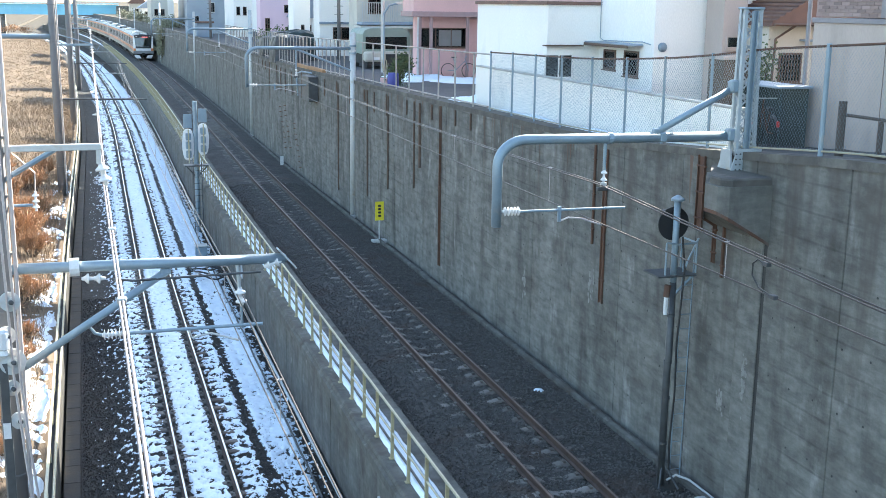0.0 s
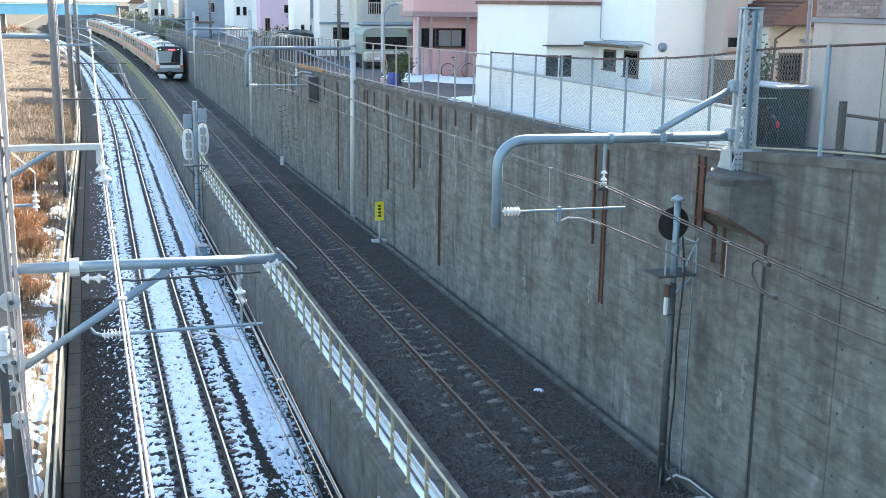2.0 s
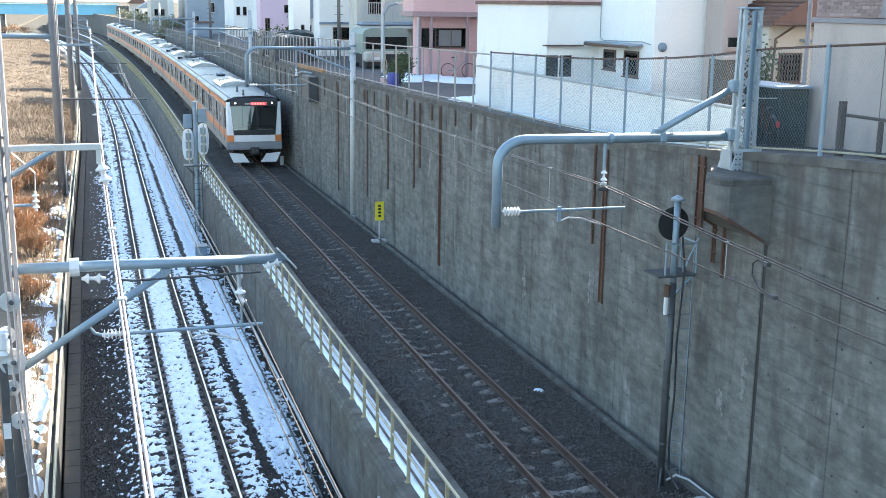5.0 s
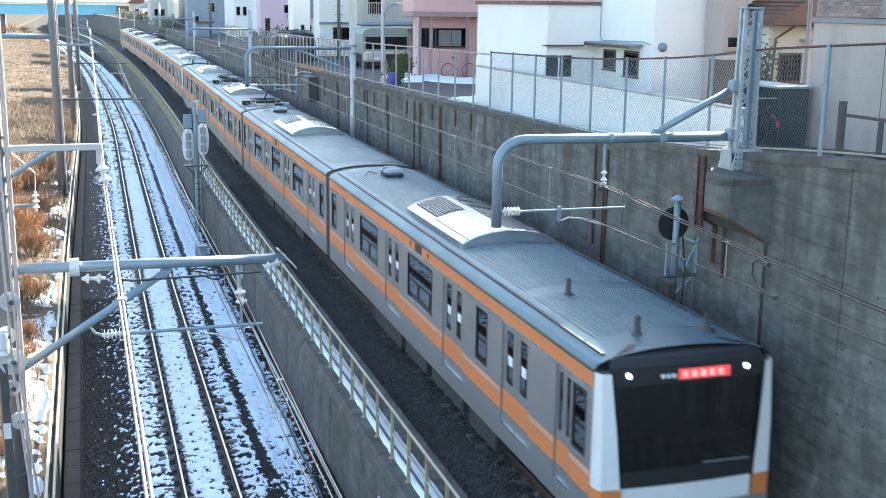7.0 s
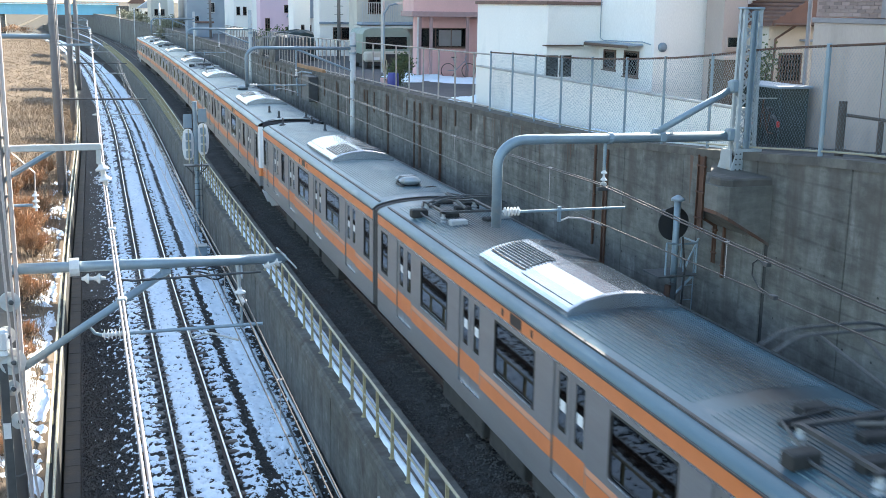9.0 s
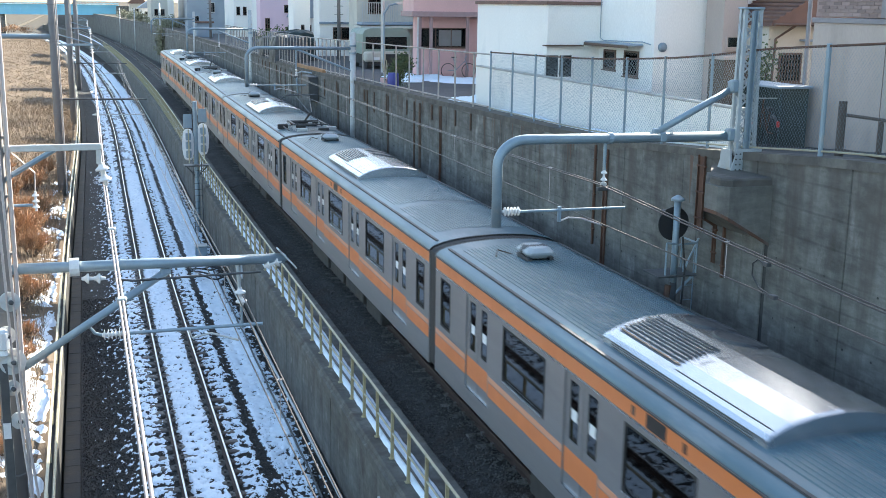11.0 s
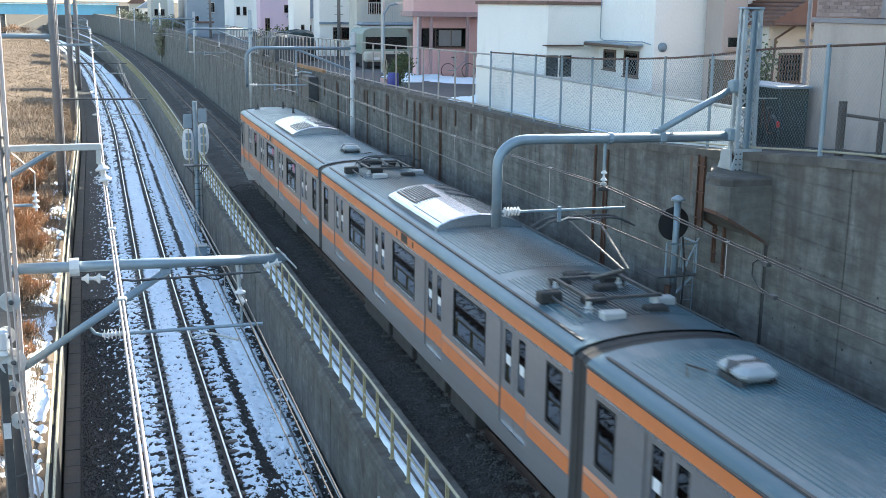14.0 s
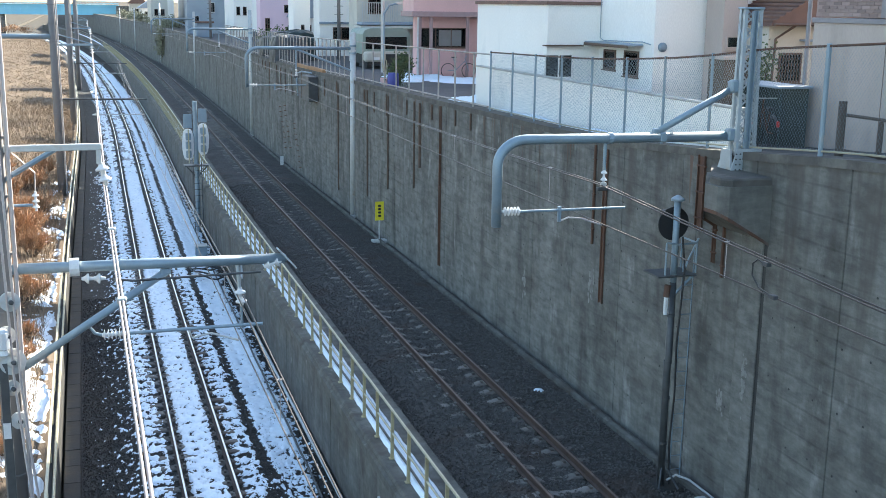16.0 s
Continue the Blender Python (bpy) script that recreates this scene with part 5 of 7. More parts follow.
def low_wall():
    w = thing("wall_low", "low dark concrete kerb wall below the meadow bank", "retaining wall", kind="structure")
    ys = steps(4, 330, 1, 4)
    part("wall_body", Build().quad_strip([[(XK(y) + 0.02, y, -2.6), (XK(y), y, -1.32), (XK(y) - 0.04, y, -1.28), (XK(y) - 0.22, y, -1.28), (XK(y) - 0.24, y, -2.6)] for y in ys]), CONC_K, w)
    part("cable_trough", Build().quad_strip([[(XK(y) + 0.1, y, -2.5), (XK(y) + 0.1, y, -2.12), (XK(y) + 0.42, y, -2.12), (XK(y) + 0.42, y, -2.5)] for y in ys]), CONC_K, w, "near-black concrete cable trough")
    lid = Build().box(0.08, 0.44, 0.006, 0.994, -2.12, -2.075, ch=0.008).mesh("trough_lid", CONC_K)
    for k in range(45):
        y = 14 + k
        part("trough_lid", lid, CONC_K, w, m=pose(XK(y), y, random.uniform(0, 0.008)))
    r = thing("guard_rail", "cream painted steel guard rail on the low wall", "guard rail")
    ys = steps(10, 140, 1, 3)
    b = Build().quad_strip([[(XK(y) - 0.19, y, -0.99), (XK(y) - 0.13, y, -0.99), (XK(y) - 0.13, y, -0.92), (XK(y) - 0.19, y, -0.92), (XK(y) - 0.19, y, -0.99)] for y in ys])
    part("rail_beam", b, CREAM, r)
    part("lower_rail", Build().tube([(XK(y) - 0.04, y, -1.2) for y in ys], 0.035, 6), CREAM, r, "rusty lower pipe")
    post = Build().box(-0.2, -0.12, -0.04, 0.04, -1.3, -0.95, ch=0.008).mesh("post", CREAM)
    for k in range(50):
        y = 10 + 2.4 * k
        part("post", post, CREAM, r, m=pose(XK(y), y, 0))
    p = thing("trackside_pipe", "grey cable pipe along the dividing wall foot", "pipe")
    part("pipe_run", Build().tube([(XD(y) - 0.36, y, -2.12 + 0.02 * noise.noise((y * 0.3, 0, 0))) for y in steps(8, 150, 0.8, 3)], 0.045, 8), GALV_W, p)
    q = thing("signal_cable", "dark sagging signal cable beside the snowy track", "cable")
    part("cable_run", Build().tube([(XD(y) - 0.75 + 0.06 * noise.noise((y * 0.35, 3, 0)), y, -2.13 + 0.03 * noise.noise((y * 0.5, 9, 0))) for y in steps(8, 110, 0.5, 3)], 0.03, 6), STEEL_D, q)


low_wall()


def left_mast(x, y, z0, z1, r, label):
    t = thing("catenary_mast", label, "catenary mast", "concrete masts beside the snowy track")
    part("shaft", Build().tube([(x, y, z0), (x, y, z1)], [r, r * 0.86], 16), POLE, t, smooth=True)
    # The pale conduit also supplies the bright sunlit edge of the mast.
    part("conduit", Build().tube([(x + r + 0.045, y - 0.06, z0), (x + r * 0.9 + 0.045, y - 0.06, z1)], 0.035, 8), WIRE_L, t, "pale conduit strapped to the pole, doubling as its sunlit edge")
    k = z0 + 0.8
    while k < z1:
        part("strap", Build().lathe((x, y, k), (0, 0, 1), [(0, r + 0.008), (0.03, r + 0.008)], 16), POLE, t)
        k += 0.9
    return t


left_mast(-1.32, 18.0, -1.4, 11.0, 0.17, "spun concrete mast with conduit beside the snowy track")
left_mast(-1.22, 60.0, -1.4, 11.5, 0.2, "spun concrete mast with conduit beside the snowy track")
left_mast(-0.75, 95.0, -1.4, 11.5, 0.21, "spun concrete mast with conduit beside the snowy track")
left_mast(-0.25, 135.0, -1.4, 11.5, 0.21, "spun concrete mast with conduit beside the snowy track")
left_mast(-3.9, 60.5, -0.9, 8.5, 0.07, "thin steel pole on the dry meadow")


def left_arm(y, xm, zb, xe, zu, xu, xc, label):
    a = thing("mast_bracket", label, "catenary arm", "straight catenary brackets")
    part("beam", Build().tube([(xm, y, zb + 0.06), (xe, y, zb)], 0.085, 14), GALV, a, smooth=True)
    part("end_plate", Build().box(-0.22, 0.22, -0.11, 0.11, -0.012, 0.012, m=pose(xe + 0.04, y, zb, 0, 48)), GALV_P, a)
    part("end_stub", Build().tube([(xe - 0.04, y, zb), (xe + 0.03, y, zb)], 0.06, 10), GALV, a)
    part("brace", Build().tube([(xm, y, zb - 1.65), (xm + 2.45, y, zb - 0.1)], 0.065, 12), GALV, a, smooth=True)
    part("brace_clamp", Build().box(xm + 2.33, xm + 2.5, y - 0.06, y + 0.06, zb - 0.16, zb - 0.06, ch=0.02), GALV, a)
    part("collar", Build().tube([(xm + 0.95, y, zb + 0.04), (xm + 1.1, y, zb + 0.04)], 0.15, 12), PORC, a, "white clamp collar")
    insulator(a, (xm + 1.12, y - 0.05, zb - 0.14), (1, 0, -0.05), 2, 0.08, 0.17)
    part("jumper", Build().tube([(xm + 1.6, y - 0.05, zb - 0.18), (xm + 1.9, y - 0.05, zb - 0.22), (xe - 0.4, y - 0.05, zb - 0.2)], 0.02, 6), STEEL_D, a)
    insulator(a, (xe - 0.35, y - 0.05, zb - 0.12), (1, 0, 0.3), 2, 0.08, 0.15)
    part("hanger_rod", Build().tube([(xc, y, zb), (xc + 0.03, y, zb - 0.45)], 0.032, 8), GALV_P, a)
    insulator(a, (xc + 0.03, y, zb - 0.45), (0.1, 0, -1), 2, 0.095, 0.15)
    part("lower_rod", Build().tube([(xc + 0.05, y, zb - 0.78), (xc + 0.06, y, zb - 1.15)], 0.025, 6), GALV, a)
    insulator(a, (xm + 1.38, y, zb - 1.1), (1, 0, 0), 6, 0.085, 0.058)
    part("pull_off_tube", Build().tube([(xm + 1.15, y, zb - 0.88), (xm + 1.28, y, zb - 1.06), (xm + 1.4, y, zb - 1.1)], 0.025, 6).tube([(xm + 1.8, y, zb - 1.1), (xc + 0.4, y, zb - 1.1)], 0.03, 8), GALV, a)
    part("steady_arm", Build().tube([(xm + 2.75, y, zb - 1.1), (xm + 2.8, y, zb - 1.26), (xm + 3.1, y, zb - 1.2), (xc, y, zb - 1.36)], 0.018, 6), GALV_W, a)
    # upper bracket with the feeder insulators
    part("upper_beam", Build().box(xm, xu + 0.05, y - 0.05, y + 0.05, zu - 0.08, zu + 0.02, ch=0.012), GALV_W, a, "pale upper bracket")
    part("upper_brace", Build().tube([(xm, y, zu - 0.55), (xm + 0.85, y, zu - 0.05)], 0.045, 6), GALV, a)
    part("drop_post", Build().box(xu - 0.04, xu + 0.04, y - 0.04, y + 0.04, zu - 0.3, zu, ch=0.01), GALV_W, a)
    insulator(a, (xu + 0.02, y, zu - 0.28), (0.2, 0, -1), 2, 0.105, 0.17)
    return a


left_arm(18.0, -1.28, 4.5, 3.06, 6.46, 0.2, 2.28, "pale blue bracket arm carrying wires over the snowy track")


def far_arm(y, xm, xe, xu, side=0.0):
    """Slender bracket farther along: bar over the track, rod below it, feeder bracket above."""
    a = thing("mast_bracket", "slender grey bracket carrying wires over the snowy track", "catenary arm", "straight catenary brackets")
    part("bar", Build().tube([(xm, y, 3.73), (xe, y, 3.68)], 0.045, 8), STEEL_D, a)
    part("rod", Build().tube([(xm + 1.9, y, 2.92), (xe - 0.15, y, 2.9)], 0.03, 6), GALV_W, a)
    insulator(a, (xm + 1.6, y, 2.92), (1, 0, 0), 4, 0.075, 0.058)
    part("strut", Build().tube([(xm + 1.6, y, 3.7), (xm + 2.05, y, 3.1)], 0.035, 6).tube([(xm + 2.5, y, 3.7), (xm + 2.15, y, 3.1)], 0.035, 6), GALV, a)
    part("feeder_bracket", Build().box(xm, xu + 0.08, y - 0.05, y + 0.05, 6.4, 6.5, ch=0.012), GALV, a)
    part("brace", Build().tube([(xm, y, 7.0), (xu, y, 6.5)], 0.03, 6), GALV, a)
    insulator(a, (xu, y, 6.4), (0, 0, -1), 3, 0.1, 0.13)
    if side:
        part("side_beam", Build().tube([(xm, y, 6.86), (xm - side, y, 6.86)], 0.12, 12), GALV, a, smooth=True)


far_arm(60.0, -1.15, 3.2, 0.6, 5.0)
far_arm(95.0, -0.7, 3.6, 0.9)
far_arm(135.0, -0.2, 3.4, 1.0)


def feeder():
    def pts(dx, dz):
        out = []
        for (xa, ya, za), (xb, yb, zb), sag in (((0.28, -30, 5.9), (0.27, 18.2, 5.8), 0.35), ((0.27, 18.2, 5.8), (0.62, 60, 6.1), 0.2), ((0.62, 60, 6.1), (0.9, 95, 6.1), 0.2), ((0.9, 95, 6.1), (1.0, 135, 6.1), 0.2)):
            for i in range(16):
                u = i / 16
                out.append((xa + (xb - xa) * u + dx, ya + (yb - ya) * u, za + (zb - za) * u - sag * 4 * u * (1 - u) + dz))
        return out
    for dx, r in ((-0.017, 0.012), (0.018, 0.014)):
        solo("feeder_cable", Build().tube(pts(dx, 0), r, 8), FEED, "pinkish grey thick feeder cable hung beside the snowy track", "cable", group="feeder cables", smooth=True)
    for y in (11.5, 14.9):
        t = thing("cable_clamp", "pale clamp joining the feeder cables", "cable clamp", "cable clamps")
        u = (y + 30) / 48.2
        z = 5.9 - 0.1 * u - 0.35 * 4 * u * (1 - u)
        part("clamp_body", Build().box(0.23, 0.33, y - 0.05, y + 0.05, z - 0.03, z + 0.03, ch=0.01), GALV_W, t)


feeder()


def balancer():
    """Tension wheels and their wires on the near mast."""
    t = thing("tension_balancer", "white pulley wheels tensioning the overhead wires on the mast", "pulley")
    for x, z, r in ((-1.24, 3.2, 0.20), (-1.27, 2.78, 0.12), (-1.2, 2.24, 0.13), (-1.22, 4.15, 0.15), (-1.3, 3.62, 0.14)):
        w = part("wheel", Build().lathe((x, 17.62, z), (0.25, -1, 0.1), [(0, r * 0.5), (0.0, r), (0.02, r), (0.03, r * 0.86), (0.05, r * 0.86), (0.06, r), (0.08, r), (0.085, r * 0.45), (0.1, r * 0.4), (0.13, 0.05)], 22), GALV_W, t, "white grooved wheel")
        part("hub", Build().lathe((x + 0.03, 17.5, z + 0.01), (0.25, -1, 0.1), [(0, 0.04), (0.05, 0.035), (0.06, 0.01)], 10), STEEL_D, w)
    for dx in (0.0, 0.09):
        part("tension_wire", Build().tube([(-1.34 + dx, 17.5, 7.5), (-1.24 + dx, 17.5, 4.2), (-1.22 + dx, 17.5, 3.0), (-1.12 + dx, 17.4, 1.6), (-1.0 + dx, 17.3, 0.4), (-0.98 + dx, 17.2, -1.2)], 0.022, 6), WIRE_L, t)
    part("rod_insulator", Build().lathe((-1.34, 17.5, 3.75), (0, 0, -1), [(0, 0.05), (0.05, 0.1), (0.3, 0.11), (0.33, 0.06), (0.4, 0.09), (0.44, 0.04)], 12), PORC, t)
    part("weight_guide", Build().box(-1.42, -1.3, 17.5, 17.56, -1.3, 3.2), STEEL_D, t)
    part("plate", Build().box(-1.42, -1.31, 17.46, 17.49, 2.0, 2.25), PORC, t, "small white plate")


balancer()


def small_insulator_post():
    t = thing("bracket_insulator", "white insulator on a short bracket of the near mast", "insulator")
    part("bracket", Build().tube([(-1.25, 18.02, 5.55), (-0.8, 18.02, 5.55)], 0.025, 6), GALV, t)
    insulator(t, (-0.76, 18.02, 5.76), (0, 0, -1), 3, 0.055, 0.09)
    part("lead", Build().tube([(-0.76, 18.02, 5.75), (-0.75, 18.02, 6.05), (-1.1, 18.02, 6.4)], 0.01, 5), WIRE_L, t)


small_insulator_post()


# ---------------- signals and signs ----------------
def signal_post():
    x, y = 10.12, 17.55
    t = thing("signal_post", "railway signal seen from behind on a dark ladder post", "railway signal")
    part("post", Build().tube([(x, y, 3.7), (x, y, 5.28)], 0.06, 12), GALV, t, smooth=True)
    part("lower_post", Build().tube([(x - 0.02, y, -0.4), (x - 0.02, y, 2.2), (x, y, 2.3), (x, y, 3.75)], [0.07, 0.068, 0.062, 0.06], 12), STEEL_D, t, "dark lower post", smooth=True)
    part("target_disc", Build().lathe((x, y + 0.10, 4.82), (0, 1, 0), [(0, 0.02), (0, 0.31), (0.015, 0.31), (0.016, 0.02)], 28), BLACK, t, "black round signal backplate")
    part("lamp_case", Build().box(x - 0.14, x + 0.14, y + 0.13, y + 0.4, 4.6, 5.05, ch=0.03), BLACK, t)
    part("cap", Build().lathe((x, y, 5.26), (0, 0, 1), [(0, 0.12), (0.04, 0.12), (0.1, 0.03)], 12), GALV, t)
    p = part("platform", Build().box(x - 0.36, x + 0.42, y - 0.1, y + 0.5, 3.86, 3.89), STEEL_D, t, "dark steel platform")
    for (xa, ya) in ((x - 0.2, y - 0.05), (x + 0.45, y), (x + 0.4, y + 0.45)):
        part("stanchion", Build().tube([(xa, ya, 3.9), (xa, ya, 4.5)], 0.018, 6), GALV, p)
    part("hand_rail", Build().tube([(x - 0.2, y - 0.05, 4.5), (x + 0.05, y - 0.06, 4.46), (x + 0.45, y, 4.46), (x + 0.45, y + 0.6, 4.46)], 0.018, 6), GALV, p)
    part("brace", Build().tube([(x + 0.02, y, 3.5), (x + 0.4, y, 3.85)], 0.025, 6).tube([(x + 0.6, y + 0.2, 4.5), (x + 0.32, y + 0.2, 3.9)], 0.02, 6), GALV, t)
    l = part("ladder", Build(), GALV, t, "narrow grey ladder")
    for s in (0.28, 0.50):
        part("ladder_rail", Build().tube([(x + s - 0.05, y + 0.12, -0.3), (x + s, y + 0.15, 4.3)], 0.012, 6), GALV, l)
    for k in range(14):
        z = 0.0 + 0.28 * k
        d = -0.05 + 0.05 * (z + 0.3) / 4.6
        part("rung", Build().tube([(x + 0.28 + d, y + 0.12, z), (x + 0.50 + d, y + 0.12, z)], 0.008, 5), GALV, l)
    part("marker_tube", Build().tube([(x - 0.17, y - 0.08, 3.17), (x - 0.17, y - 0.08, 3.5)], 0.04, 10), PORC, t, "white marker tube")
    part("marker_cap", Build().tube([(x - 0.17, y - 0.08, 3.5), (x - 0.15, y - 0.08, 3.72)], 0.06, 10), RUST, t)
    part("cable", Build().tube([(x + 0.1, y - 0.07, 4.6), (x + 0.18, y - 0.08, 4.0), (x + 0.11, y - 0.07, 2.6), (x + 0.13, y - 0.07, 1.6), (x + 0.08, y - 0.07, 0.6), (x + 0.12, y - 0.07, -0.2)], 0.018, 6), BLACK, t)
    for z in (3.1, 2.2, 1.5, 0.6):
        part("strap", Build().lathe((x - 0.01, y, z), (0, 0, 1), [(0, 0.08), (0.05, 0.08)], 12), STEEL_D, t)
    part("footing", Build().box(x - 0.3, x + 0.35, y - 0.3, y + 0.35, -0.5, -0.22, ch=0.03), CONC_K, t)
    for k, (dx, dy) in enumerate(((0.2, -0.3), (-0.16, -0.2), (0.1, 0.25))):
        part("stay", Build().tube([(x, y, 0.25), (x + dx, y + dy, -0.22)], 0.02, 6), STEEL_D, t)
    c = thing("ground_cable", "pale cable looping over the ballast by the signal", "cable")
    part("cable_run", Build().tube([(x + 0.05, y - 0.1, -0.1), (x + 0.25, y - 0.1, -0.02), (x + 0.45, y - 0.25, -0.08), (x + 0.6, y - 0.6, -0.2), (x + 0.62, y - 1.2, -0.22), (x + 0.55, y - 2.2, -0.22)], 0.022, 6), GALV_W, c)
    k = thing("cable_box", "small pale concrete cable box on the ballast", "cable box")
    part("box_body", Build().box(x + 0.2, x + 0.42, y - 1.1, y - 0.85, -0.35, -0.12, ch=0.02), CONC_L, k)


signal_post()


def wall_items():
    s = thing("warning_sign", "yellow sign with dark bars on a short post by the wall", "sign")
    y = 40.7
    x = XW(y) - 0.28
    part("plate", Build().box(x - 0.17, x + 0.17, y - 0.012, y + 0.012, 0.55, 1.28, ch=0.004), SIGNY, s, "yellow plate")
    for k in range(4):
        part("text_bar", Build().box(x - 0.06, x + 0.06, y - 0.016, y - 0.012, 1.08 - 0.13 * k, 1.16 - 0.13 * k), BLACK, s)
    part("post", Build().tube([(x, y + 0.03, -0.35), (x, y + 0.03, 0.9)], 0.03, 8), GALV_W, s)
    part("foot", Build().box(x - 0.3, x + 0.3, y - 0.2, y + 0.2, -0.4, -0.2, ch=0.03), CONC_L, s)
    b = thing("wall_box", "dark steel cabinet hung high on the retaining wall", "cabinet")
    xw = XW(54)
    part("cabinet_body", Build().box(xw - 0.5, xw - 0.02, 53.4, 55.2, 4.0, 5.2, ch=0.03), STEEL_D, b)
    part("frame_tube", Build().tube([(xw - 0.55, 56.0, 4.1), (xw - 0.6, 56.0, 5.2), (xw - 0.5, 55.2, 5.35), (xw - 0.1, 54.6, 5.3)], 0.04, 6), GALV, b)
    p = thing("post_marker", "white marker post by the track", "marker post")
    part("marker_plate", Build().box(XW(62) - 0.5, XW(62) - 0.3, 61.98, 62.02, -0.3, 0.25, ch=0.01), PORC, p)
    for z0, y0 in ((3.0, 63.0), (2.3, 60.0), (2.8, 64.5)):
        st = thing("step_irons", "rusty climbing irons on the retaining wall", "step irons", "step irons")
        for k in range(9):
            yy = y0 - 0.22 * k
            part("iron", Build().tube([(XW(yy), yy, z0 - 0.27 * k), (XW(yy) - 0.12, yy - 0.05, z0 - 0.27 * k), (XW(yy), yy - 0.3, z0 - 0.27 * k)], 0.014, 5), RUST, st)
    m = thing("wall_marker", "white marker plate on the dividing wall", "sign")
    part("marker_plate", Build().box(XD(40) - 0.29, XD(40) - 0.25, 39.8, 40.15, -1.2, -0.55, ch=0.006), PORC, m)
    part("bar", Build().box(XD(40) - 0.295, XD(40) - 0.29, 39.93, 40.02, -1.05, -0.7), STEEL_D, m)
    h = thing("hook_pipe", "bent pale pipe on the dividing wall", "pipe")
    yy = 19.3
    part("pipe_run", Build().tube([(XD(yy) - 0.28, yy, -2.3), (XD(yy) - 0.28, yy, -0.95), (XD(yy) - 0.28, yy + 0.08, -0.8), (XD(yy) - 0.28, yy + 0.25, -0.72)], 0.03, 8), GALV_W, h)
    # litter of snow by the wall foot
    sn = thing("snow_lump", "small lump of old snow on the ballast", "snow")
    part("lump", Build().lathe((9.9, 23.1, -0.3), (0, 0.1, 1), [(0, 0.14), (0.05, 0.16), (0.11, 0.1), (0.13, 0.02)], 9), SNOW, sn)


wall_items()


def twin_signal():
    """Two signals seen from behind on one post beside the dividing wall."""
    x, y = 5.05, 54.0
    t = thing("twin_signal", "pair of grey-backed signals with ladders on a lattice post", "railway signal")
    part("post", Build().tube([(x, y, -2.4), (x, y, 4.05)], 0.11, 10), GALV, t)
    for dx, z0 in ((-0.36, 1.25), (0.34, 1.5)):
        b = Build()
        o = []
        for k in range(24):
            q = 2 * math.pi * k / 24
            o.append((x + dx + 0.28 * math.cos(q), z0 + 0.75 + 0.47 * max(-1, min(1, 1.3 * math.sin(q))) + 0.28 * math.sin(q)))
        b.quad_strip([[(p, y - 0.03, q) for p, q in o], [(p, y + 0.03, q) for p, q in o]], close=True)
        b.f += [tuple(range(23, -1, -1)), tuple(range(24, 48))]
        h = part("signal_head", b, WHITE, t, "white oval signal backplate")
        for k in range(3):
            part("lamp_case", Build().box(x + dx - 0.12, x + dx + 0.12, y - 0.28, y - 0.03, z0 + 0.15 + 0.42 * k, z0 + 0.48 + 0.42 * k, ch=0.03), GALV, h)
        part("back_ladder", Build().box(x + dx - 0.03, x + dx + 0.03, y - 0.36, y - 0.3, z0 - 0.1, z0 + 1.5), CREAM, h)
        part("number_board", Build().box(x + dx - 0.2, x + dx + 0.2, y - 0.06, y, z0 + 1.55, z0 + 2.2, ch=0.015), GALV, h, "grey board above the signal")
    part("platform", Build().box(x - 0.6, x + 0.6, y - 0.45, y + 0.1, 1.0, 1.06), STEEL_D, t)
    part("bracket", Build().tube([(x - 0.5, y - 0.2, 1.0), (x, y, 0.4)], 0.03, 6).tube([(x + 0.5, y - 0.2, 1.0), (x, y, 0.4)], 0.03, 6), STEEL_D, t)
    for s in (-0.2, 0.2):
        part("ladder_rail", Build().tube([(x + s, y - 0.45, -2.4), (x + s, y - 0.35, 1.2)], 0.02, 6), STEEL_D, t)
    for k in range(11):
        part("rung", Build().tube([(x - 0.2, y - 0.43, -2.2 + 0.3 * k), (x + 0.2, y - 0.43, -2.2 + 0.3 * k)], 0.015, 5), STEEL_D, t)
    c = thing("cable_heap", "dark coiled cables lying in the snow", "cable")
    for k in range(4):
        part("coil", Build().tube([(4.3 + 0.55 * math.cos(q) + 0.1 * k, 46.5 - 0.9 * k + 0.9 * math.sin(q), -2.0 + 0.04 * k + 0.06 * math.sin(3 * q + k)) for q in [0.45 * i + k for i in range(13)]], 0.035, 6), BLACK, c)
    bx = thing("junction_box", "grey steel junction box beside the snowy track", "junction box")
    part("box_body", Build().box(4.35, 4.85, 48.2, 48.7, -2.3, -1.75, ch=0.03), GALV, bx)
    part("lid", Build().box(4.32, 4.88, 48.17, 48.73, -1.75, -1.7, ch=0.015), GALV_W, bx)


twin_signal()


# ---------------- houses ----------------
def block(name, b, mat, parent, label=""):
    return part(name, b, mat, parent, label)


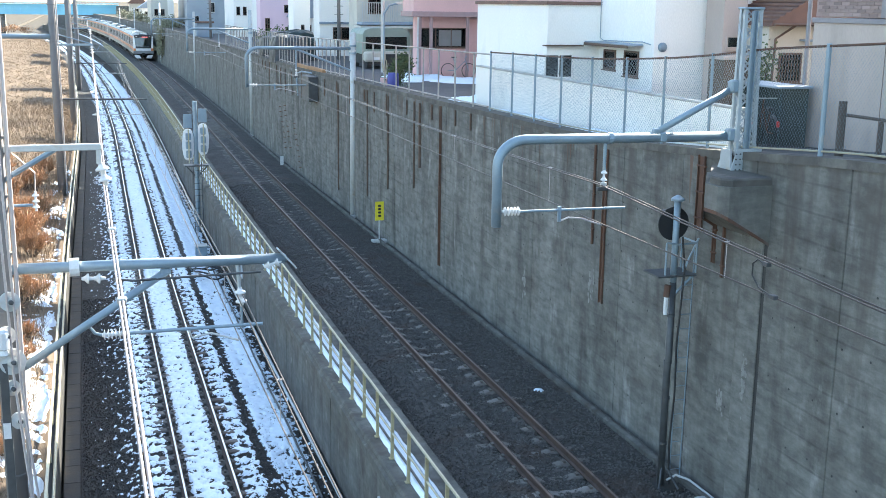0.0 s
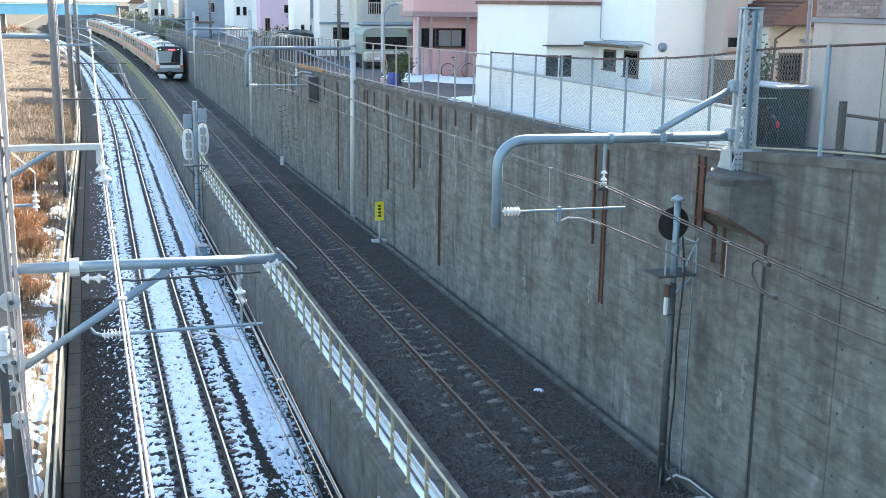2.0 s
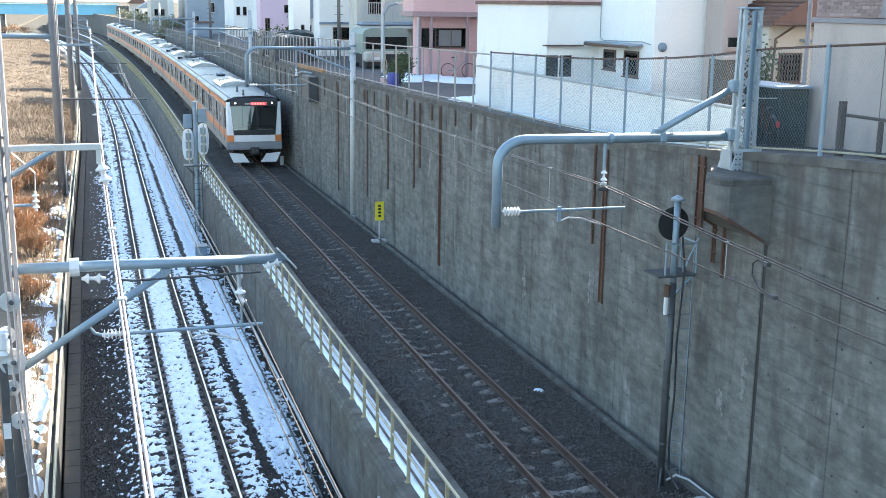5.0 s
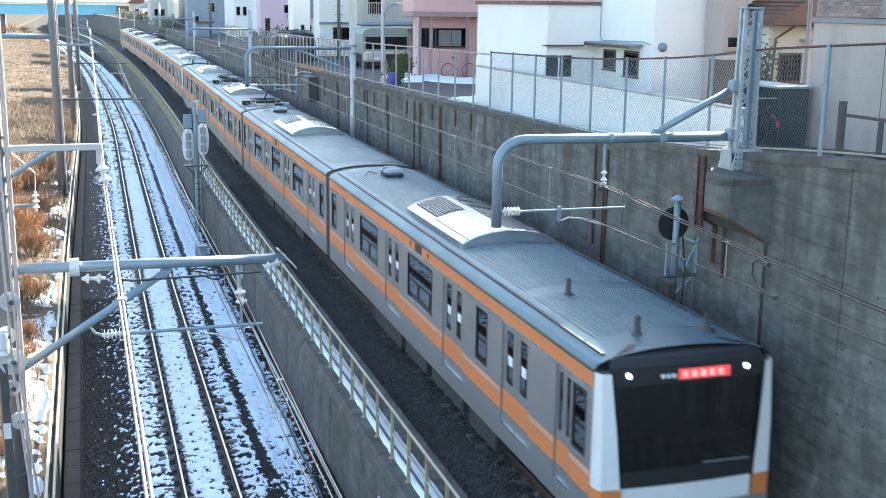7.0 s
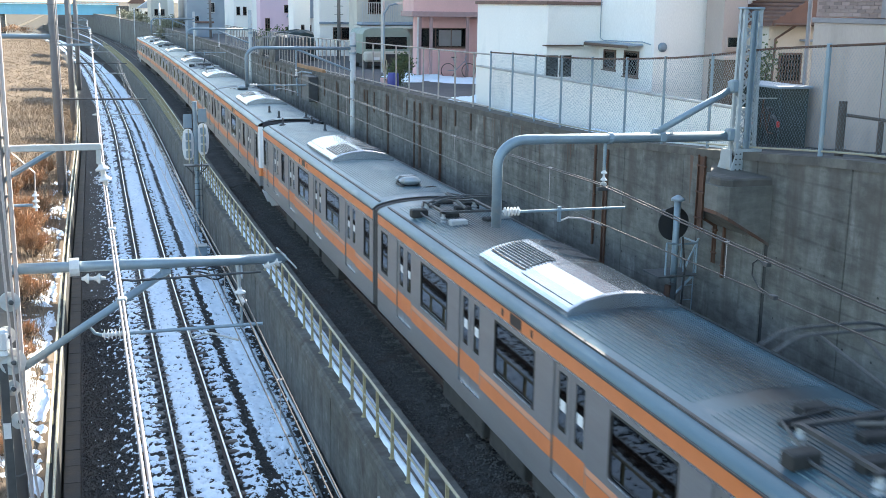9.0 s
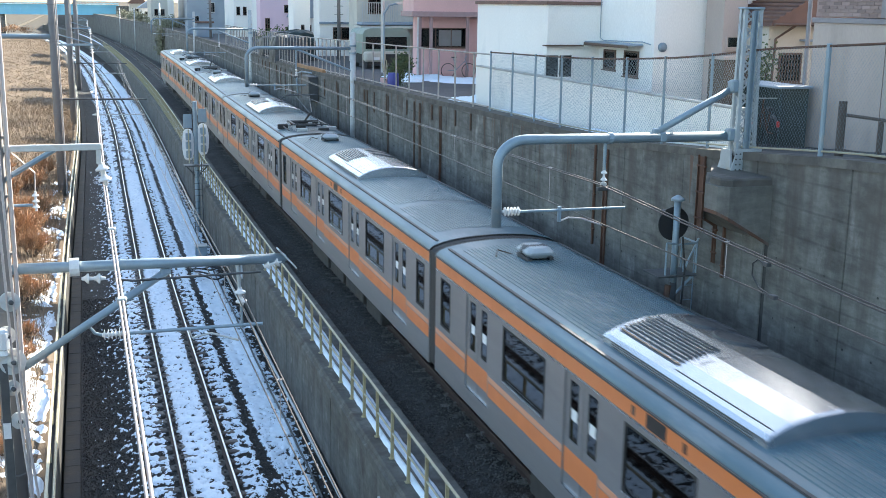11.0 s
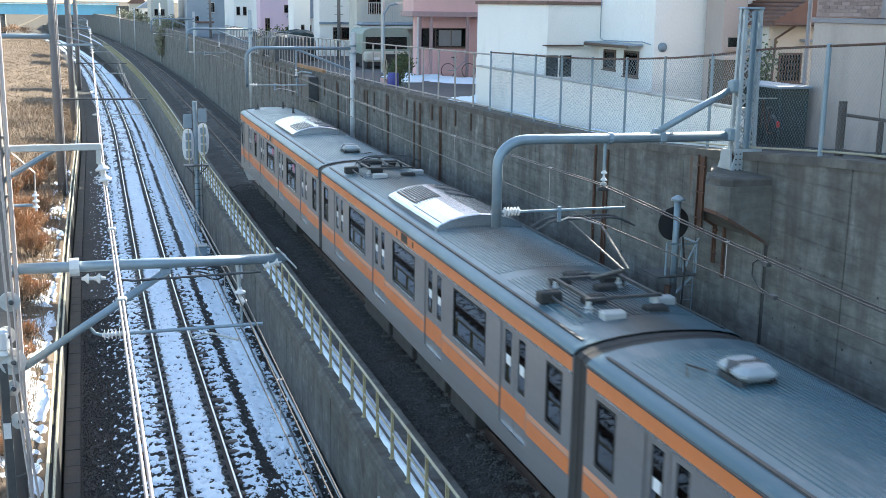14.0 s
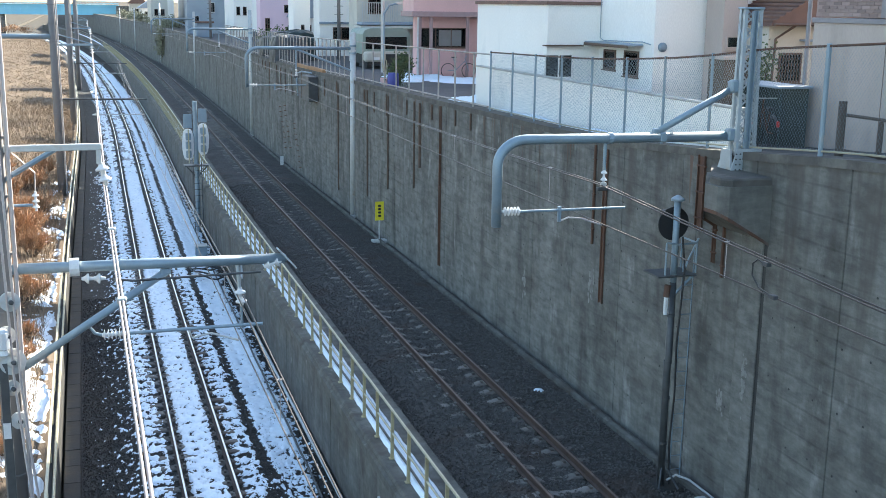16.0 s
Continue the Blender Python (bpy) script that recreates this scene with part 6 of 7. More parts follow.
def window_y(house, x0, x1, z0, z1, y, frame_mat, n=2, dark=True):
    """A window in a wall that faces -y: frame, panes, sill, and a sheet for the room."""
    f = 0.05
    b = Build().box(x0, x1, y - 0.04, y + 0.02, z1 - f, z1).box(x0, x1, y - 0.04, y + 0.02, z0, z0 + f).box(x0, x0 + f, y - 0.04, y + 0.02, z0 + f, z1 - f).box(x1 - f, x1, y - 0.04, y + 0.02, z0 + f, z1 - f)
    for k in range(1, n):
        c = x0 + (x1 - x0) * k / n
        b.box(c - 0.02, c + 0.02, y - 0.035, y + 0.015, z0 + f, z1 - f)
    w = part("window", b, frame_mat, house)
    for k in range(n):
        part("pane", Build().box(x0 + (x1 - x0) * k / n + 0.02, x0 + (x1 - x0) * (k + 1) / n - 0.02, y - 0.012, y - 0.006, z0 + f, z1 - f), HGLASS, w)
    # Flat sheet on the solid wall; dark colour stands in for the unlit room.
    part("window_recess", Build().box(x0 + f, x1 - f, y - 0.004, y - 0.001, z0 + f, z1 - f), STEEL_D if dark else INNER, w)
    part("sill", Build().box(x0 - 0.04, x1 + 0.04, y - 0.08, y + 0.02, z0 - 0.04, z0 - 0.001), frame_mat, w)
    return w


def window_x(house, y0, y1, z0, z1, x, frame_mat, n=2, dark=True):
    """A window in a wall that faces -x, with the same sheet for the room."""
    f = 0.05
    b = Build().box(x - 0.04, x + 0.02, y0, y1, z1 - f, z1).box(x - 0.04, x + 0.02, y0, y1, z0, z0 + f).box(x - 0.04, x + 0.02, y0, y0 + f, z0 + f, z1 - f).box(x - 0.04, x + 0.02, y1 - f, y1, z0 + f, z1 - f)
    for k in range(1, n):
        c = y0 + (y1 - y0) * k / n
        b.box(x - 0.035, x + 0.015, c - 0.02, c + 0.02, z0 + f, z1 - f)
    w = part("window", b, frame_mat, house)
    for k in range(n):
        part("pane", Build().box(x - 0.012, x - 0.006, y0 + (y1 - y0) * k / n + 0.02, y0 + (y1 - y0) * (k + 1) / n - 0.02, z0 + f, z1 - f), HGLASS, w)
    # Same flat sheet, coloured for the unlit room behind the panes.
    part("window_recess", Build().box(x - 0.004, x - 0.001, y0 + f, y1 - f, z0 + f, z1 - f), STEEL_D if dark else INNER, w)
    part("sill", Build().box(x - 0.08, x + 0.02, y0 - 0.04, y1 + 0.04, z0 - 0.04, z0 - 0.001), frame_mat, w)
    return w


def white_house():
    h = thing("white_house", "white stucco house with small brown windows above the cutting", "house")
    part("wall", Build().box(13.2, 20, 31.0, 37.2, 4.9, 8.70), STUCCO, h, "white stucco rear wing")
    part("parapet", Build().box(13.12, 20.05, 30.92, 37.25, 8.70, 8.80, ch=0.01), TILE_R, h, "dull red roof edge")
    part("wall", Build().box(14.9, 22, 27.6, 31.0, 4.9, 13.4), STUCCO, h, "tall white stucco wall")
    part("upper_wall", Build().box(14.95, 20, 31.0, 37.0, 8.80, 13.0), PINKW, h, "dull pink upper wall")
    part("plinth", Build().box(13.17, 13.2, 31.0, 37.2, 4.9, 6.9).box(13.16, 14.9, 30.96, 31.0, 4.9, 5.4), STUCCO, h)
    window_y(h, 13.12, 14.05, 6.55, 7.28, 31.0, STUCCO, 2)
    part("lintel", Build().box(13.05, 14.3, 30.8, 31.0, 7.5, 7.54), BROWN, h)
    window_x(h, 29.85, 30.62, 6.85, 7.43, 14.9, BROWN, 1)
    window_x(h, 28.42, 29.3, 6.73, 7.45, 14.9, BROWN, 1)
    part("canopy", Build().box(14.4, 14.9, 28.2, 31.3, 7.60, 7.66, ch=0.01), GREYW, h, "thin grey window canopy")
    part("canopy_fascia", Build().box(14.38, 14.42, 28.2, 31.3, 7.54, 7.62), BROWN, h)
    part("wall_vent", Build().lathe((15.15, 27.6, 7.6), (0, -1, 0), [(0, 0.13), (0.05, 0.13), (0.1, 0.08), (0.11, 0.02)], 14), GALV, h, "round metal wall vent")
    part("meter_box", Build().box(14.8, 14.9, 32.1, 32.3, 7.5, 7.7, ch=0.01).box(14.85, 14.9, 32.15, 32.2, 7.2, 7.5), STEEL_D, h)
    part("conduit", Build().tube([(14.87, 30.96, 10.5), (14.87, 30.9, 7.75), (14.86, 30.6, 7.68), (14.86, 28.2, 7.72), (14.86, 27.7, 7.66)], 0.015, 5), GREYW, h)
    part("downpipe", Build().tube([(17.0, 27.5, 13), (17.0, 27.5, 4.9)], 0.05, 8), BROWN, h, "brown downpipe")
    g = thing("block_wall", "low pale block wall in front of the white house", "garden wall")
    part("wall_body", Build().box(12.0, 12.12, 18.7, 33.8, 4.9, 6.75), STUCCO, g)
    part("coping", Build().box(11.97, 12.15, 18.65, 33.85, 6.75, 6.8, ch=0.01), CONC_L, g)


def tan_house():
    h = thing("tan_house", "tan rendered house with a small pale window for a warm glint", "house")
    part("wall", Build().box(16.4, 17.1, 26.6, 27.5, 4.9, 12.5), STUCCO_B, h, "tan rendered wall")
    # Pale backing stands in for a warm glint seen on this house.
    window_y(h, 16.5, 16.95, 7.6, 7.95, 26.6, STUCCO_B, 1, dark=False)
    part("lower_wall", Build().box(16.0, 17.0, 25.8, 26.55, 4.9, 7.35), WOODP, h, "dark boarded lean-to")
    part("lean_to_roof", Build().box(15.9, 17.05, 25.7, 26.58, 7.35, 7.45, ch=0.01), STUCCO_B, h)


def tiled_house():
    h = thing("tiled_house", "pale house with brown tiled roof and barred window", "house")
    part("wall", Build().box(17.15, 21, 25.6, 30, 4.9, 8.31), CREAMW, h, "pale rendered wall")
    b = Build()
    o = [(16.95, 8.31), (19.2, 9.55), (21.4, 8.31), (21.4, 8.23), (16.95, 8.23)]
    b.quad_strip([[(x, y, z) for x, z in o] for y in (25.2, 30.3)], close=True)
    b.f += [(4, 3, 2, 1, 0), (5, 6, 7, 8, 9)]
    rf = part("roof", b, TILE_R, h, "brown tiled roof")
    for k in range(12):
        u = k / 12
        part("tile_course", Build().box(16.97 + 2.2 * u, 17.17 + 2.2 * u, 25.18, 30.32, 8.34 + u * 1.2, 8.38 + u * 1.2), TILE_R, rf)
    part("gutter", Build().tube([(16.98, 25.1, 8.27), (19.6, 25.1, 8.27)], 0.035, 8), BROWN, h)
    part("downpipe", Build().tube([(17.6, 25.1, 8.25), (17.3, 25.5, 7.9), (17.2, 25.5, 5)], 0.035, 8), BROWN, h)
    window_y(h, 17.5, 18.2, 6.76, 7.54, 25.6, BROWN, 1)
    for k in range(7):
        part("window_bar", Build().box(17.57 + 0.09 * k, 17.59 + 0.09 * k, 25.5, 25.52, 6.8, 7.5), BROWN, h)
    part("shelf", Build().box(18.1, 18.7, 25.2, 25.6, 7.84, 7.89), GREYW, h)


def beige_house():
    h = thing("beige_house", "beige clad house with a brick-faced upper band", "house")
    part("wall", Build().box(14.1, 22, 12, 19.5, 4.9, 8.40), STUCCO_B, h, "beige clad wall")
    part("band", Build().box(14.06, 22, 11.96, 19.54, 8.40, 8.50, ch=0.01), MAUVE, h, "mauve grey trim band")
    core = part("upper_wall", Build().box(14.12, 22, 12.02, 19.48, 8.52, 11.5), BRICKM, h, "mottled brown brick upper wall")
    me = Build().box(-0.012, 0.0, 0.004, 0.236, 0.004, 0.066, ch=0.004).mesh("brick", BRICKM)
    for r in range(10):
        for k in range(30):
            part("brick", me, BRICKM, core, m=pose(14.12, 12.1 + 0.24 * k + (0.12 if r % 2 else 0), 8.53 + 0.07 * r))
    for r in range(10):
        for k in range(9):
            part("brick", me, BRICKM, core, m=pose(14.16 + 0.24 * k + (0.12 if r % 2 else 0), 19.48, 8.53 + 0.07 * r, 0, 0, -90))
    part("downpipe", Build().tube([(14.05, 19.6, 11.5), (14.05, 19.6, 4.9)], 0.045, 8), MAUVE, h, "brown downpipe")
    for y in (15.6, 17.3):
        part("panel_joint", Build().box(14.094, 14.1, y - 0.008, y + 0.008, 4.9, 8.4), BROWN, h)
    part("pilaster", Build().box(14.02, 14.1, 17.25, 17.42, 8.52, 11.5), MAUVE, h)


def shed():
    s = thing("bicycle_shed", "dark green sheet-steel bicycle shelter behind the fence", "shed")
    part("back_wall", Build().box(13.9, 13.95, 19.3, 20.9, 5.6, 7.1), GREENP, s)
    part("side_wall", Build().box(13.3, 13.9, 20.9, 20.95, 5.6, 7.1), GREENP, s)
    part("roof", Build().box(13.2, 14.0, 19.2, 21.0, 7.1, 7.15, ch=0.012), GREYW, s)
    for x, y in ((13.32, 19.3), (13.9, 19.25)):
        part("post", Build().tube([(x, y, 5.6), (x, y, 7.1)], 0.025, 8), GREENP, s)
    f = thing("timber_fence", "dark timber post and rail fence beside the beige house", "fence")
    for y, hgt in ((15.9, 1.5), (14.9, 1.25), (13.9, 1.25)):
        part("post", Build().tube([(12.2, y, ZT(y) - 0.15), (12.2, y, 5.65 + hgt)], 0.07 if hgt > 1.3 else 0.04, 8), WOODP, f)
    for z in (6.95, 6.35):
        part("rail", Build().tube([(12.2, 15.9, z - 0.02), (12.2, 12.0, z)], 0.03, 6), WOODP, f)


def pink_house():
    h = thing("pink_house", "dull pink two-storey house with a carport and open stair", "house")
    part("wall", Build().box(14.9, 24, 50, 51, 4.9, 8.1), PINKW, h, "pink lower wall")
    part("upper_wall", Build().box(14.4, 24, 49.2, 51, 8.36, 12), PINKW, h, "pink upper storey")
    part("beam", Build().box(14.3, 24, 49.1, 51, 8.12, 8.36, ch=0.02), PINKB, h, "faded mauve edge beam")
    for x in (14.72, 15.25, 17.0):
        part("post", Build().box(x - 0.06, x + 0.06, 49.2, 49.32, 4.9, 8.12), PINKB, h)
    window_y(h, 14.95, 17.2, 6.72, 7.62, 50.0, BROWN, 3)
    part("curtain", Build().box(15.85, 16.95, 49.975, 49.985, 6.8, 7.52), INNER, h, "pale curtain")
    b = Build()
    for k in range(9):
        b.box(17.3 + 0.24 * k, 17.56 + 0.24 * k, 47.6, 48.4, 5.2 + 0.2 * k, 5.24 + 0.2 * k)
    part("stair", b, BROWN, h, "open steel stair")
    part("stringer", Build().tube([(17.3, 47.6, 5.2), (19.6, 47.6, 7.1)], 0.05, 6), BROWN, h)
    part("soil_pipe", Build().tube([(14.6, 49.15, 5), (14.6, 49.15, 8.1)], 0.05, 8), GALV_W, h)


def far_houses():
    def house(name, label, mat, x0, x1, y, d, z1, wins, flat=True, roofmat=TILE_R, n=2):
        h = thing(name, label, "house", "houses beyond the yard")
        part("wall", Build().box(x0, x1, y, y + d, 4.6, z1), mat, h)
        if flat:
            part("roof", Build().box(x0 - 0.15, x1 + 0.15, y - 0.15, y + d, z1, z1 + 0.2, ch=0.02), roofmat, h)
        else:
            b = Build()
            o = [(x0 - 0.5, z1), ((x0 + x1) / 2, z1 + 1.6), (x1 + 0.5, z1), (x1 + 0.5, z1 - 0.12), (x0 - 0.5, z1 - 0.12)]
            b.quad_strip([[(x, q, z) for x, z in o] for q in (y - 0.5, y + d)], close=True)
            b.f += [(4, 3, 2, 1, 0), (5, 6, 7, 8, 9)]
            part("roof", b, roofmat, h)
        for a, c, e, g in wins:
            window_y(h, a, c, e, g, y, BROWN if mat is not GREYW else GALV_W, n)
        return h
    cr = house("cream_apartments", "cream apartment block with a railed balcony", CREAMW, 15.8, 22, 66, 2, 12, [(16.2, 16.9, 5.3, 7.1), (17.3, 18.3, 6.3, 7.0), (16.5, 17.5, 8.1, 9.4)])
    part("balcony", Build().box(15.8, 20, 64.8, 66, 7.45, 7.62, ch=0.02), GREYW, cr)
    for k in range(16):
        part("balcony_bar", Build().box(15.85 + 0.14 * k, 15.88 + 0.14 * k, 64.82, 64.85, 7.62, 8.7), GALV_W, cr)
    part("balcony_rail", Build().box(15.8, 18.2, 64.8, 64.87, 8.7, 8.75), GALV_W, cr)
    part("roof_slab", Build().box(15.6, 20, 64.4, 66, 7.25, 7.4, ch=0.02), CREAMW, cr)
    wh = house("white_town_house", "white rendered town house with ground-floor windows", STUCCO, 15.4, 17.9, 75, 2, 12, [(16.3, 17.5, 6.3, 7.1)])
    part("band", Build().box(15.38, 17.95, 74.9, 75, 7.3, 7.45), GREYW, wh)
    house("white_house_narrow", "narrow white rendered house", STUCCO, 14.2, 15.35, 78, 2, 11, [(14.7, 14.95, 6.0, 7.2)], n=1)
    house("gabled_house", "white house with a dark gabled roof", STUCCO, 17.2, 19.5, 92, 6, 7.6, [(17.6, 18.2, 6.0, 6.9)], flat=False, roofmat=GREYW)
    house("pale_pink_house", "pale pink house with small white-framed windows", PINKL, 14.5, 17.7, 95, 2, 12, [(16.5, 17.35, 7.86, 8.5), (14.9, 15.3, 6.0, 7.4), (16.6, 17.4, 5.9, 6.7)])
    house("white_flats", "white flats behind the railway", STUCCO, 16.2, 18.2, 125, 8, 14, [(16.5, 16.9, 7.3, 8.2), (17.2, 17.6, 7.3, 8.2)], n=1)
    house("grey_warehouse", "grey-blue clad warehouse with light windows", GREYW, 12.6, 17.2, 140, 3, 13, [(15.2, 15.9, 7.4, 8.6), (13.2, 14.0, 6.0, 7.0)])
    house("cream_flats", "cream flats with a flat roof", CREAMW, 11.4, 14.0, 190, 10, 12, [(11.9, 12.5, 6.4, 7.4), (12.9, 13.5, 6.4, 7.4)])
    house("white_block", "white block beside the line", STUCCO, 13.5, 17, 215, 12, 14, [(14, 14.8, 7, 8)])
    # Depth stretched along the line to keep sun off the far snow.
    house("grey_flats", "grey flats far along the line, lengthened to shade it", GREYW, 19.0, 26, 160, 70, 12.0, [(20, 21, 7, 8), (22, 23, 7, 8)])
    # Unseen block added to shade the cutting; its height sets the shadow edge.
    house("brown_flats", "unseen brown flats added behind the houses to shade the cutting", STUCCO_B, 22.5, 36, 28, 58, 13.95, [(23.5, 24.5, 7, 8)])
    house("cream_villa", "cream villa with a brown roof near the far bridge", CREAMW, 11.2, 14.6, 262, 6, 8.2, [(12, 13, 6, 7)], flat=False)
    house("white_villa", "white villa with a grey roof near the far bridge", STUCCO, 12.2, 15.8, 236, 5, 7.4, [(13, 14, 5.8, 6.6)], flat=False, roofmat=GREYW)
    house("blue_shed", "blue-grey tin shed behind the wall fence", GREYW, 12.2, 13.9, 125, 3, 6.4, [], n=1)
    # Both terraces continue the added shading row; depth and height serve its shadow.
    house("white_terrace", "white terrace far along the line, lengthened to shade it", STUCCO, 22.5, 34, 110, 48, 13.95, [(24, 25, 7, 8)])
    house("brown_terrace", "brown terrace behind the yard, set back to shade the line", PINKW, 22.5, 34, 88, 20, 13.95, [(24, 25, 7, 8)])


white_house()
tan_house()
tiled_house()
beige_house()
shed()
pink_house()
far_houses()


def yard():
    b = Build().quad_strip([[(XW(y) + 0.45, y, ZT(y) - 0.10), (26, y, ZT(y) - 0.10)] for y in steps(2, 150, 2, 6)])
    solo("yard", b, ASPH, "worn asphalt yard between the fence and the houses", kind="structure")
    for k, (x, y, sx, sy) in enumerate(((15.1, 48.6, 1.5, 1.6), (15.9, 46.3, 1.4, 1.5), (14.2, 50.6, 0.9, 0.8), (13.6, 46.8, 0.5, 0.6), (12.6, 35.6, 0.9, 1.3), (11.7, 28.5, 0.24, 3.4), (11.7, 23.0, 0.22, 2.6))):
        rows = []
        for i in range(7):
            r = i / 6
            rows.append([(x + sx * r * math.cos(q) * (1 + 0.25 * noise.noise((math.cos(q) * 2, math.sin(q) * 2, k))), y + sy * r * math.sin(q) * (1 + 0.25 * noise.noise((math.cos(q) * 2, math.sin(q) * 2, k + 9))),
                          ZT(y) - 0.10 + (0.16 if y > 36 else 0.1) * (1 - r ** 3) + 0.14 * noise.noise((math.cos(q) * r * 3, math.sin(q) * r * 3, k)) * (1 - r)) for q in [2 * math.pi * j / 24 for j in range(25)]])
        solo("snow_patch", Build().quad_strip(rows[::-1]), SNOW, "patch of old snow remaining on the yard", "snow", group="snow patches", smooth=True)
    t = thing("covered_truck", "small white truck under a faded green canopy", "truck", "", pose(14.5, 59.2, 5.18))
    prof = [(0.0, 0.85), (0.0, 1.9), (0.12, 2.1), (0.4, 2.2), (2.2, 2.22), (2.5, 2.12), (2.62, 1.9), (2.62, 0.85)]
    b = Build().quad_strip([[(x, y, z - 0.03 * abs(math.sin(3 * y))) for x, z in prof] for y in (0, 0.5, 1.0, 1.6, 2.2, 3.0)])
    n = len(prof)
    b.f += [tuple(range(n - 1, -1, -1)), tuple(range(5 * n, 6 * n))]
    part("canopy", b, TANK, t, "faded green canopy", smooth=False)
    part("hood", Build().box(0.0, 1.1, -0.7, 0.0, 0.45, 0.98, ch=0.08), CREAMW, t, "white engine hood")
    part("front_panel", Build().box(1.2, 2.55, -0.25, -0.02, 0.45, 1.0, ch=0.05), CREAMW, t)
    part("windscreen", Build().box(0.15, 2.45, -0.03, -0.012, 1.1, 1.75, ch=0.02), HGLASS, t, "dark windscreen")
    part("number_plate", Build().box(0.4, 0.75, -0.72, -0.7, 0.55, 0.7), PAPER, t)
    part("chassis", Build().box(0.1, 2.5, -0.6, 2.9, 0.3, 0.85, ch=0.03), UNDER, t)
    for x in (0.1, 2.2):
        for y in (-0.2, 2.4):
            part("wheel", Build().lathe((x, y, 0.32), (1, 0, 0), [(0, 0.1), (0, 0.32), (0.22, 0.32), (0.22, 0.1)], 16), RUBBER, t)
    for k, (x, y, w, d, h) in enumerate(((11.85, 67.0, 1.0, 2.2, 1.55), (13.0, 69.5, 0.9, 1.6, 1.75), (12.0, 73.0, 0.9, 2.0, 1.3))):
        t = thing("tarpaulin_stack", "stack under a dark crumpled tarpaulin behind the fence", "tarpaulin", "tarpaulin stacks")
        b = Build()
        rows = []
        for r, z in ((1.08, 0), (1.05, 0.3 * h), (1.0, 0.7 * h), (0.92, 0.95 * h), (0.7, h), (0.3, 1.03 * h), (0.02, 1.04 * h)):
            row = []
            for j in range(25):
                q = 2 * math.pi * j / 24
                cx, cy = math.cos(q), math.sin(q)
                e = 1 / max(abs(cx), abs(cy)) ** 0.75
                nn = 1 + 0.13 * noise.noise((cx * 3, cy * 3, z * 2 + k))
                row.append((x + w * r * cx * e * nn, y + d * 0.5 * r * cy * e * nn, ZT(y) - 0.1 + z * (1 + 0.08 * noise.noise((cx * 2, cy * 2, k + 5)))))
            rows.append(row)
        part("cover", b.quad_strip(rows), GREENP if k == 1 else STEEL_D, t)
    # Board for the wall-top kerb; its orange includes the sunlight falling there.
    kb = thing("kerb_plank", "orange-brown kerb board along the wall top, sunlight in its tone", "plank")
    for k in range(2):
        ya, yb = 52.6 + 3.5 * k, 56.0 + 3.5 * k
        part("board", Build().box(XW(ya) + 0.0, XW(ya) + 0.2, ya, yb, ZT(yb) + 0.02, ZT(ya) + 0.16, ch=0.015), PLANK, kb)
    d = thing("plastic_drum", "blue plastic drum by the fence", "drum")
    part("drum_body", Build().lathe((11.6, 42.4, 5.42), (0, 0, 1), [(0, 0.2), (0.02, 0.22), (0.3, 0.23), (0.55, 0.22), (0.62, 0.2), (0.63, 0.02)], 16), BLUEP, d)
    bi = thing("bicycle", "parked bicycle under the pink house", "bicycle")
    for x in (16.0, 17.0):
        part("wheel", Build().tube([(x + 0.33 * math.cos(q), 49.0, 5.72 + 0.33 * math.sin(q)) for q in [math.pi * i / 9 for i in range(19)]], 0.018, 6), BLACK, bi)
    part("bike_frame", Build().tube([(16.0, 49, 5.72), (16.35, 49, 5.72), (16.8, 49, 6.15), (16.3, 49, 6.15), (16.35, 49, 5.72)], 0.018, 6).tube([(17.0, 49, 5.72), (16.8, 49, 6.3), (16.9, 49, 6.35)], 0.018, 6).tube([(16.3, 49, 6.1), (16.26, 49, 6.3)], 0.015, 6), GALV, bi)
    part("saddle", Build().box(16.15, 16.4, 48.94, 49.06, 6.3, 6.35, ch=0.02), BLACK, bi)
    p = thing("utility_pole", "grey utility pole with a street lamp", "utility pole")
    part("shaft", Build().tube([(14.5, 55, 5), (14.5, 55, 12)], 0.1, 10), GALV_W, p)


yard()


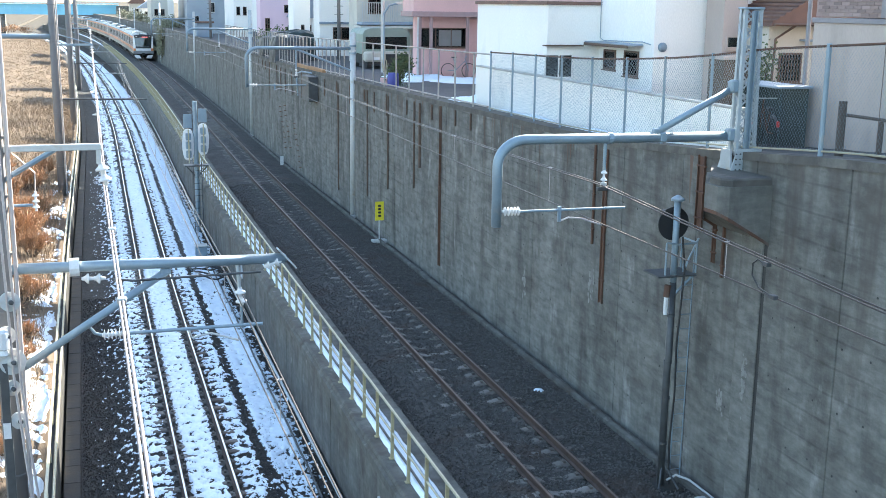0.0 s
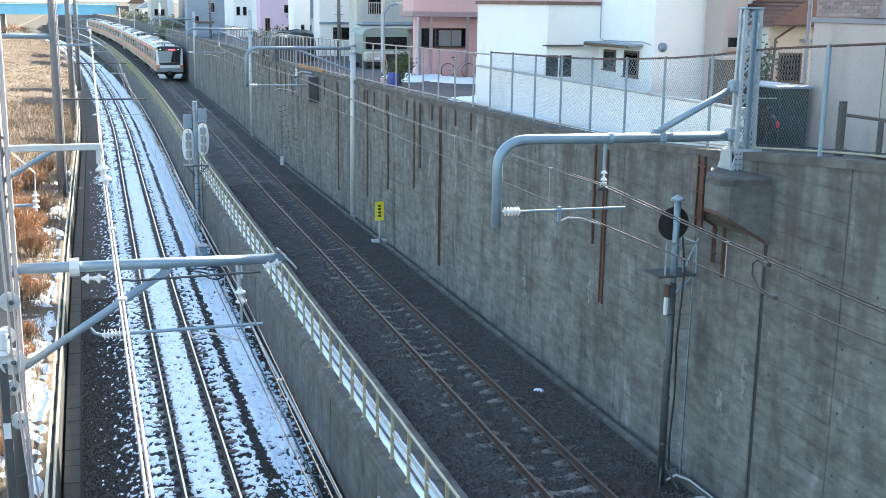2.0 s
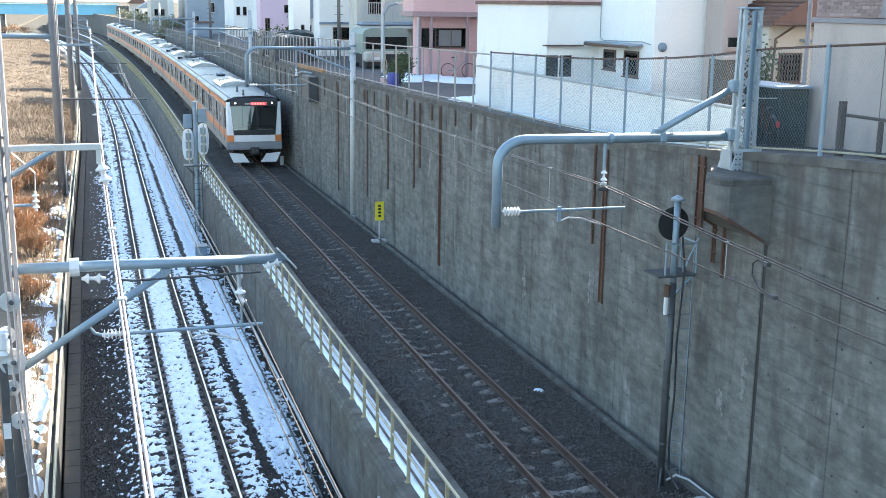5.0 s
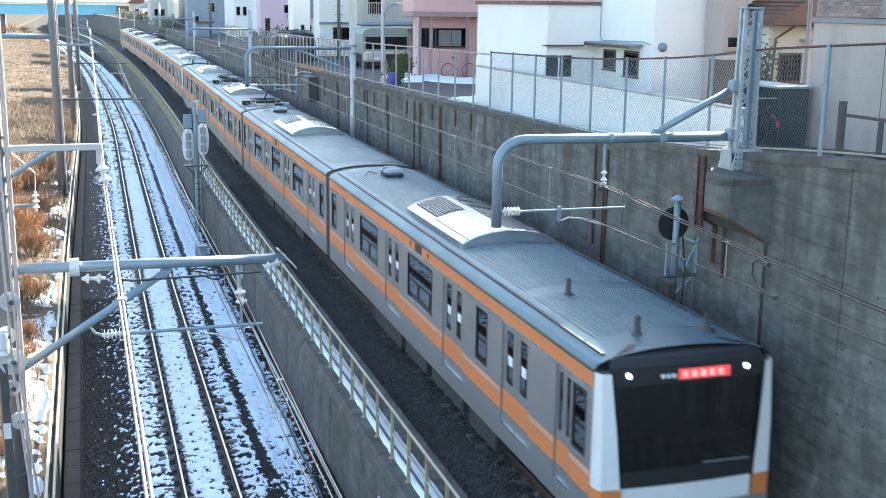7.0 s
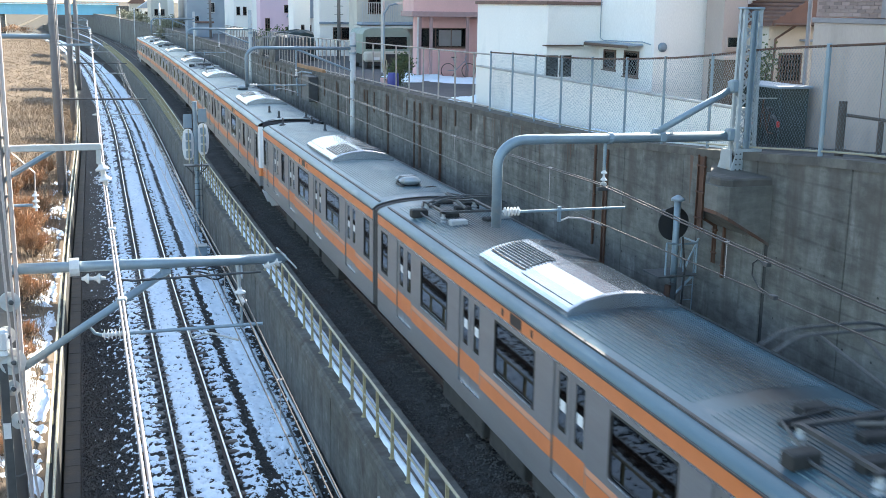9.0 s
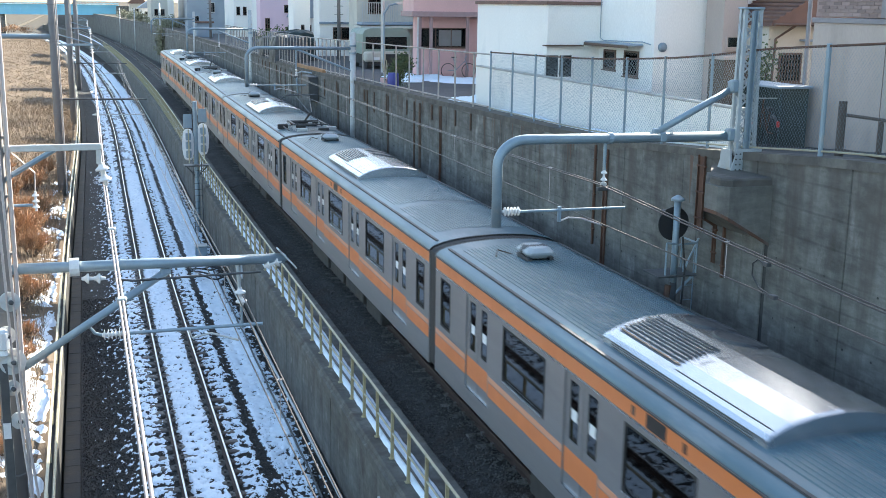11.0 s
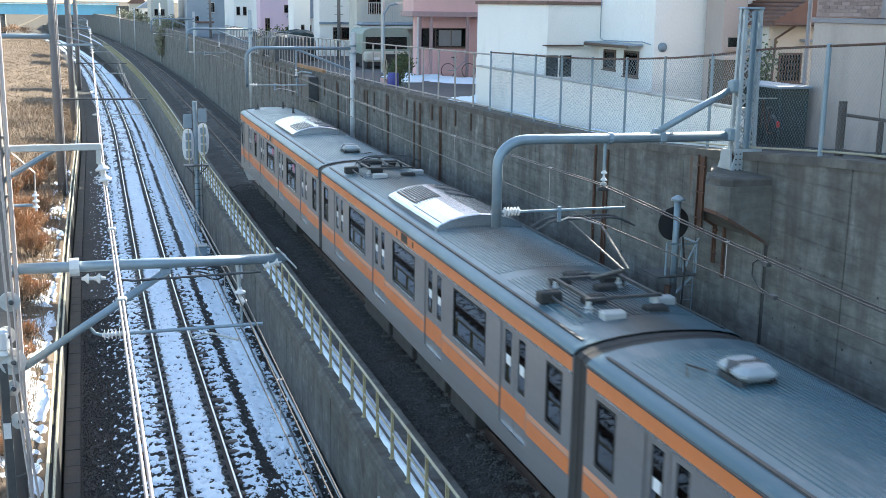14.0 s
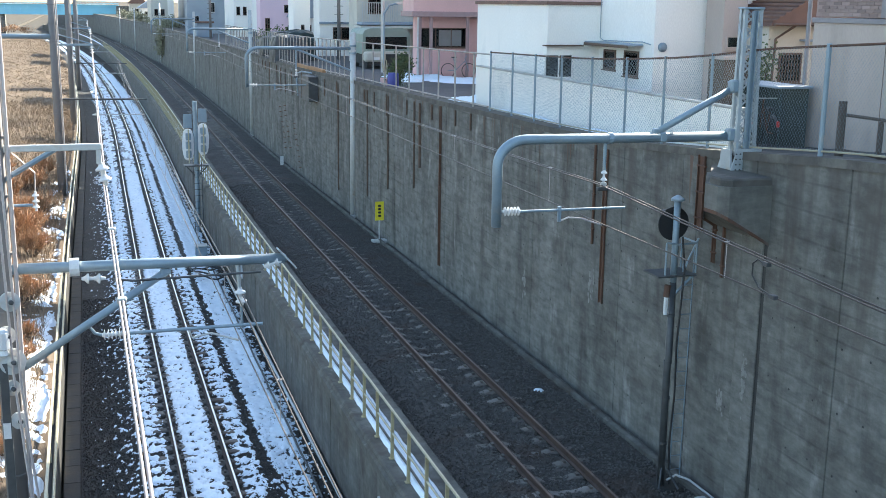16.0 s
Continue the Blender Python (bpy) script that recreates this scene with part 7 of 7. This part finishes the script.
def street_clutter():
    """Poles, bicycles and small things on the yard and along the street."""
    for x, y, h, r in ((16.75, 88, 9.5, 0.13), (12.9, 118, 9.0, 0.14), (15.6, 70, 10.0, 0.12), (12.4, 205, 9, 0.16)):
        p = thing("utility_pole", "grey concrete utility pole among the houses", "utility pole", "utility poles")
        part("shaft", Build().tube([(x, y, 4.9), (x, y, h + 3)], [r, r * 0.8], 10), POLE, p, smooth=True)
        for k in range(4):
            part("step_bolt", Build().tube([(x - 0.3, y, 7 + 0.5 * k), (x + 0.3, y, 7 + 0.5 * k)], 0.015, 5), STEEL_D, p)
        part("cross_arm", Build().box(x - 0.7, x + 0.7, y - 0.05, y + 0.05, h, h + 0.1, ch=0.01), GALV, p)
    st = thing("street_lamp", "pale tubular street lamp by the pink house", "street lamp")
    part("pole", Build().tube([(13.9, 52.5, 5.2), (13.9, 52.5, 8.2), (14.1, 52.3, 8.6), (14.5, 52.2, 8.7)], 0.05, 8), GALV, st)
    part("lamp_head", Build().box(14.4, 14.9, 52.1, 52.3, 8.66, 8.74, ch=0.02), GALV_W, st)
    for k, (x, y, a) in enumerate(((13.3, 19.7, 70), (13.05, 20.0, 62))):
        b = thing("bicycle", "parked city bicycle with dark tyres", "bicycle", "bicycles in the yard", pose(x, y, ZT(y) - 0.1, 0, 0, a))
        for w in (-0.52, 0.52):
            part("wheel", Build().tube([(w + 0.32 * math.cos(q), 0, 0.34 + 0.32 * math.sin(q)) for q in [math.pi * i / 9 for i in range(19)]], 0.018, 6), BLACK, b)
        part("bike_frame", Build().tube([(-0.52, 0, 0.34), (-0.1, 0, 0.32), (0.35, 0, 0.78), (-0.2, 0, 0.72), (-0.1, 0, 0.32)], 0.018, 6).tube([(0.52, 0, 0.34), (0.36, 0, 0.95)], 0.018, 6), RUST if k == 0 else GALV, b)
        part("handlebar", Build().tube([(0.3, -0.26, 0.98), (0.37, 0, 0.97), (0.3, 0.26, 0.98)], 0.014, 6), GALV_W, b)
        part("saddle", Build().box(-0.32, -0.08, -0.06, 0.06, 0.78, 0.84, ch=0.025), BLACK, b)
        part("mudguard", Build().tube([(-0.52 + 0.36 * math.cos(q), 0, 0.34 + 0.36 * math.sin(q)) for q in [math.pi * (0.1 + 0.1 * i) for i in range(8)]], 0.02, 6), STEEL_D, b)
        part("rear_lamp", Build().box(-0.92, -0.86, -0.03, 0.03, 0.5, 0.62, ch=0.012), REDP, b, "red rear lamp")
    c = thing("parked_car", "small dark car parked behind the yard fence", "car", "", pose(13.7, 80, ZT(80) - 0.1, 0, 0, 8))
    body = Build()
    prof = [(-1.7, 0.35), (-1.72, 0.8), (-1.5, 0.95), (-1.0, 1.02), (-0.7, 1.5), (0.7, 1.55), (1.3, 1.05), (1.7, 0.9), (1.72, 0.35)]
    body.quad_strip([[(x, q * (0.78 if z > 1.2 else 0.86), z) for x, z in prof] for q in (-0.9, -0.8, 0.8, 0.9)])
    n = len(prof)
    body.f += [tuple(range(n - 1, -1, -1)), tuple(range(3 * n, 4 * n))]
    part("body", body, STEEL_D, c)
    for sx in (-1.1, 1.1):
        for sy in (-0.7, 0.7):
            part("wheel", Build().lathe((sx, sy - 0.1, 0.3), (0, 1, 0), [(0, 0.1), (0, 0.3), (0.2, 0.3), (0.2, 0.1)], 16), BLACK, c)
    part("side_glass", Build().box(-0.62, 1.05, -0.72, -0.705, 1.08, 1.42), HGLASS, c)
    pile = thing("flower_tub", "terracotta tub with pale dry stalks", "plant pot")
    part("tub", Build().lathe((11.75, 44.2, 5.4), (0, 0, 1), [(0, 0.16), (0.3, 0.2), (0.32, 0.2), (0.32, 0.02)], 14), PINKW, pile)
    for k in range(9):
        a = 0.7 * k
        part("stalk", Build().tube([(11.75, 44.2, 5.7), (11.75 + 0.14 * math.cos(a), 44.2 + 0.14 * math.sin(a), 6.3 + 0.05 * (k % 4))], 0.012, 4), CREAM, pile)
    for k in range(3):
        solo("service_wire", Build().tube([(14.9 + 0.1 * k, 30.9, 9.3 + 0.3 * k), (14.0, 45, 8.9 + 0.3 * k), (14.5, 55, 9.3 + 0.3 * k), (15.6, 70, 9.6 + 0.2 * k)], 0.012, 5), WIRE, "thin dark service wire between the houses", "wire", group="service wires")


street_clutter()


def bridge():
    y, t = 335.0, thing("road_bridge", "sky-blue steel girder road bridge far over the line", "bridge")
    part("girder", Build().box(-60, 11.2, y, y + 0.5, 4.8, 7.3), BLUEB, t)
    part("top_flange", Build().box(-60, 11.2, y - 0.3, y + 6, 7.3, 7.5).box(-60, 11.2, y - 0.3, y + 0.6, 4.65, 4.8), BLUEB, t)
    st = Build().box(-0.06, 0.06, -0.2, 0, 4.8, 7.3).mesh("stiffener", BLUEB)
    for k in range(24):
        part("stiffener", st, BLUEB, t, m=pose(-35 + 2 * k, y, 0))
    for z in (7.9, 8.4):
        part("parapet_rail", Build().tube([(-60, y, z), (11.2, y, z)], 0.07, 6), BLUEB, t)
    part("abutment", Build().box(10.5, 22, y - 1, y + 8, -1, 7.2), CONC, t, "dark concrete abutment")
    part("pier", Build().box(-22, -19, y + 0.5, y + 5, -2, 4.65), CONC, t)


bridge()


# ---------------- vegetation ----------------
def blades(name, mat, label, count, place, h0, h1, w, lean, seed, kind="stuff"):
    """Many thin dry stems as narrow leaning triangles."""
    rng = np.random.default_rng(seed)
    b = Build()
    for _ in range(count):
        x, y, z = place(rng)
        a, h = rng.uniform(0, 6.28), rng.uniform(h0, h1)
        dx, dy = math.cos(a) * w, math.sin(a) * w
        lx, ly = rng.normal(0, lean, 2) * h
        o = len(b.v)
        b.v += [(x - dx, y - dy, z - 0.05), (x + dx, y + dy, z - 0.05), (x + dx * 0.6 + lx * 0.4, y + dy * 0.6 + ly * 0.4, z + h * 0.6), (x - dx * 0.6 + lx * 0.4, y - dy * 0.6 + ly * 0.4, z + h * 0.6), (x + lx, y + ly, z + h * 0.9)]
        b.f += [(o, o + 1, o + 2, o + 3), (o + 3, o + 2, o + 4)]
    return solo(name, b, mat, label, kind=kind)


def meadow_z(x, y):
    e = XL(y) - 3.42 - x
    return -1.22 + 0.55 * min(1, e / 3) + 0.9 * min(1, max(0, (e - 3) / 25))


def meadow_place(y0, y1, e0, e1, p=1.5):
    def f(rng):
        y = y0 + (y1 - y0) * rng.random()
        e = e0 + (e1 - e0) * rng.random() ** p
        x = XL(y) - 3.42 - e
        return x, y, meadow_z(x, y)
    return f


blades("meadow_grass", GRASS, "tall dry straw-coloured grass on the bank", 26000, meadow_place(20, 110, 0.35, 9), 0.2, 0.6, 0.011, 0.6, 1)
blades("meadow_grass", GRASS, "tall dry straw-coloured grass on the far bank", 34000, meadow_place(70, 310, 0.5, 30), 0.12, 0.32, 0.03, 3.2, 2)


def brush(cx, cy, r, h, seed, label):
    """A bush of dry stems: short trunk, limbs and many fine twigs with an uneven outline."""
    rng = np.random.default_rng(seed)
    z0 = meadow_z(cx, cy) - 0.05
    t = thing("dry_shrub", label, "shrub", "dry shrubs on the bank")
    limbs = Build()
    twigs = Build()
    for k in range(26):
        a, q = rng.uniform(0, 6.28), rng.random() ** 0.6
        tip = Vector((cx + r * q * math.cos(a), cy + r * q * math.sin(a), z0 + h * (1 - 0.45 * q * q) * rng.uniform(0.75, 1.05)))
        base = Vector((cx + 0.2 * r * math.cos(a), cy + 0.2 * r * math.sin(a), z0))
        mid = (base + tip) / 2 + Vector((0, 0, 0.12 * h))
        limbs.tube([base, mid, tip], [0.018, 0.012, 0.004], 4, cap=False)
        for j in range(52):
            u = rng.uniform(0.25, 1.0)
            p = base.lerp(mid, u * 2) if u < 0.5 else mid.lerp(tip, u * 2 - 1)
            d = Vector(rng.normal(0, 1, 3)) * 0.16 * r + Vector((0, 0, 0.10 * h))
            s = d.cross(Vector((0.3, 0.5, 1))).normalized() * 0.011
            o = len(twigs.v)
            twigs.v += [tuple(p - s), tuple(p + s), tuple(p + d + s * 0.5), tuple(p + d - s * 0.5)]
            twigs.f.append((o, o + 1, o + 2, o + 3))
    tagged(part("limb_mass", limbs, WOODP, t), kind="stuff")
    tagged(part("twig_mass", twigs, SHRUB, t, "reddish-brown dry twigs"), kind="stuff")


for k, (e, y, r, h) in enumerate(((1.6, 47, 1.2, 1.3), (2.4, 42, 1.0, 1.3), (1.2, 53, 1.0, 1.2), (3.2, 52, 1.3, 1.4), (1.9, 60, 1.1, 1.2), (0.9, 38, 0.7, 0.9), (1.7, 35, 0.8, 1.0), (1.0, 31, 0.6, 0.8), (1.4, 66, 0.9, 1.0), (3.6, 64, 1.2, 1.2), (1.1, 45, 0.8, 1.0), (0.9, 27, 0.5, 0.6), (2.7, 38, 1.1, 1.3), (3.0, 46, 1.2, 1.4), (2.2, 50, 1.1, 1.3), (4.2, 57, 1.3, 1.4), (2.6, 56, 1.0, 1.2), (1.9, 39.5, 0.9, 1.1), (2.9, 33, 0.9, 1.1), (1.3, 49.5, 0.8, 1.0), (4.4, 48, 1.2, 1.3), (1.8, 29.5, 0.6, 0.8))):
    brush(XL(y) - 3.42 - e, y, r, h, 40 + k, "reddish dry brush on the meadow bank")

for k, (e, y, r, h) in enumerate(((0.9, 24.5, 0.4, 0.55), (1.2, 22.5, 0.45, 0.6), (0.85, 21, 0.35, 0.5), (1.3, 26, 0.5, 0.7), (0.75, 33.5, 0.4, 0.6), (1.5, 20, 0.4, 0.5))):
    brush(XL(y) - 3.42 - e, y, r, h, 90 + k, "small reddish dry brush by the low wall")


def bank_snow():
    """Broken old snow along the foot of the bank."""
    rows, y = [], 17.0
    while y < 72:
        row = []
        for i in range(26):
            e = 0.02 + 0.052 * i
            x = XL(y) - 3.42 - e
            c = 0.12 + 0.7 * noise.noise((x * 0.9, y * 0.55, 31)) + 0.55 * noise.noise((x * 3.6, y * 2.6, 32)) + 0.35 * noise.noise((x * 9, y * 8, 33)) - 1.0 * max(0, e - 0.75) - 0.8 * max(0, 0.14 - e) * 5
            if y > 34:
                c -= 0.012 * (y - 34)
            base = meadow_z(x, y) + 0.09 * noise.noise((x * 0.7, y * 0.5, 3)) + 0.1 * noise.noise((x * 2.3, y * 1.9, 7))
            row.append((x, y, base + max(-0.12, min(0.11, 0.26 * c)) + 0.02 * noise.noise((x * 14, y * 12, 34))))
        rows.append(row)
        y += 0.075
    solo("bank_snow", Build().quad_strip([r[::-1] for r in rows]), SNOW, "broken lumpy old snow at the foot of the bank", kind="stuff", smooth=True)


bank_snow()


def leaves(name, mat, label, cat, clumps, count, size, seed, kind=""):
    """A crown of many small leaves around several clump centres, on thin stems."""
    rng = np.random.default_rng(seed)
    t = thing(name, label, cat)
    b, st = Build(), Build()
    for (cx, cy, cz, r, h) in clumps:
        st.tube([(cx, cy, cz - h), (cx + 0.1 * r, cy, cz)], [0.06 * r + 0.02, 0.02], 6)
        for _ in range(count):
            d = Vector(rng.normal(0, 0.42, 3))
            p = Vector((cx + d.x * r, cy + d.y * r, cz + d.z * h))
            a = Vector(rng.normal(0, 1, 3)).normalized() * size
            c = a.cross(Vector(rng.normal(0, 1, 3))).normalized() * size * 0.6
            o = len(b.v)
            b.v += [tuple(p - a), tuple(p + c), tuple(p + a), tuple(p - c)]
            b.f.append((o, o + 1, o + 2, o + 3))
    tagged(part("stem_mass", st, WOODP, t), kind="stuff")
    tagged(part("foliage", b, mat, t), kind="stuff")


leaves("potted_shrub", LEAF, "evergreen shrub by the yard fence", "shrub", [(12.0, 43, 6.1, 0.5, 0.5), (12.3, 43.4, 6.4, 0.4, 0.4), (11.8, 42.8, 5.8, 0.4, 0.4)], 500, 0.05, 71)
leaves("garden_shrub", LEAF, "thin evergreen by the tiled house", "shrub", [(16.2, 24.2, 7.3, 0.35, 0.6), (16.0, 24.1, 6.8, 0.3, 0.4)], 220, 0.05, 72)
leaves("creeper", IVY, "olive creeper hanging down the retaining wall", "creeper", [(XW(165) - 0.3, 165 + k * 0.7 - 2, 4.6 - 0.9 * (k % 4), 1.0, 1.0) for k in range(8)], 220, 0.13, 73)
leaves("hedge", IVY, "pale thicket on the wall top", "hedge", [(11.8 + 0.6 * (k % 5), 172 + 5 * (k // 5), 5.2 + 0.3 * (k % 3), 1.3, 0.8) for k in range(15)], 110, 0.14, 74)
leaves("hedge", LEAF, "dark evergreen hedge behind the fence", "hedge", [(13.2 + 0.5 * k, 84 + 0.6 * k, 6.0, 0.8, 0.8) for k in range(7)], 400, 0.09, 75)
leaves("far_thicket", SHRUB, "pale leafless thicket below the far bridge", "thicket", [(-40 + 2.6 * k, 326 + 3 * (k % 3), 0.7 + 0.4 * (k % 2), 2.2, 1.0) for k in range(11)], 260, 0.2, 76)
leaves("wall_top_scrub", IVY, "pale scrub along the wall top", "scrub", [(XW(195 + 7 * k) + 1.2 + 0.4 * (k % 3), 195 + 7 * k, 5.6 + 0.3 * (k % 2), 1.3, 1.0) for k in range(12)], 200, 0.17, 77)


motions()
